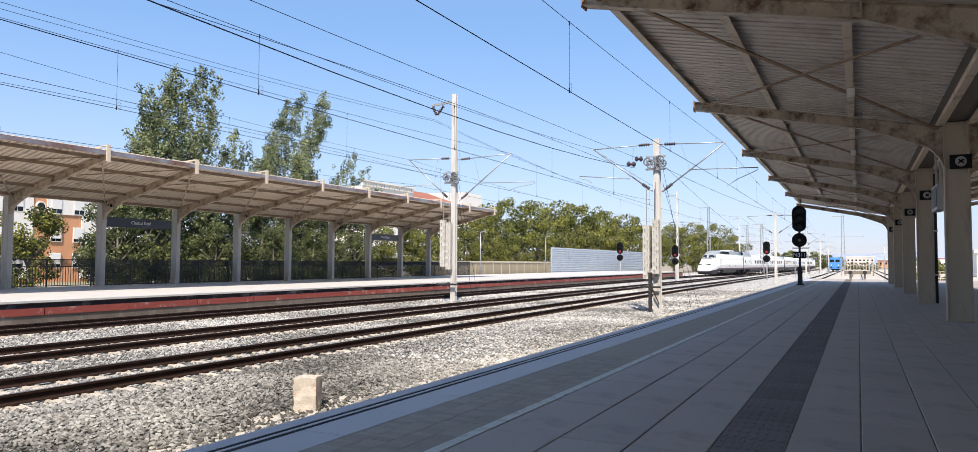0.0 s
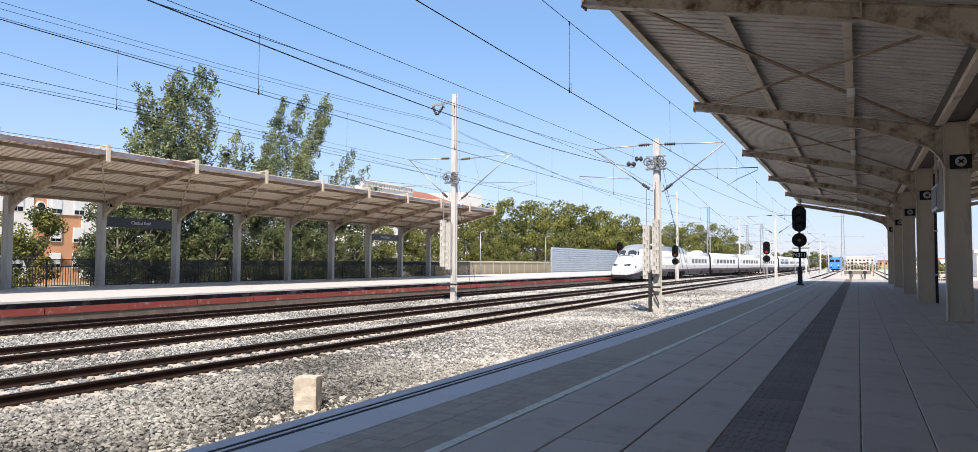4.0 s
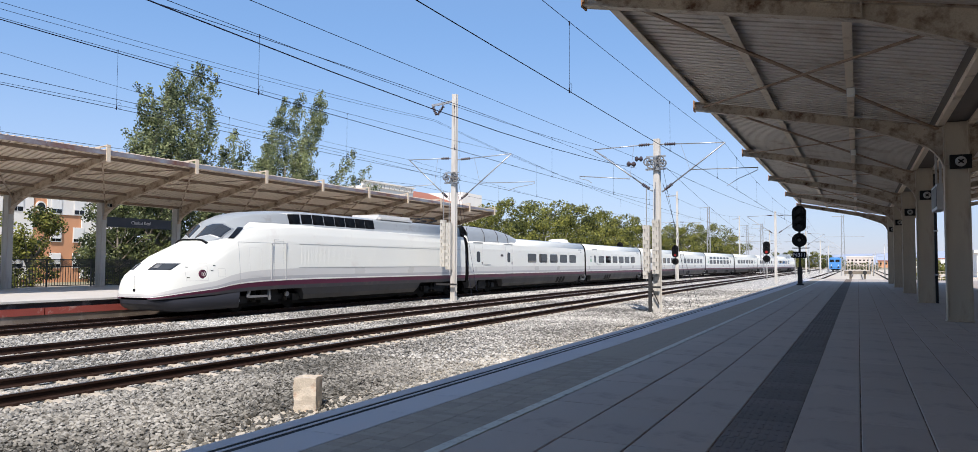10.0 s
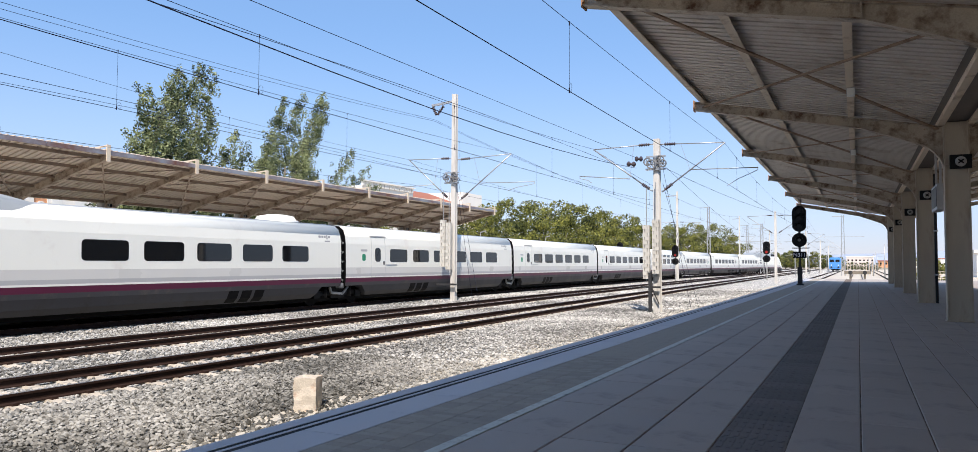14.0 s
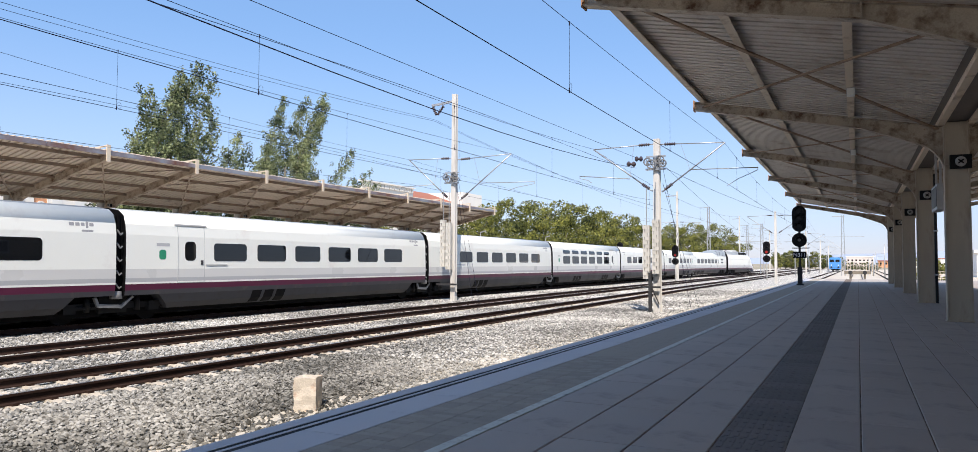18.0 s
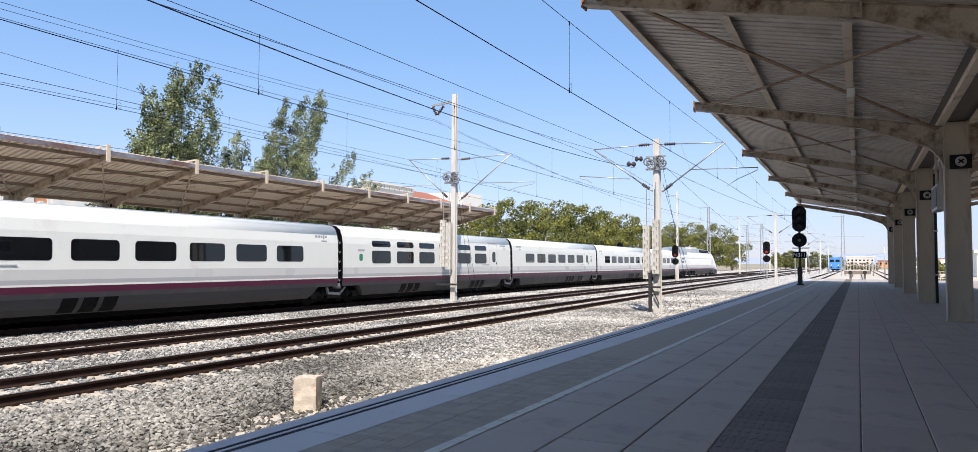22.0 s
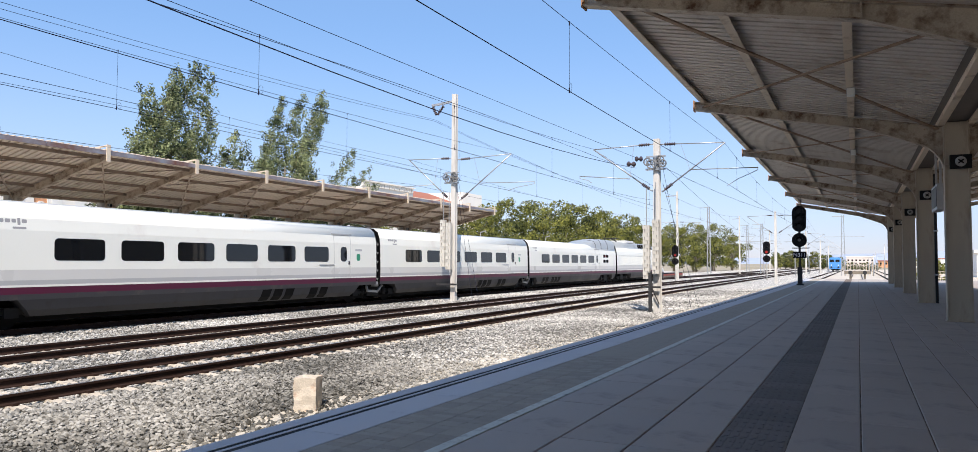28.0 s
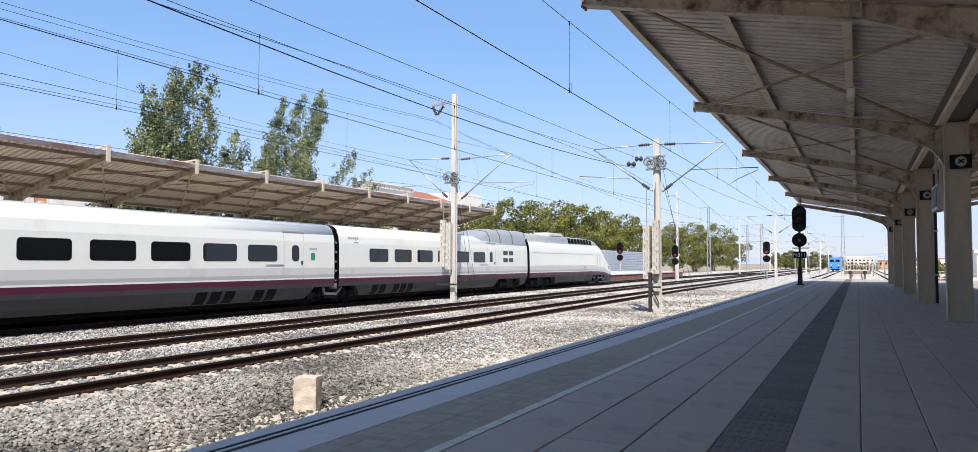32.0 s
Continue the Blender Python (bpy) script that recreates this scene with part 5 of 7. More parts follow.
def mast(x, y, top, bottom=BED - 0.2, w0=0.28, w1=0.20, label="pale concrete catenary mast with brackets"):
    m = thing("catenary_mast", label, "mast", pose(x, y, 0), group="catenary masts")
    bm = bmesh.new()
    # H-shaped shaft that tapers to its top
    for a, b in ((-1, 1),):
        rings = []
        for z, w in ((bottom, w0), (top, w1)):
            h, t = w / 2, w * 0.26
            rings.append([Vector(p + (z,)) for p in ((-h, -h), (h, -h), (h, -h + t), (h - t * 0.35, -h + t), (h - t * 0.35, h - t), (h, h - t), (h, h), (-h, h), (-h, h - t), (-h + t * 0.35, h - t), (-h + t * 0.35, -h + t), (-h, -h + t))])
        loft(bm, rings, close=True, ends=True)
    part("shaft", bm, MASTCON, m)
    return m


# mast beside the near track, with two stacks of weights
MR = mast(-7.72, 32.1, 6.76, w0=0.31, w1=0.25)
cantilever(MR, -1, (-2.85, 0, 6.47), (-0.2, 0, 4.5), (-1.2, 0, 5.08), (-3.5, 0, 5.30), (-0.15, 0, 6.55), (-2.95, 0, 4.98))
cantilever(MR, 1, (2.85, 0, 6.43), (0.2, 0, 4.45), (1.4, 0, 5.36), (4.12, 0, 5.32), (0.15, 0, 6.52), (2.92, 0, 4.62))
pulley(MR, 0.0, 5.75)
weight_stack(MR, -0.40, -0.28, 0.72, 3.02, w=0.28)
weight_stack(MR, 0.02, -0.36, 0.95, 3.25, w=0.28)
bm = bmesh.new()
box(bm, -0.30, -0.17, -0.42, -0.28, BED - 0.1, 1.0)
box(bm, -0.62, 0.2, -0.40, -0.32, 0.34, 0.42)
beam(bm, (-0.17, -0.35, 0.35), (0.12, -0.25, -0.35), 0.05, 0.05)
part("guide_post", bm, DARKSTEEL, MR, "dark steel guide post")
bm = bmesh.new()
tube(bm, [(0.3, -0.25, 5.5), (1.75, -1.6, -0.6)], 0.008, 6)
tube(bm, [(0.3, -0.25, 4.8), (2.15, -1.9, -0.6)], 0.008, 6)
part("stay_wire", bm, WIRE, MR)
# mast between the far tracks
ML = mast(-19.62, 35.6, 10.55, w0=0.27, w1=0.25)
cantilever(ML, -1, (-2.91, 0, 7.11), (-0.3, 0, 4.8), (-1.25, 0, 5.65), (-3.4, 0, 5.6), (-0.18, 0, 7.05), (-2.9, 0, 5.25))
cantilever(ML, 1, (3.40, 0, 7.09), (0.3, 0, 4.7), (1.55, 0, 5.62), (4.72, 0, 5.56), (0.18, 0, 6.95), (3.2, 0, 5.15))
pulley(ML, -0.05, 6.0)
weight_stack(ML, -0.50, -0.3, 1.15, 3.68, w=0.29)
weight_stack(ML, -0.10, -0.38, 1.0, 3.52, w=0.29)
bm = bmesh.new()
beam(bm, (0.1, 0, 10.2), (-1.45, 0, 10.05), 0.1, 0.12)
part("top_bracket", bm, GALV, ML)
bm = bmesh.new()
insulator(bm, (-1.4, 0, 9.98), (-1.15, 0, 9.5), 0.09)
insulator(bm, (-0.7, 0, 10.0), (-1.1, 0, 9.5), 0.09)
part("insulator", bm, INSUL, ML)
bm = bmesh.new()
box(bm, -0.85, 0.35, -0.42, -0.30, 0.15, 0.25)
part("weight_guide", bm, DARKSTEEL, ML)
bm = bmesh.new()
for a, b in (((0.25, -0.2, 5.6), (2.2, -2.0, -0.6)), ((0.25, -0.2, 6.3), (2.7, -2.3, -0.6))):
    tube(bm, [a, b], 0.009, 6)
part("stay_wire", bm, WIRE, ML)
# farther masts
for x, y, top, side in ((-20.5, 95.8, 10.5, 1), (-7.9, 85.8, 7.0, 1), (-20.3, 150.0, 10.5, 1), (-8.0, 140.0, 7.0, 1), (-8.0, 195.0, 7.0, 1), (-20.3, 205.0, 10.0, 1), (-8.0, 250.0, 7.0, 1)):
    m = mast(x, y, top, label="pale concrete catenary mast farther along the line")
    cantilever(m, -1, (-2.9, 0, 6.5), (-0.2, 0, 4.6), (-1.2, 0, 5.2), (-3.4, 0, 5.3), (-0.15, 0, 6.6), (-2.9, 0, 4.95))
    cantilever(m, 1, (2.9, 0, 6.5), (0.2, 0, 4.6), (1.2, 0, 5.2), (3.4, 0, 5.3), (0.15, 0, 6.6), (2.9, 0, 4.95))
    if top > 9:
        bm = bmesh.new()
        beam(bm, (0.1, 0, 10.0), (-1.3, 0, 9.9), 0.1, 0.12)
        part("top_bracket", bm, GALV, m)


def lattice_mast(x, y, top, w=0.7):
    m = thing("lattice_mast", "grey lattice steel catenary mast", "mast", pose(x, y, 0), group="lattice masts")
    for sx in (-1, 1):
        for sy in (-1, 1):
            bm = bmesh.new()
            beam(bm, (sx * w / 2, sy * w / 2, BED - 0.3), (sx * w / 4, sy * w / 4, top), 0.07, 0.07)
            part("leg", bm, GALV, m)
    n = int((top + 1) / 0.9)
    bm = bmesh.new()
    for i in range(n):
        za, zb = BED + (top - BED) * i / n, BED + (top - BED) * (i + 1) / n
        wa, wb = w / 2 - w / 4 * i / n, w / 2 - w / 4 * (i + 1) / n
        s = 1 if i % 2 else -1
        for sy in (-1, 1):
            beam(bm, (s * wa, sy * wa, za), (-s * wb, sy * wb, zb), 0.04, 0.04)
            beam(bm, (sy * wa, s * wa, za), (sy * wb, -s * wb, zb), 0.04, 0.04)
    part("lacing", bm, GALV, m)
    bm = bmesh.new()
    tube(bm, [(-3.5, 0, top * 0.62), (3.5, 0, top * 0.62)], 0.03, 6)
    part("cross_arm", bm, GALV, m)
    bm = bmesh.new()
    tube(bm, [(-3.2, 0, top * 0.62), (-0.2, 0, top * 0.4)], 0.03, 6)
    part("strut", bm, GALV, m)
    bm = bmesh.new()
    beam(bm, (-1.8, 0, top - 0.2), (0.3, 0, top - 0.2), 0.08, 0.1)
    part("top_arm", bm, GALV, m)


lattice_mast(-26.4, 152.1, 12.6)
lattice_mast(-17.4, 160.7, 9.5)
lattice_mast(-2.4, 150.0, 10.2)
lattice_mast(-27.0, 215.0, 12.0)


def sag(p, q, depth, n=14):
    p, q = Vector(p), Vector(q)
    return [p + (q - p) * (i / n) - Vector((0, 0, 4 * depth * (i / n) * (1 - i / n))) for i in range(n + 1)]


def wire(parent, name, pts, r=0.011):
    bm = bmesh.new()
    tube(bm, pts, r, 5)
    return part(name, bm, WIRE, parent)


def catenary(xs, z_mess, z_cont, masts, low, slack, first):
    """Messenger, contact wire and droppers over one track; one value per mast, one sag per span; first: where the first span's droppers hang."""
    c = thing("catenary", "dark overhead messenger and contact wires with droppers", "overhead wire", group="overhead wires")
    for i in range(len(masts) - 1):
        n = 20
        mess = sag((xs[i], masts[i], z_mess[i]), (xs[i + 1], masts[i + 1], z_mess[i + 1]), low[i], n)
        cont = sag((xs[i], masts[i], z_cont[i]), (xs[i + 1], masts[i + 1], z_cont[i + 1]), slack[i], n)
        wire(c, "messenger_wire", mess, 0.006)
        wire(c, "contact_wire", cont, 0.0075)
        ya, yb = masts[i], masts[i + 1]
        for y in first if i == 0 else [ya + (yb - ya) * f for f in (0.06, 0.2, 0.36, 0.52, 0.68, 0.84, 0.95)]:
            f = (y - ya) / (yb - ya)
            k = min(n - 1, int(f * n))
            g = f * n - k
            top, low_end = mess[k] + (mess[k + 1] - mess[k]) * g, cont[k] + (cont[k + 1] - cont[k]) * g
            bm = bmesh.new()
            tube(bm, [top, low_end], 0.0035, 4)
            ring = [low_end + Vector((0, 0.07 + 0.06 * math.cos(a * math.pi / 5), 0.09 + 0.08 * math.sin(a * math.pi / 5))) for a in range(11)]
            tube(bm, ring, 0.003, 4, caps=False)
            tube(bm, [low_end - Vector((0, 0, 0.03)), low_end + Vector((0, 0, 0.06))], 0.013, 5)
            tube(bm, [top - Vector((0, 0, 0.06)), top + Vector((0, 0, 0.02))], 0.012, 5)
            part("dropper", bm, WIRE, c)
    return c


catenary((-4.4, -4.87, -4.9, -5.0), (5.63, 6.37, 6.5, 6.5), (4.46, 4.75, 4.9, 5.0), (-18.0, 32.1, 85.8, 140.0), (0.28, 0.85, 0.85), (0.11, 0.1, 0.1), (4.5, 12.84, 21.4, 29.9))
catenary((-10.25, -10.57, -11.5, -12.0), (6.60, 6.49, 6.5, 6.5), (4.75, 4.74, 5.0, 5.0), (-18.0, 32.1, 85.8, 140.0), (0.74, 0.8, 0.8), (0.08, 0.06, 0.06), (2.8, 11.0, 19.0, 26.9))
catenary((-15.65, -16.22, -17.4, -17.3), (6.80, 7.09, 7.0, 7.0), (5.14, 5.14, 5.2, 5.2), (-18.0, 35.6, 95.8, 150.0), (0.51, 0.75, 0.75), (0.09, 0.06, 0.06), (3.0, 12.1, 21.3, 29.8))
catenary((-21.9, -22.53, -23.4, -23.2), (10.6, 7.13, 7.0, 7.0), (5.73, 5.75, 5.3, 5.3), (-18.0, 35.6, 95.8, 150.0), (1.2, 0.5, 0.5), (0.64, 0.06, 0.06), (5.0, 13.0, 22.0, 30.4))
span = thing("anchor_wires", "dark wires tensioned by the masts' weights", "overhead wire", group="overhead wires")
wire(span, "wire", sag((-7.6, -18.0, 6.17), (-8.5, 31.6, 5.48), 1.12), 0.010)
wire(span, "wire", sag((-7.9, -18.0, 4.88), (-8.3, 31.6, 5.84), 0.08), 0.006)
wire(span, "wire", sag((-9.0, -18.0, 3.62), (-9.6, 32.1, 5.75), -0.52), 0.006)
wire(span, "wire", sag((-19.62, -18.0, 6.13), (-19.9, 35.3, 6.14), -0.07), 0.008)
wire(span, "wire", sag((-19.6, -18.0, 4.45), (-19.9, 35.3, 5.87), -0.75), 0.006)
wire(span, "wire", sag((-7.6, 32.3, 5.75), (-12.0, 85.8, 5.2), 0.1), 0.009)
wire(span, "wire", sag((-7.6, 32.3, 5.6), (-5.2, 85.8, 6.4), 0.5), 0.009)
bm = bmesh.new()
insulator(bm, (-8.9, 31.45, 5.66), (-8.5, 31.6, 5.64), 0.12, 2)
insulator(bm, (-8.55, 31.5, 5.86), (-8.2, 31.6, 5.86), 0.12, 2)
part("insulator", bm, INSUL, span)
feed = thing("feeder_wires", "pair of thin feeder wires between mast tops", "overhead wire", group="overhead wires")
for o in (0.0, 0.16):
    wire(feed, "wire", sag((-20.4, -18.0, 8.5 - 0.6 * o), (-20.9, 35.6, 9.26 - 0.5 * o), 0.58 + 0.6 * o), 0.007)
    wire(feed, "wire", sag((-20.9, 35.6, 9.26 - 0.5 * o), (-21.8, 95.8, 9.3), 1.0), 0.007)


def signal(x, y, z0, scale, label, lamp, plate="", base=False):
    """A colour light signal on a post: long hood of three lights, a round lower light and a plate."""
    s = thing("railway_signal", label, "signal", pose(x, y, z0), group="signals")
    k = scale
    bm = bmesh.new()
    tube(bm, [(0, 0.12 * k, 0), (0, 0.12 * k, 5.0 * k)], 0.07 * k, 10)
    if base:
        box(bm, -0.22, 0.22, -0.05, 0.4, 0, 0.1)
        box(bm, -0.14, 0.14, 0.0, 0.3, 0.1, 1.2)
    part("post", bm, DARKSTEEL if base else MASTCON, s)

    def plaque(pts, z, y0, name, mat):
        b = bmesh.new()
        prism(b, [(px * k, (z + pz) * k) for px, pz in pts], y0 * k, (y0 + 0.16) * k)
        return part(name, b, mat, s)
    oval = [(0.44 * math.cos(radians(a)), (0.42 if a <= 180 else -0.42) + 0.44 * math.sin(radians(a))) for a in range(0, 360, 20)]
    disc = [(0.46 * math.cos(radians(a)), 0.46 * math.sin(radians(a))) for a in range(0, 360, 20)]
    head = plaque(oval, 4.35, -0.1, "signal_head", BLACK)
    low = plaque(disc, 2.95, -0.1, "lower_head", BLACK)
    lamps = [(4.87, head, LENS), (4.35, head, LENS), (3.83, head, lamp if not base else LENS), (2.95, low, WHITELAMP if base else LENS)]
    for z, par, mat in lamps:
        b = bmesh.new()
        r = 0.17 if z > 3 else 0.1
        tube(b, [(0, -0.12 * k, z * k), (0, -0.085 * k, z * k)], r * k, 16)
        part("lamp", b, mat, par)
        b = bmesh.new()
        pts = [(0.24 * k * math.cos(radians(a)), 0.24 * k * math.sin(radians(a))) for a in range(0, 181, 20)]
        va = [b.verts.new((px, -0.1 * k, z * k + pz)) for px, pz in pts]
        vb = [b.verts.new((px, -0.4 * k, z * k + pz * 0.95)) for px, pz in pts]
        for i in range(len(va) - 1):
            b.faces.new((va[i], va[i + 1], vb[i + 1], vb[i]))
        bmesh.ops.solidify(b, geom=b.faces[:], thickness=0.01)
        part("hood", b, BLACK, par)
    if plate:
        b = bmesh.new()
        box(b, -0.42 * k, 0.42 * k, -0.02, 0.02, 1.78 * k, 2.2 * k)
        p = part("number_board", b, BLACK, s, "black board with white characters")
        cu = bpy.data.curves.new("text", "FONT")
        cu.body, cu.size, cu.align_x, cu.extrude = plate, 0.34 * k, "CENTER", 0.004
        ob = new("lettering", cu)
        cu.materials.append(SIGNTEXT)
        ob.parent = p
        ob.matrix_basis = pose(0, -0.026, 1.87 * k, 90, 0, 0)
        b = bmesh.new()
        tube(b, [(0.12, 0.1, 5.0 * k), (0.12, 0.1, 6.6)], 0.03, 6)
        box(b, -0.45, 0.6, 0.0, 0.1, 2.4 * k, 2.46 * k)
        part("antenna", b, DARKSTEEL, s)
    return s


signal(-3.42, 53.0, 0.0, 1.0, "black colour-light signal on a post at the platform's end", REDLAMP, "N311", True)
signal(-10.7, 104.0, BED - 0.2, 1.0, "dark colour-light signal with a red light beside the track", REDLAMP)
signal(-19.3, 89.0, BED - 0.2, 0.85, "dark colour-light signal with a red light beside a mast", REDLAMP)
signal(-32.7, 112.0, BED - 0.2, 1.05, "dark colour-light signal with a red light before the hoarding", REDLAMP)

# ---- small things by the near track ----
post = thing("concrete_post", "short worn square concrete marker post in the ballast", "post", pose(-7.13, 8.62, BED - 0.15, 0, 0, 24))
bm = bmesh.new()
box(bm, -0.165, 0.165, -0.165, 0.165, 0, 0.61)
bmesh.ops.subdivide_edges(bm, edges=bm.edges[:], cuts=9, use_grid_fill=True)
for q in bm.verts:
    k = 0.016 if abs(q.co.z - 0.42) < 0.03 or abs(q.co.z - 0.26) < 0.03 else 0.0
    q.co.x *= 1 - k
    q.co.y *= 1 - k
    q.co += Vector((noise.noise(q.co * 9), noise.noise(q.co * 9 + Vector((5, 0, 0))), noise.noise(q.co * 7 + Vector((0, 9, 0))))) * 0.018
part("shaft", bm, PINK, post)
bm = bmesh.new()
for a, b, c in ((-0.05, 0.03, 0.02), (0.06, -0.05, 0.015), (0.0, 0.09, 0.012)):
    tube(bm, [(a, b, 0.60), (a, b, 0.61 + c)], [0.07, 0.04], 7)
part("mortar_crust", bm, PINK, post, "rough mortar left on the top")

# ---- far side: fence, wall, hoarding, sign boards, lamps ----
fence = thing("platform_fence", "dark steel fence with mesh panels behind the far platform", "fence")
LF = -34.5
YF = [FIRST_L + STEP_L * i / 2 for i in range(-9, 21)]
for y in YF:
    bm = bmesh.new()
    o = trk(LF, y, PLAT_L - 0.02)
    box(bm, o.x - 0.03, o.x + 0.03, o.y - 0.03, o.y + 0.03, o.z, o.z + 1.36)
    part("post", bm, FENCE, fence)
for ya, yb in zip(YF, YF[1:]):
    a, b = trk(LF, ya, 0), trk(LF, yb, 0)
    bm = bmesh.new()
    for z in (0.06, 0.98, 1.33):
        beam(bm, a + Vector((0, 0, PLAT_L + z)), b + Vector((0, 0, PLAT_L + z)), 0.04, 0.04)
    part("rail", bm, FENCE, fence)
    bm = bmesh.new()
    n = 17
    for i in range(1, n):
        p = a + (b - a) * (i / n)
        beam(bm, p + Vector((0, 0, PLAT_L + 0.06)), p + Vector((0, 0, PLAT_L + 0.98)), 0.022, 0.022)
    for i in range(1, 42):
        p = a + (b - a) * (i / 42)
        beam(bm, p + Vector((0, 0, PLAT_L + 0.98)), p + Vector((0, 0, PLAT_L + 1.33)), 0.02, 0.02)
    part("grille", bm, FENCE, fence)
    if ya > FIRST_L + STEP_L * 0.9:
        bm = bmesh.new()
        for i in range(40):
            p = a + (b - a) * ((i + 0.5) / 40) + Vector((-0.05, 0, PLAT_L))
            beam(bm, p + Vector((0, 0, 0.02)), p + Vector((0, 0, 1.3)), 0.004, 0.016, up=(0, 1, 0))
        for i in range(16):
            z = PLAT_L + 0.03 + 0.082 * i
            beam(bm, a + Vector((-0.055, 0, z)), b + Vector((-0.055, 0, z)), 0.004, 0.014)
        part("mesh_panel", bm, FENCE, fence)
PALETAN = surface("pale_tan_wall", (0.46, 0.41, 0.31), 0.9, vary=0.1, scale=1.0, grain=30, bump=0.1)
low_wall = thing("low_wall", "low tan rendered wall beyond the far canopy", "wall", kind="structure")
for i in range(15):
    ya, yb = 60 + 32.4 * i / 15, 60 + 32.4 * (i + 1) / 15
    strip("panel", [(-35.44, -0.5), (-35.44, 1.36), (-35.64, 1.36), (-35.64, -0.5)], [ya + 0.03, yb - 0.03], TANWALL, low_wall)
    strip("post", [(-35.4, -0.5), (-35.4, 1.36), (-35.6, 1.36), (-35.6, -0.5)], [ya - 0.05, ya + 0.05], PALETAN, low_wall)
    strip("coping", [(-35.36, 1.36), (-35.40, 1.50), (-35.68, 1.50), (-35.72, 1.36)], [ya + 0.02, yb - 0.02], PALETAN, low_wall)
hoarding = thing("hoarding", "pale blue-grey corrugated metal hoarding", "hoarding")
bm = bmesh.new()
zz = []
for i in range(12):
    z = -0.2 + 3.6 * i / 12
    zz += [(0.0, z), (0.0, z + 0.10), (0.16, z + 0.13), (0.16, z + 0.27)]
zz.append((0, 3.4))
YH = steps(92.6, 143, 3.4)
for ya, yb in zip(YH, YH[1:]):
    bm2 = bmesh.new()
    loft(bm2, [[trk(-35.4 + a, y, z) for a, z in zz] + [trk(-35.45, y, zz[-1][1]), trk(-35.45, y, zz[0][1])] for y in (ya, yb - 0.03)], close=True, ends=True)
    part("sheet", bm2, HOARD, hoarding)
bm.free()


def sign_board(y0, y1, text):
    s = thing("station_sign", "dark station name board hung between columns", "sign", group="station signs")
    bm = bmesh.new()
    a, b = trk(COL_L + 0.1, y0), trk(COL_L + 0.1, y1)
    beam(bm, (a.x, a.y, 3.36), (b.x, b.y, 3.36), 0.08, 0.5)
    p = part("board", bm, SIGNBLUE, s)
    cu = bpy.data.curves.new("text", "FONT")
    cu.body, cu.size, cu.align_x, cu.extrude = text, 0.25, "CENTER", 0.003
    cu.materials.append(SIGNTEXT)
    ob = new("lettering", cu)
    ob.parent = p
    mid = (a + b) / 2
    ob.matrix_basis = Matrix.Translation((mid.x + 0.045, mid.y, 3.29)) @ Euler((radians(90), 0, radians(90 - math.degrees(math.atan2(a.x - b.x, b.y - a.y)) * -1))).to_matrix().to_4x4()


sign_board(FIRST_L + STEP_L + 0.35, FIRST_L + STEP_L * 2 - 0.35, "Ciudad Real")
sign_board(FIRST_L + STEP_L * 6 + 0.35, FIRST_L + STEP_L * 7 - 0.35, "Ciudad Real")


def street_lamp(x, y, h):
    s = thing("lamp_post", "slim grey lamp post with a short arm", "lamp post", pose(x, y, 0), group="lamp posts")
    bm = bmesh.new()
    tube(bm, [(0, 0, -0.3), (0, 0, h)], [0.06, 0.04], 8)
    part("post", bm, GALV, s)
    bm = bmesh.new()
    beam(bm, (0, 0, h - 0.05), (0.6, 0, h + 0.1), 0.22, 0.09)
    part("head", bm, GALV, s)


street_lamp(-35.92, 71.0, 4.6)
street_lamp(-35.99, 89.7, 4.7)

# speakers and lamps under the canopies
SPK = bmesh.new()
box(SPK, -0.23, 0.23, -0.06, 0.06, -0.17, 0.17)
SPK = mesh_of(SPK, "case")
SPK.materials.append(BLACK)
DSC = bmesh.new()
tube(DSC, [(0, -0.061, 0), (0, -0.082, 0), (0, -0.072, 0)], [0.125, 0.12, 0.05], 24)
for a in (40, 140):
    c, sn_ = math.cos(radians(a)), math.sin(radians(a))
    beam(DSC, (-0.075 * c, -0.088, -0.075 * sn_), (0.075 * c, -0.088, 0.075 * sn_), 0.03, 0.02, up=(0, 1, 0), mat=1)
tube(DSC, [(0, -0.07, 0), (0, -0.098, 0)], [0.035, 0.03], 10, mat=1)
DSC = mesh_of(DSC, "cone")
DSC.materials.append(surface("grey_cone", (0.36, 0.35, 0.33), 0.6, vary=0.1, bump=0.0))
DSC.materials.append(BLACK)
for y in FRAMES_R[2:]:
    s = thing("loudspeaker", "square black loudspeaker with a pale round cone on a column", "loudspeaker", pose(2.3, y - 0.31, 3.93), group="loudspeakers")
    put("case", SPK, None, s)
    put("cone", DSC, None, s)
for i in range(-1, 9, 2):
    o = trk(COL_L, FIRST_L + STEP_L * i)
    s = thing("loudspeaker", "small dark round loudspeaker on a far canopy arm", "loudspeaker", pose(o.x + 0.9, o.y - 0.14, PLAT_L + 4.05), group="loudspeakers")
    put("case", SPK, None, s).scale = (0.35, 1, 0.45)
    put("cone", DSC, None, s).scale = (0.75, 1, 0.75)
LUM = bmesh.new()
box(LUM, -0.09, 0.09, -0.1, 0.1, 0.0, 0.14)
box(LUM, -0.03, 0.03, -0.03, 0.03, 0.14, 0.22)
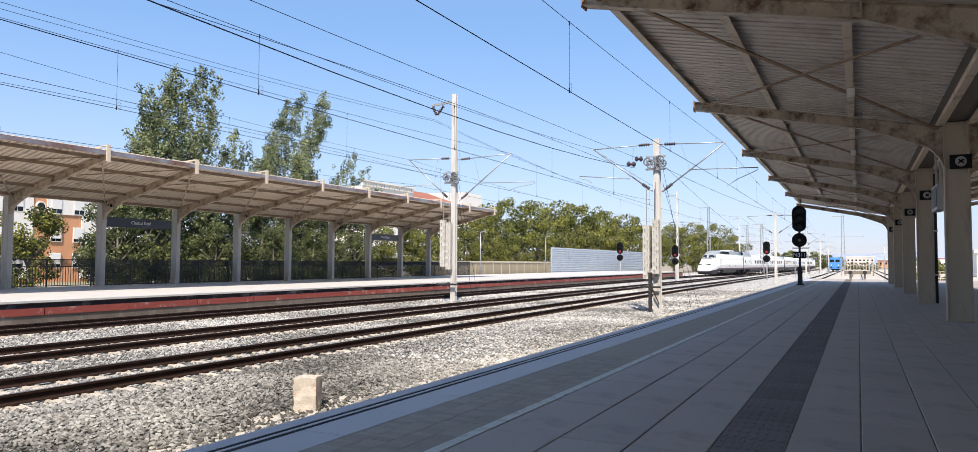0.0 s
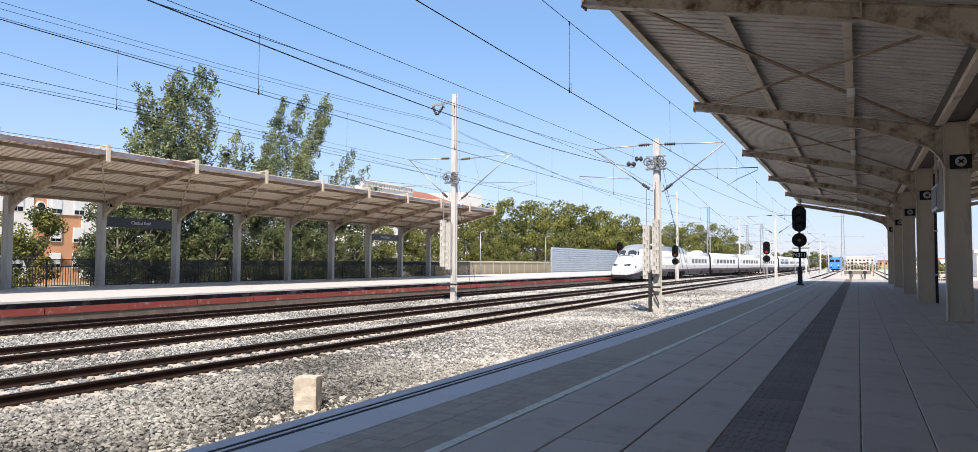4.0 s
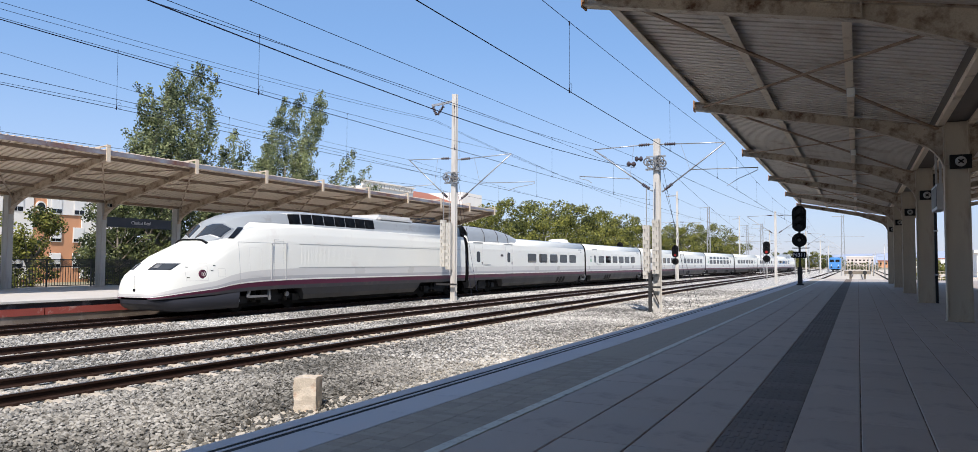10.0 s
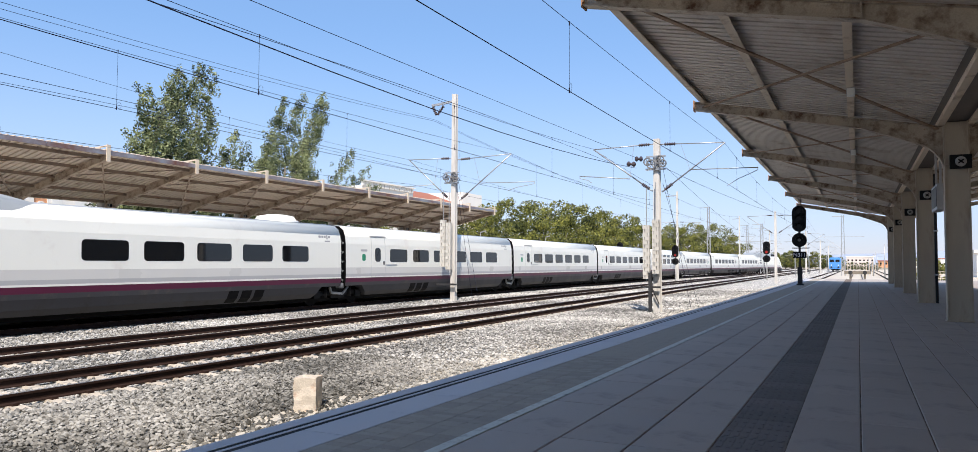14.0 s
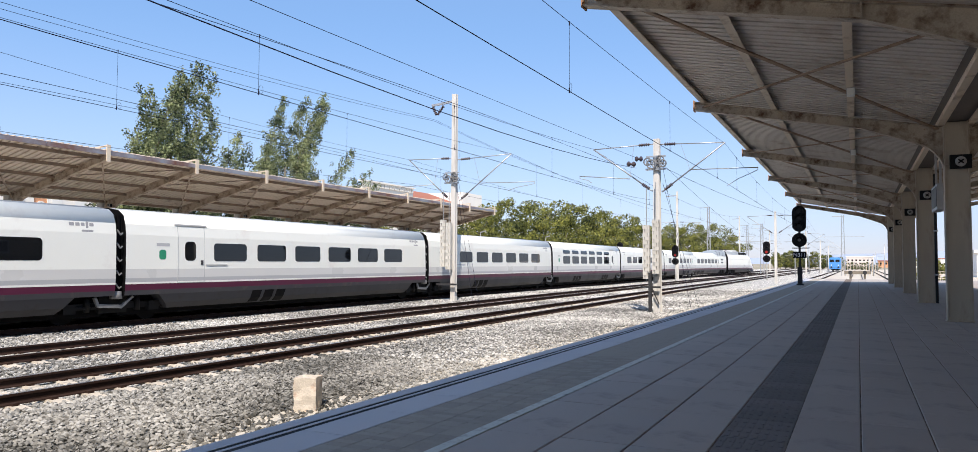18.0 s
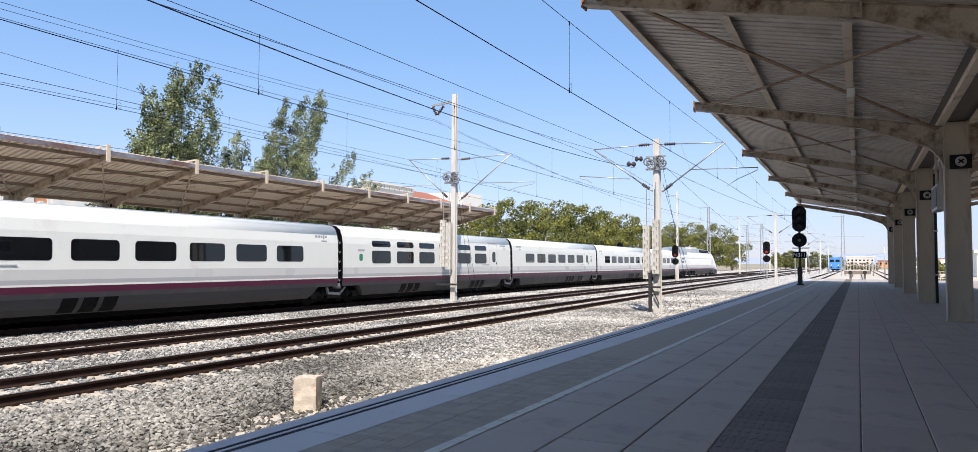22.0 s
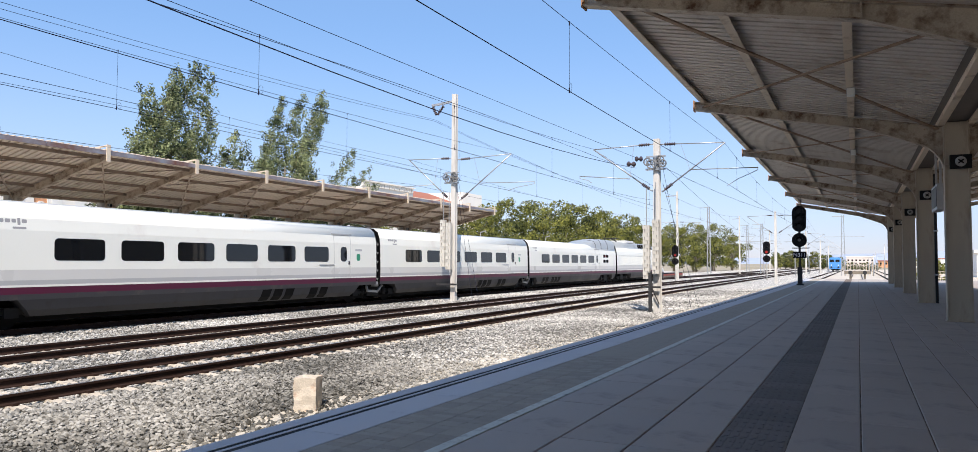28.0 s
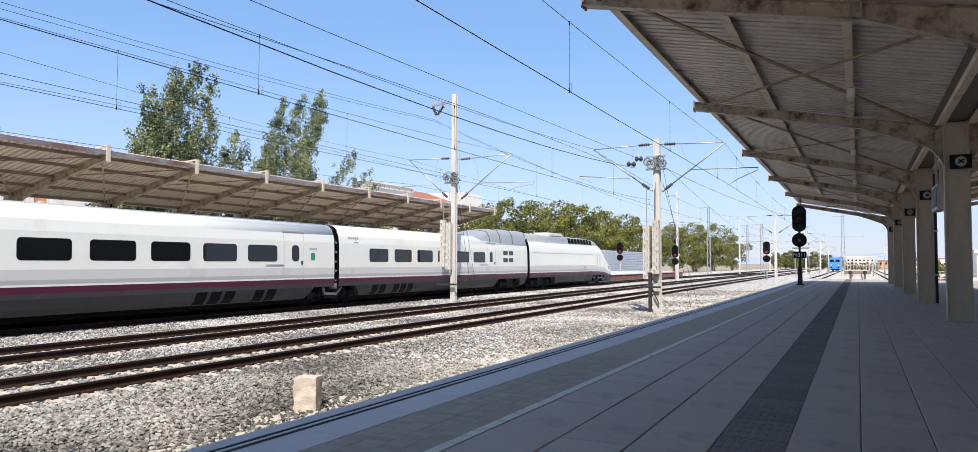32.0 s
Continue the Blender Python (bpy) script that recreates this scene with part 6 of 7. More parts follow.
LUM = mesh_of(LUM, "housing")
LUM.materials.append(GALV)
LUD = bmesh.new()
box(LUD, -0.08, 0.08, -0.12, 0.09, -0.03, 0.125)
LUD = mesh_of(LUD, "diffuser")
LUD.materials.append(surface("milky_plastic", (0.75, 0.75, 0.72), 0.35, vary=0.03, bump=0.0))
for i, (ya, yb) in enumerate(zip(FRAMES_R[1:], FRAMES_R[2:])):
    for x, z in ((-0.08, 5.12),):
        s = thing("canopy_lamp", "small square lamp with a milky diffuser under the canopy", "lamp", pose(x, ya + 0.62 * (yb - ya), z), group="canopy lamps")
        put("housing", LUM, None, s)
        put("diffuser", LUD, None, s)
disp = thing("hanging_display", "grey display case hung from the canopy", "display", pose(2.25, 26.6, 3.05))
bm = bmesh.new()
box(bm, -0.12, 0.12, -0.9, 0.9, 0, 0.75)
part("case", bm, GALV, disp)
for y in (-0.7, 0.7):
    bm = bmesh.new()
    box(bm, -0.03, 0.03, y - 0.03, y + 0.03, 0.75, 1.9)
    part("hanger", bm, GALV, disp)
bm = bmesh.new()
box(bm, -0.135, -0.12, -0.8, 0.8, 0.08, 0.67)
part("screen", bm, TSLATE, disp)
pipe = thing("downpipe", "dark downpipe beside a canopy column", "downpipe", pose(2.56, 31.68, 0))
bm = bmesh.new()
tube(bm, [(0, 0, 0), (0, 0, 4.7)], 0.05, 10)
part("pipe", bm, DARKSTEEL, pipe)
for z in (1.0, 2.6, 4.0):
    bm = bmesh.new()
    tube(bm, [(0, 0, z), (0, 0, z + 0.06)], 0.075, 10)
    part("clip", bm, GALV, pipe)


# ---- trees ----
def leaves(rng, centres, radii, per, size, squash=0.8):
    """Leaf blades round clump centres: folded quads, one island each."""
    v, f = [], []
    for c, r in zip(centres, radii):
        k = max(6, int(per * r * r))
        d = rng.normal(size=(k, 3))
        d /= np.linalg.norm(d, axis=1)[:, None]
        rad = r * rng.uniform(0.3, 1.0, size=(k, 1)) ** 0.45
        p = c + d * rad * np.array([1, 1, squash])
        nn = d + rng.normal(size=(k, 3)) * 0.5 + np.array([0, 0, 0.25])
        a = np.cross(nn, rng.normal(size=(k, 3)))
        a /= np.linalg.norm(a, axis=1)[:, None]
        b = np.cross(a, nn)
        b /= np.linalg.norm(b, axis=1)[:, None]
        s = size * rng.uniform(0.6, 1.3, size=(k, 1))
        up = np.cross(a, b) * s * 0.18
        base = len(v) * 4
        quad = np.stack([p - a * s * 0.5, p + b * s * 0.38 + up, p + a * s * 0.55, p - b * s * 0.38 + up], axis=1)
        v.append(quad.reshape(-1, 3))
    v = np.concatenate(v)
    f = np.arange(len(v)).reshape(-1, 4)
    return v, f


def plane_tree(seed, h, r, per, size, foliage=None):
    """A broad street tree; the crown is an uneven heap of leaf clumps with gaps."""
    rng = np.random.default_rng(seed)
    t = thing("street_tree", "leafy green and yellowing street tree behind the platform", "tree", group="street trees")
    bm = bmesh.new()
    tube(bm, [(0, 0, -0.3), (0.05, 0.02, h * 0.2), (0.02, 0.1, h * 0.42), (0.1, 0.0, h * 0.75)], [0.2, 0.16, 0.12, 0.04], 8)
    tips = []
    for i in range(9):
        a, z0 = rng.uniform(0, 6.28), h * rng.uniform(0.25, 0.5)
        q = Vector((math.cos(a) * r * rng.uniform(0.5, 0.85), math.sin(a) * r * rng.uniform(0.5, 0.85), z0 + h * rng.uniform(0.12, 0.4)))
        tube(bm, [(0.04, 0.05, z0), q * 0.5 + Vector((0, 0, z0 * 0.5 + 0.2)), q], [0.08, 0.05, 0.02], 5)
        tips.append(q)
    part("trunk", bm, BARK, t)
    cs, rs = [], []
    n = int(36 * (r / 2.6) ** 2)
    while len(cs) < n:
        d = rng.normal(size=3)
        d /= np.linalg.norm(d)
        e = rng.uniform(0.45, 1.0)
        lump = 1 + 0.3 * math.sin(3 * math.atan2(d[1], d[0]) + seed) + 0.22 * math.sin(5 * d[2] + seed * 2)
        p = np.array([d[0] * r, d[1] * r, h * 0.58 + d[2] * h * 0.42]) * np.array([e * lump, e * lump, 1])
        if p[2] < h * 0.14:
            continue
        cs.append(p)
        rs.append(rng.uniform(0.4, 1.0) ** 1.3 * 1.25 * r / 2.9)
    v, f = leaves(rng, cs, rs, per, size)
    mass("crown", v, f, foliage or LEAF, t)
    return t


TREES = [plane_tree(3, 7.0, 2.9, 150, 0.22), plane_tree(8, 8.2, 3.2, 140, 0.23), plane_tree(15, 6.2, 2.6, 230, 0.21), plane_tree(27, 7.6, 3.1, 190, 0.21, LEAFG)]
row = [(-42.5, 27.2, 0.82, 2), (-45.5, 37.7, 1.0, 0), (-44.5, 34.6, 0.8, 2), (-46.5, 43.0, 1.02, 1), (-44.5, 48.5, 0.95, 0), (-46.0, 54.0, 1.0, 2), (-44.5, 60.0, 0.95, 1), (-46.0, 66.0, 1.05, 0), (-44.0, 72.0, 0.95, 2),
       (-45.5, 78.0, 1.0, 1), (-43.5, 84.0, 0.85, 0), (-46.0, 90.0, 1.12, 1), (-44.0, 95.0, 0.95, 2), (-47.5, 98.0, 1.28, 1), (-44.5, 103.0, 1.1, 0), (-48.5, 107.0, 1.45, 1), (-45.0, 112.0, 1.2, 0),
       (-48.0, 118.0, 1.5, 1), (-45.0, 124.0, 1.4, 0), (-48.5, 130.0, 1.62, 1), (-45.0, 137.0, 1.5, 0), (-49.0, 144.0, 1.65, 1), (-44.0, 150.0, 1.5, 2), (-48.0, 157.0, 1.6, 1), (-42.0, 160.0, 1.4, 0),
       (-47.0, 170.0, 1.6, 1), (-41.0, 172.0, 1.45, 2), (-45.0, 182.0, 1.5, 0), (-38.5, 182.0, 1.3, 1), (-41.5, 194.0, 1.45, 1), (-37.0, 200.0, 1.35, 0), (-40.0, 212.0, 1.6, 1), (-36.0, 222.0, 1.5, 2), (-39.0, 236.0, 1.7, 1), (-35.0, 250.0, 1.5, 0), (-38.0, 268.0, 1.5, 2)]
row += [(-41.0, 24.5, 0.5, 2), (-41.5, 40.5, 0.62, 0), (-41.0, 46.0, 0.6, 2), (-41.5, 51.5, 0.62, 1), (-41.0, 57.0, 0.6, 0), (-41.5, 63.0, 0.62, 2), (-41.0, 69.0, 0.62, 1), (-41.5, 75.0, 0.62, 0), (-41.0, 81.5, 0.6, 2), (-41.0, 87.0, 0.62, 1), (-41.0, 93.0, 0.62, 0)]
row += [(-30.0 + 4.5 * math.sin(i * 1.7), 330.0 + 14 * i, 0.9 + 0.2 * math.sin(i * 2.9), i % 3) for i in range(10)]
row += [(-14.0 + 2.0 * (i % 4), 360.0 + 22 * i, 0.8, i % 3) for i in range(6)] + [(7.5, 95.0, 0.5, 0), (9.3, 99.0, 0.45, 2)]
row += [(-31.5 + 2.5 * i, 350.0 + 8 * (i % 3), 0.82 + 0.1 * math.sin(i * 2.3), 3 if i % 3 else 1) for i in range(9)]
row += [(-3.5 + 1.6 * i, 300.0 + 6 * (i % 3), 0.34 + 0.05 * math.sin(i * 2.1), 3) for i in range(7)]
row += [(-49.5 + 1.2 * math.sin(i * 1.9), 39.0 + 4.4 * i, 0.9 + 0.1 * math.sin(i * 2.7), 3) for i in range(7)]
placed = set()
for i, (lat, y, sc, k) in enumerate(row):
    p = trk(lat, y, BED - 0.25) if y < 300 else Vector((lat, y, BED - 0.25))
    m = Matrix.Translation(p) @ Matrix.Rotation(i * 2.1, 4, "Z")
    # behind the far canopy: dark green crowns with deep shade in the leaf colour
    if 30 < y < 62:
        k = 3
    if k not in placed:
        t = TREES[k]
        t.matrix_basis = m
        placed.add(k)
    else:
        t = copy_thing(TREES[k], m)
    t.scale = (sc,) * 3

BOUGHS = []


def poplar(x, y, seed, plan):
    """A tall poplar of upright feathery boughs that sway; plan: rows of (dy, dz0, length, lean, width)."""
    rng = np.random.default_rng(seed)
    t = thing("poplar_tree", "tall wind-blown poplar with silvery green leaves", "tree", pose(x, y, BED - 0.3), group="poplars")
    bm = bmesh.new()
    tube(bm, [(0, 0, -0.2), (0, 0.1, 4), (0, 0.2, 8), (0, 0.3, 11)], [0.3, 0.26, 0.18, 0.06], 10)
    for dy, z0, ln, lean, w in plan:
        tube(bm, [(0, 0.1, max(3.0, z0 - 3.0)), (0.1, dy * 0.6, z0 - 1.0), (0, dy, z0)], [0.1, 0.07, 0.05], 6)
    part("trunk", bm, BARK, t)
    for k, (dy, z0, ln, lean, w) in enumerate(plan):
        bm = bmesh.new()
        ob_pts, cs, rs = [], [], []
        n = max(7, int(ln * 3.0))
        for i in range(n + 1):
            f = i / n
            p = np.array([rng.normal() * 0.15, lean * 1.75 * f ** 1.5, ln * f])
            ob_pts.append(tuple(p))
            wide = w * (0.35 + 1.0 * math.sin(math.pi * min(1, f * 0.86 + 0.1)) ** 0.8) * (1 - 0.2 * f)
            for _ in range(5):
                cs.append(p + np.array([rng.normal() * wide * 0.62, rng.normal() * wide * 0.62 + 0.25 * wide * f, rng.normal() * 0.4]))
                rs.append(rng.uniform(0.24, 0.52) * (0.6 + wide * 0.35))
        tube(bm, ob_pts, [0.06 * (1 - 0.85 * i / n) for i in range(n + 1)], 5)
        bough = part("bough", bm, BARK, t)
        bough.location = (rng.uniform(-1.2, 1.2), dy, z0)
        v, f_ = leaves(rng, cs, rs, 300, 0.165, 1.4)
        mass("leaves", v, f_, LEAFD, bough)
        BOUGHS.append((bough, bough.location.copy(), k + seed))
    return t


poplar(-46.6, 39.8, 5, [(-3.7, 6.0, 8.6, 0.8, 0.62), (-2.9, 6.0, 9.8, 1.2, 0.72), (-1.7, 6.0, 10.8, 1.7, 0.8), (-0.6, 6.5, 11.3, 2.0, 0.8), (0.3, 6.0, 10.6, 1.7, 0.7), (1.9, 6.0, 7.4, 1.2, 0.72), (3.0, 5.5, 7.2, 1.6, 0.62),
                        (4.0, 5.5, 6.2, 2.0, 0.5), (-2.4, 5.0, 6.0, 0.5, 0.95), (1.3, 5.0, 6.0, 1.0, 0.9), (-0.6, 5.0, 7.0, 0.6, 1.0), (7.6, 5.0, 5.8, 0.9, 0.42), (8.8, 5.0, 6.0, 0.8, 0.45), (10.0, 5.0, 5.2, 0.8, 0.4)])
poplar(-46.8, 52.6, 9, [(-2.9, 6.0, 11.0, 1.8, 0.5), (-3.2, 5.5, 7.2, 1.1, 0.55), (-0.9, 6.5, 11.2, 2.4, 0.75), (0.0, 6.5, 12.0, 2.9, 0.78), (0.8, 6.0, 10.8, 2.9, 0.7), (2.6, 5.5, 7.4, 3.8, 0.42), (3.8, 5.0, 7.0, 5.6, 0.42),
                        (-0.4, 5.0, 7.2, 1.2, 0.95), (1.4, 5.0, 6.0, 1.8, 0.85), (5.6, 5.0, 5.4, 4.8, 0.45), (7.2, 4.5, 4.4, 4.4, 0.45), (-2.4, 5.0, 5.2, 0.6, 0.7)])


# ---- buildings and distance ----
def windows(parent, wall_x, ys, zs, w, h, facing=1, glass=TGLASS):
    for z in zs:
        for y in ys:
            bm = bmesh.new()
            box(bm, wall_x - 0.03 * facing, wall_x + 0.05 * facing, y - w / 2 - 0.08, y + w / 2 + 0.08, z - 0.08, z + h + 0.08)
            wob = part("window", bm, WHITEWALL, parent)
            bm = bmesh.new()
            box(bm, wall_x + 0.04 * facing, wall_x + 0.065 * facing, y - w / 2, y - 0.03, z, z + h)
            box(bm, wall_x + 0.04 * facing, wall_x + 0.065 * facing, y + 0.03, y + w / 2, z, z + h)
            part("pane", bm, glass, wob)


flats = thing("apartment_building", "orange and white apartment building with pale roller blinds", "building")
bm = bmesh.new()
box(bm, -92, -75.6, 34, 60, BED - 0.3, 9.4)
part("wall", bm, ORANGE, flats)
bm = bmesh.new()
box(bm, -92.5, -75.2, 33.6, 60.4, 9.4, 9.7)
part("roof", bm, TILEROOF, flats)
for y0, y1, z0, z1 in ((34, 48.05, -0.6, 9.38), (49.5, 60, 6.17, 9.38), (53.4, 60, -0.6, 6.14)):
    bm = bmesh.new()
    box(bm, -75.62, -75.48, y0, y1, z0, z1)
    part("white_panel", bm, WHITEWALL, flats, "white rendered wall panel")
windows(flats, -75.5, (36.5, 40.0, 43.5, 46.4, 50.5, 53.05, 56.0, 58.3), (0.6, 3.35, 6.3), 1.1, 1.45)
for y in (36.5, 40.0, 43.5, 46.4, 50.5, 53.05, 56.0, 58.3):
    for z, f in ((0.6, 0.75), (3.35, 0.8), (6.3, 0.7)):
        bm = bmesh.new()
        box(bm, -75.44, -75.40, y - 0.56, y + 0.56, z + 1.45 * (1 - f), z + 1.46)
        part("blind", bm, BLIND, flats, "half-lowered pale roller blind")
for y in (48.84,):
    bm = bmesh.new()
    tube(bm, [(-75.62, y, 6.9), (-75.5, y, 6.9)], 0.55, 18)
    ow = part("round_window", bm, WHITEWALL, flats)
    bm = bmesh.new()
    tube(bm, [(-75.5, y, 6.9), (-75.46, y, 6.9)], 0.4, 18)
    part("pane", bm, TGLASS, ow)

big = thing("apartment_building", "large pale building with a parapet and red tiled roof", "building")
bm = bmesh.new()
box(bm, -150, -120, 166, 192, BED, 22.0)
box(bm, -150, -121, 192.1, 236, BED, 20.5)
part("wall", bm, WHITEWALL, big)
for i in range(20):
    bm = bmesh.new()
    box(bm, -120.3, -119.6, 166 + 1.3 * i, 166.85 + 1.3 * i, 22.0, 23.2)
    part("parapet_block", bm, WHITEWALL, big)
bm = bmesh.new()
box(bm, -121, -119.3, 165.6, 192.2, 23.2, 23.6)
part("parapet", bm, WHITEWALL, big)
bm = bmesh.new()
prism(bm, [(-152, 20.5), (-119.6, 20.5), (-133, 25.0)], 192.2, 222)
part("roof", bm, TILEROOF, big)
bm = bmesh.new()
box(bm, -140, -119.5, 222.5, 237, 20.5, 25.0)
part("roof_house", bm, WHITEWALL, big)
windows(big, -120.0, [168 + 4 * i for i in range(6)], (4, 7.5, 11, 14.5, 18), 1.6, 1.6)
windows(big, -121.0, [195 + 4.5 * i for i in range(9)], (4, 7.5, 11, 14.5, 17.5), 1.6, 1.6)

# tan lightened by painted-in distance haze
TANPALE = surface("hazy_tan_wall", (0.62, 0.56, 0.53), 0.9, vary=0.06, scale=0.3, grain=10, bump=0.0)
for i, (x0, x1, y, h, mat, lab) in enumerate(((-9.5, 13.0, 760, 8.0, TANPALE, "long tan apartment building far down the line"), (12.9, 19.5, 600, 3.6, ORANGE, "low orange brick building far down the line"), (-36, -18, 900, 7.5, WHITEWALL, "white building far beyond the tracks"),
                                         (30, 62, 640, 5.5, WHITEWALL, "pale low building far beyond the platform"), (18, 30, 150, 3.4, WHITEWALL, "pale wall beyond the platform"))):
    bl = thing("distant_building", lab, "building", pose(0, y, 0), group="distant buildings")
    bm = bmesh.new()
    box(bm, x0, x1, 0, 14, BED - 0.3, h)
    part("wall", bm, mat, bl)
    bm = bmesh.new()
    box(bm, x0 - 0.4, x1 + 0.4, -0.4, 14.4, h, h + 0.5)
    part("roof", bm, TILEROOF if i % 2 else WHITEWALL, bl)
    if i < 4:
        n = int((x1 - x0) / 3)
        for z in [1.2 + 2.9 * j for j in range(int(h / 3))]:
            for j in range(n):
                bm = bmesh.new()
                xx = x0 + (j + 0.5) * (x1 - x0) / n
                box(bm, xx - 0.7, xx + 0.7, -0.06, 0.02, z, z + 1.4)
                part("window", bm, TGLASS, bl)

bm = bmesh.new()
ra, rb, rc = [], [], []
for i in range(90):
    x = -3000 + 6400 * i / 89
    hgt = 40 + 22 * noise.noise(Vector((x * 0.0011, 0.3, 0))) + 10 * noise.noise(Vector((x * 0.005, 2.0, 0)))
    hgt *= 0.35 + 0.65 * min(1, max(0, (x + 1200) / 1200))
    ra.append(Vector((x, 3800, BED - 3)))
    rb.append(Vector((x, 4050, max(3, hgt * 1.25))))
    rc.append(Vector((x, 4400, BED - 3)))
loft(bm, [ra, rb, rc], smooth=True)
tagged(part("backdrop_hills", bm, HILL, None), "low hazy blue hills on the horizon", "hills", kind="structure")

# tracks and things beyond the platform
for x, ya, yb in ((-5.2, 96, 330), (-0.2, 104, 330), (4.4, 104, 330)):
    track = thing("railway_track", "straight rusty rails beyond the platform's end", "railway track", group="station tracks", kind="structure")
    for s in (-1, 1):
        bm = bmesh.new()
        loft(bm, [[Vector((x + s * 0.7525 + a, y, RAIL + z)) for a, z in RAILSEC] for y in steps(ya, yb, 10)], close=True, ends=True, mats=[1 if k == 6 else 0 for k in range(12)])
        put("rail", mesh_of(bm, "rail"), [RUST, RAILTOP], track)
bm = bmesh.new()
box(bm, -4.6, 40, PL_END + 2, 330, BED - 0.2, BED - 0.03)
tagged(part("yard_ground", bm, surface("yard_gravel", (0.5, 0.46, 0.4), 0.95, vary=0.2, scale=0.2, grain=8, bump=0.2), None), "pale sunlit gravel yard", "gravel", kind="structure")
for x in (-0.07,):
    bs = thing("buffer_stop", "weathered timber and steel buffer stop", "buffer stop", pose(x, 104, BED), group="buffer stops")
    for s in (-0.8, 0.8):
        bm = bmesh.new()
        box(bm, s - 0.12, s + 0.12, 0, 0.3, 0, 1.3)
        beam(bm, (s, 0.3, 1.1), (s, 2.2, 0.1), 0.15, 0.15)
        part("upright", bm, BARK, bs)
        bm = bmesh.new()
        tube(bm, [(s, -0.35, 1.05), (s, -0.28, 1.05), (s, 0, 1.05)], [0.24, 0.24, 0.1], 14)
        part("buffer", bm, DARKSTEEL, bs)
    bm = bmesh.new()
    box(bm, -1.5, 1.5, -0.05, 0.25, 0.85, 1.25)
    part("cross_beam", bm, BARK, bs)
for i in range(14):
    x, y = (2.5 + 1.2 * (i % 3), 120 + 11 * i) if i % 2 else (-11.0 + 0.4 * i, 118 + 14 * i)
    po = thing("line_post", "slim pale concrete post beside the far tracks", "post", pose(x, y, BED - 0.2), group="line posts")
    bm = bmesh.new()
    tube(bm, [(0, 0, 0), (0, 0, 4.6 + 0.8 * math.sin(i * 1.9))], [0.09, 0.06], 8)
    part("shaft", bm, GALV, po)
    bm = bmesh.new()
    tube(bm, [(-1.6, 0, 3.8), (0.1, 0, 4.0)], 0.03, 6)
    part("arm", bm, GALV, po)
for i in range(13):
    po = thing("fence_post", "slim pale fence post in the yard", "post", pose(-2.2 + 0.5 * i, 150.0, BED - 0.1), group="yard fence posts")
    bm = bmesh.new()
    tube(bm, [(0, 0, 0), (0, 0, 2.5 + 0.25 * math.sin(i * 2.2))], 0.045, 6)
    part("shaft", bm, PURLIN, po)
    bm = bmesh.new()
    tube(bm, [(0, 0, 2.2), (0.0, -0.4, 2.55)], 0.03, 6)
    part("stay", bm, PURLIN, po)
rail_fence = thing("yard_railing", "pale metal railing beyond the platform", "railing")
for i in range(26):
    bm = bmesh.new()
    tube(bm, [(5.4 + 0.75 * i, 82.0, -0.9), (5.4 + 0.75 * i, 82.0, 0.75)], 0.03, 6)
    part("post", bm, PURLIN, rail_fence)
for z in (0.1, 0.45, 0.72):
    bm = bmesh.new()
    tube(bm, [(5.2, 82.0, z), (24.4, 82.0, z)], 0.025, 6)
    part("rail", bm, PURLIN, rail_fence)


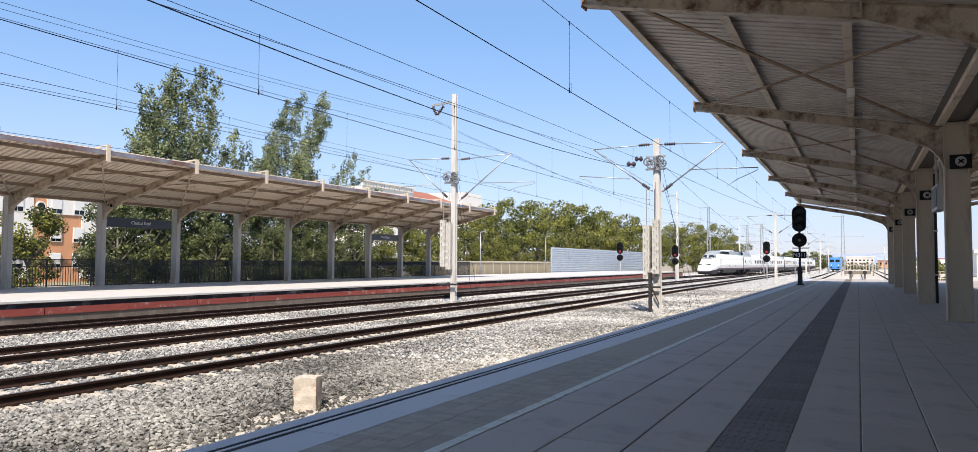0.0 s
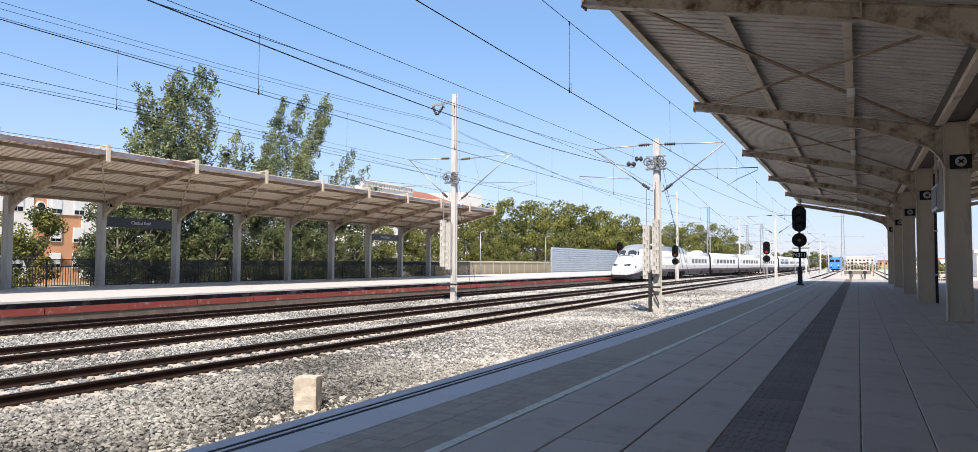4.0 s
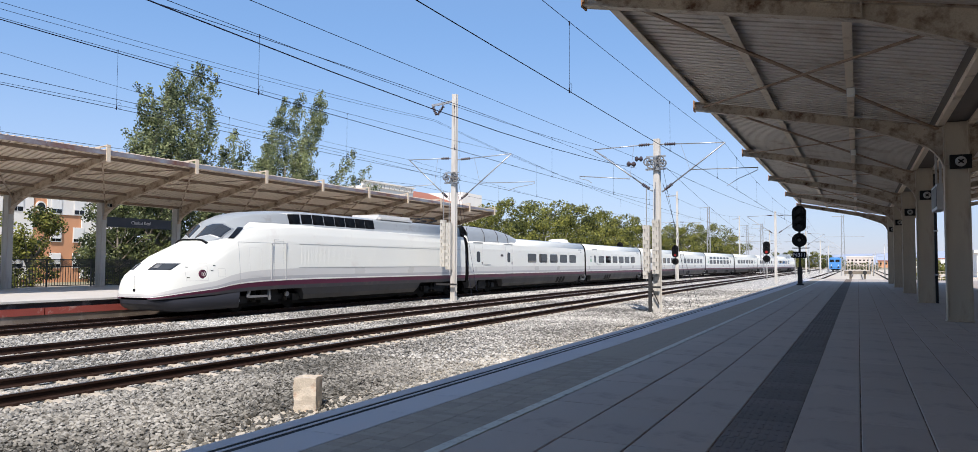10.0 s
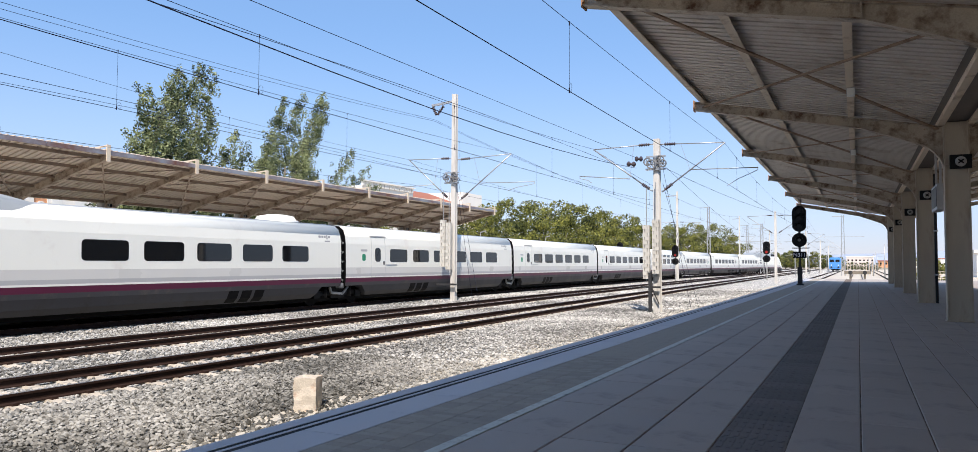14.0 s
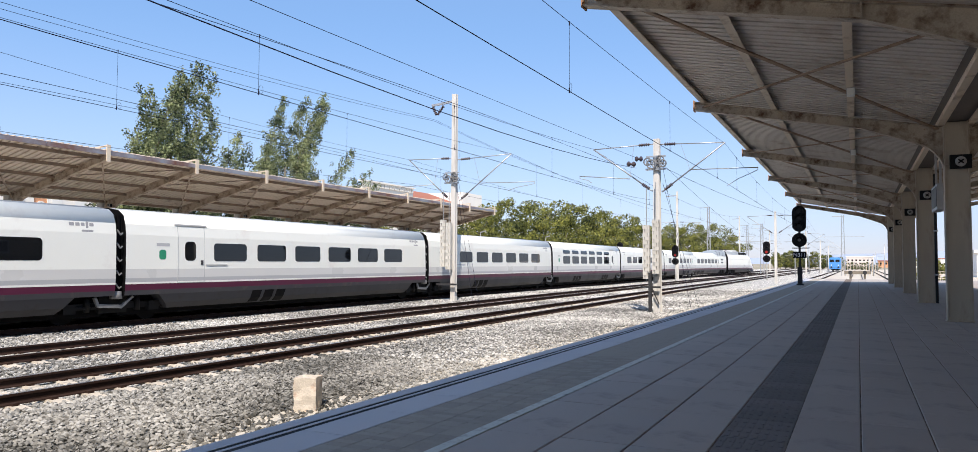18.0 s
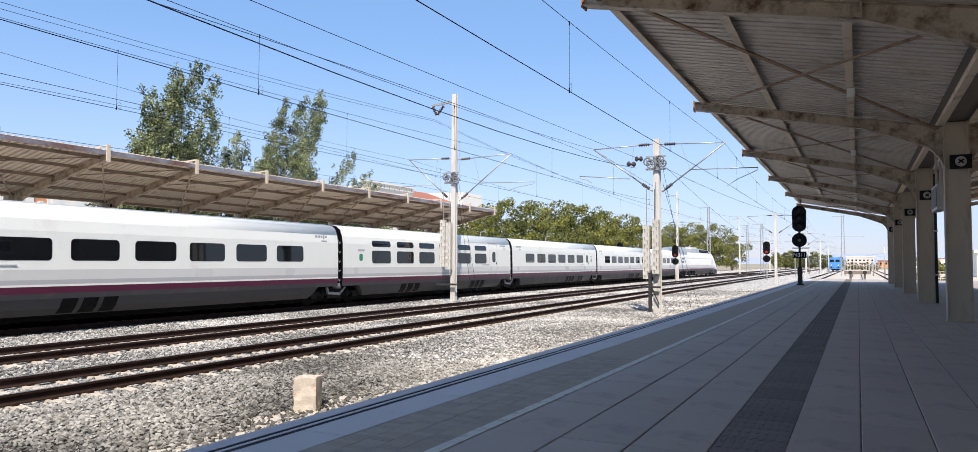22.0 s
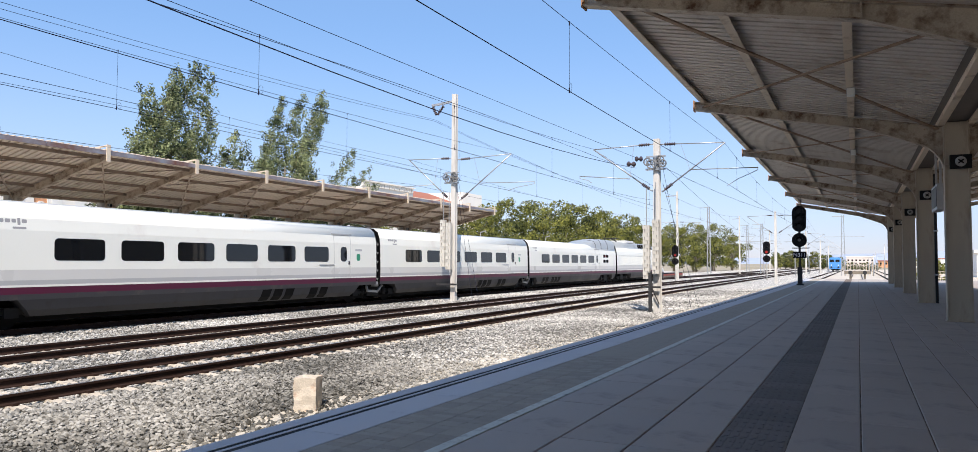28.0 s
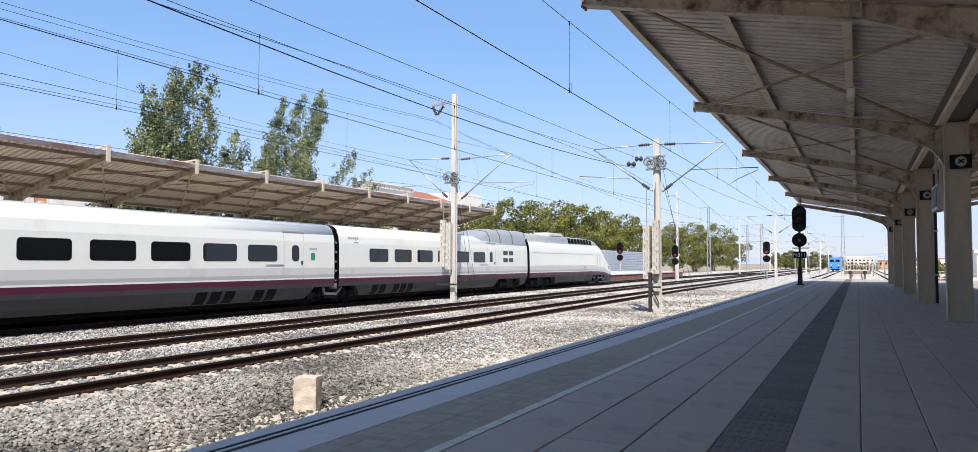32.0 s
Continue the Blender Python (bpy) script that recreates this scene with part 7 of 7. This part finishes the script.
def blue_loco():
    l = thing("locomotive", "blue electric locomotive standing on a far track", "locomotive", pose(-5.8, 230, RAIL))
    bm = bmesh.new()
    sec = [(-1.5, 1.0), (1.5, 1.0), (1.5, 3.2), (1.2, 3.75), (-1.2, 3.75), (-1.5, 3.2)]
    loft(bm, [[Vector((x * k, y, z)) for x, z in sec] for y, k in ((0, 0.93), (0.4, 1), (17, 1), (17.4, 0.93))], close=True, ends=True)
    part("body", bm, BLUE, l)
    for x in (-0.7, 0.7):
        bm = bmesh.new()
        box(bm, x - 0.52, x + 0.52, -0.04, 0.2, 2.45, 3.15)
        part("windscreen", bm, TGLASS, l)
        bm = bmesh.new()
        tube(bm, [(x * 1.3, -0.08, 1.6), (x * 1.3, 0, 1.6)], 0.16, 12)
        part("headlight", bm, SIGNTEXT, l)
        bm = bmesh.new()
        tube(bm, [(x * 1.25, -0.6, 1.02), (x * 1.25, -0.5, 1.02), (x * 1.25, 0, 1.02)], [0.25, 0.25, 0.1], 12)
        part("buffer", bm, DARKSTEEL, l)
    bm = bmesh.new()
    box(bm, -1.42, 1.42, 0.1, 17.2, 0.55, 1.0)
    part("underframe", bm, BLUE, l)
    for y in (3.2, 13.8):
        bm = bmesh.new()
        box(bm, -1.1, 1.1, y - 1.9, y + 1.9, 0.25, 0.6)
        part("bogie", bm, TDARK, l)
        for a in (-1.3, 1.3):
            bm = bmesh.new()
            for s in (-0.72, 0.72):
                tube(bm, [(s - 0.06, y + a, 0.5), (s + 0.06, y + a, 0.5)], 0.5, 16)
            part("wheelset", bm, TDARK, l)
    bm = bmesh.new()
    beam(bm, (-0.5, 4, 3.8), (-0.4, 6, 4.6), 0.06, 0.06)
    beam(bm, (0.5, 4, 3.8), (0.4, 6, 4.6), 0.06, 0.06)
    beam(bm, (-0.8, 6, 4.6), (0.8, 6, 4.6), 0.1, 0.06)
    part("pantograph", bm, GALV, l)


blue_loco()

# plain walled block added out of sight to the side, shutting off stray light
station = thing("station_building", "long plain block added out of view, holding back light from the side", "building", kind="structure")
bm = bmesh.new()
box(bm, 12.5, 20.0, -40, 52, -0.6, 7.5)
part("wall", bm, TANWALL, station)
bm = bmesh.new()
box(bm, 12.0, 20.5, -40.5, 52.5, 7.5, 7.9)
part("roof", bm, TILEROOF, station)


# ---- paving pieces ----
def cube_mesh(name, a, b, h, mat, bev=0.004):
    """A slab a x b with a small chamfer, its top at z = 0."""
    bm = bmesh.new()
    lo = [(-a / 2, -b / 2), (a / 2, -b / 2), (a / 2, b / 2), (-a / 2, b / 2)]
    r0 = [bm.verts.new((x, y, -h)) for x, y in lo]
    r1 = [bm.verts.new((x, y, -bev)) for x, y in lo]
    r2 = [bm.verts.new((x - math.copysign(bev, x), y - math.copysign(bev, y), 0)) for x, y in lo]
    for p, q in ((r0, r1), (r1, r2)):
        for k in range(4):
            bm.faces.new((p[k], p[(k + 1) % 4], q[(k + 1) % 4], q[k]))
    bm.faces.new(r2)
    me = mesh_of(bm, name)
    me.materials.append(mat)
    return me


def bars_mesh():
    """A dark tactile tile with raised ribs."""
    bm = bmesh.new()
    box(bm, -0.252, 0.252, -0.198, 0.198, -0.05, -0.003)
    for i in range(7):
        x = -0.216 + 0.072 * i
        for y in (-0.1, 0.1):
            box(bm, x - 0.017, x + 0.017, y - 0.066, y + 0.066, -0.003, 0.0015)
    me = mesh_of(bm, "tactile_tile")
    me.materials.append(TACTILE)
    return me


def joined(name, items, mat, parent, h=0.05, bev=0.004):
    """Many slabs in one mesh: rows of (x, y, a, b, z)."""
    v, f = [], []
    for x, y, a, b, z in items:
        n = len(v)
        for zz, e in ((-h, 0), (-bev, 0), (0, bev)):
            v += [(x - a / 2 + e, y - b / 2 + e, z + zz), (x + a / 2 - e, y - b / 2 + e, z + zz), (x + a / 2 - e, y + b / 2 - e, z + zz), (x - a / 2 + e, y + b / 2 - e, z + zz)]
        for o in (0, 4):
            for k in range(4):
                f.append((n + o + k, n + o + (k + 1) % 4, n + o + 4 + (k + 1) % 4, n + o + 4 + k))
        f.append((n + 8, n + 9, n + 10, n + 11))
    ob = mass(name, v, f, mat, parent)
    return tagged(ob, kind="stuff")


bm = bmesh.new()
box(bm, -2.82, 12.4, -10, PL_END - 0.5, -0.05, -0.011)
part("joint_fill", bm, surface("joint_dirt", (0.12, 0.085, 0.065), 0.95, vary=0.4, scale=4.0, grain=40, bump=0.2, stain=(0.30, 0.26, 0.22), stain_amount=0.5, stain_scale=3.0), near_platform, "dirty sand in the paving joints")
rng = np.random.default_rng(21)
bands = [(-2.4975, 0.62), (-1.8975, 0.574), (-1.3225, 0.574)] + [(-0.26 + 0.52 * i, 0.52) for i in range(0, 24)]
SL = 1.5
meshes = {}
rest, count = [], 0
for x, w in bands:
    off_y = (0.75 if int(round(x * 2)) % 2 else 0.0) if x > -0.4 else 0.5
    for j in range(-6, 52):
        y = off_y + SL * j
        if y > PL_END - 0.8:
            continue
        dz = -0.002 + rng.uniform(-0.0025, 0.002)
        if 0.5 < y < 24 and -3 < x < 4.2 and count < 300:
            if w not in meshes:
                meshes[w] = cube_mesh("slab", w - 0.010, SL - 0.005, 0.05, SLAB, 0.006)
            ob = put("slab", meshes[w], None, near_platform)
            ob.location = (x, y, dz)
            count += 1
        else:
            rest.append((x, y, w - 0.011, SL - 0.005, dz))
joined("slabs", rest, SLAB, near_platform)
tile = bars_mesh()
for j in range(-26, 150):
    ob = put("tactile_tile", tile, None, near_platform)
    ob.location = (-0.775, 1.0 + 0.4 * j, -0.001 + rng.uniform(-0.002, 0.001))
cop = cube_mesh("coping_slab", 0.436, 0.992, 0.06, COPING)
for j in range(-4, 78):
    put("coping_slab", cop, None, near_platform).location = (-3.96, 0.5 + j, rng.uniform(-0.003, 0.001))
brick = cube_mesh("paver", 0.2035, 0.0975, 0.05, PAVER, 0.002)
rest, count = [], 0
for j in range(-100, 780):
    for i in range(4):
        y = 0.05 + 0.1 * j
        x = -3.738 + 0.2065 * (i + 0.5)
        z = -0.003 + rng.uniform(-0.0015, 0.001)
        if 3.5 < y < 11.0 and count < 300:
            put("paver", brick, None, near_platform).location = (x, y, z)
            count += 1
        else:
            rest.append((x, y, 0.2035, 0.0975, z))
joined("pavers", rest, PAVER, near_platform, bev=0.002)


# ---- loose ballast stones near the platform ----
def stones(name, n, area, s0, s1, seed, stone):
    r = np.random.default_rng(seed)
    x0, x1, y0, y1 = area
    base = np.array([(1, 0, 0), (-1, 0, 0), (0, 1, 0), (0, -1, 0), (0, 0, 1), (0, 0, -1), (0.62, 0.62, 0.5), (-0.62, -0.6, 0.5)], float)
    tri = np.array([(6, 0, 2), (6, 2, 4), (6, 4, 0), (0, 4, 3), (4, 2, 1), (7, 4, 1), (7, 3, 4), (7, 1, 3), (2, 0, 5), (1, 2, 5), (3, 1, 5), (0, 3, 5)])
    c = np.stack([r.uniform(x0, x1, n), r.uniform(y0, y1, n), np.full(n, BED) + r.uniform(-0.045, 0.03, n)], 1)
    keep = np.ones(n, bool)
    for lat in LATS.values():
        d = np.abs(c[:, 0] - lat + 0.0205 * c[:, 1] - 0.0001055 * c[:, 1] ** 2)
        keep &= ~((np.abs(d - 0.7525) < 0.11))
        ph = {-21.78: 8.0, -16.07: 4.0, -11.71: 2.0}[lat]
        m = np.abs((c[:, 1] - ph + 0.3) % 0.6 - 0.3)
        show = 0.95 if lat > -12 else 0.12
        keep &= ~((d < 1.26) & (m < 0.125 - 0.05 * np.abs(d - 0.75)) & (r.uniform(0, 1, n) < show))
        c[:, 2] -= np.where(d < 1.35, 0.03, 0.0)
    # a sandy strip with few stones along the platform
    keep &= ~((c[:, 0] > -7.25 + 0.22 * np.sin(c[:, 1] * 1.3) + 0.15 * np.sin(c[:, 1] * 3.1)) & (r.uniform(0, 1, n) < np.where(c[:, 1] < 14, 0.6, 0.25)))
    c = c[keep]
    n = len(c)
    v = base[None] * (1 + r.uniform(-0.3, 0.3, (n, 8, 3)))
    s = r.uniform(s0, s1, (n, 1, 1)) * np.stack([r.uniform(0.8, 1.4, n), r.uniform(0.7, 1.1, n), r.uniform(0.55, 0.95, n)], 1)[:, None, :]
    v = v * s
    a, b = r.uniform(0, 6.28, n), r.uniform(-0.7, 0.7, n)
    ca, sa, cb, sb = np.cos(a)[:, None], np.sin(a)[:, None], np.cos(b)[:, None], np.sin(b)[:, None]
    x, y, z = v[..., 0], v[..., 1], v[..., 2]
    x, z = x * cb + z * sb, -x * sb + z * cb
    x, y = x * ca - y * sa, x * sa + y * ca
    v = np.stack([x, y, z], -1) + c[:, None, :]
    f = (tri[None] + (np.arange(n) * 8)[:, None, None]).reshape(-1, 3)
    ob = mass(name, v.reshape(-1, 3), f, stone)
    return tagged(ob, "loose grey crushed ballast stones", "ballast", kind="stuff")


def stone_material(name, dark, light):
    m = leafy(name, dark, light)
    sn = m.node_tree.nodes
    for node in sn:
        if node.type == "TEX_NOISE":
            node.inputs["Scale"].default_value = 0.25
    m.node_tree.links.new(sn["Principled BSDF"].outputs[0], sn["Material Output"].inputs[0])
    sn["Principled BSDF"].inputs["Roughness"].default_value = 0.9
    return m


GREYSTONE = stone_material("grey_ballast_stone", (0.075, 0.073, 0.066), (0.47, 0.455, 0.42))
PALESTONE = stone_material("pale_ballast_stone", (0.15, 0.147, 0.138), (0.70, 0.685, 0.65))
stones("ballast_stones", 58000, (-11.0, -4.5, 2.5, 14.0), 0.022, 0.042, 1, GREYSTONE)
stones("ballast_stones", 30000, (-12.5, -4.6, 14.0, 34.0), 0.026, 0.044, 2, PALESTONE)
stones("ballast_stones", 52000, (-24.0, -11.0, 5.0, 32.0), 0.024, 0.043, 3, PALESTONE)
stones("ballast_stones", 15000, (-12.8, -4.6, 34.0, 64.0), 0.045, 0.07, 4, PALESTONE)
stones("ballast_stones", 17000, (-24.0, -12.0, 32.0, 62.0), 0.045, 0.07, 5, PALESTONE)
# sandy strip along the platform's foot
bm = bmesh.new()
loft(bm, [[Vector((x + (0.18 * noise.noise(Vector((y * 0.6, 3.0, 0))) if k == 0 else 0), y, BED + dz + 0.012 * noise.noise(Vector((x * 2.3, y * 1.7, 0))))) for k, (x, dz) in enumerate(((-7.75, -0.05), (-7.35, -0.012), (-6.6, 0.008), (-5.5, 0.015), (-4.43, 0.03)))] for y in steps(-12, 76, 0.5)], smooth=True)
tagged(part("sand_strip", bm, surface("pale_sand", (0.52, 0.475, 0.40), 0.95, vary=0.22, scale=2.0, grain=45, bump=0.5, stain=(0.36, 0.33, 0.28), stain_amount=0.35, stain_scale=6.0), None), "pale dusty sand along the platform's foot", "sand", kind="structure")


motions()
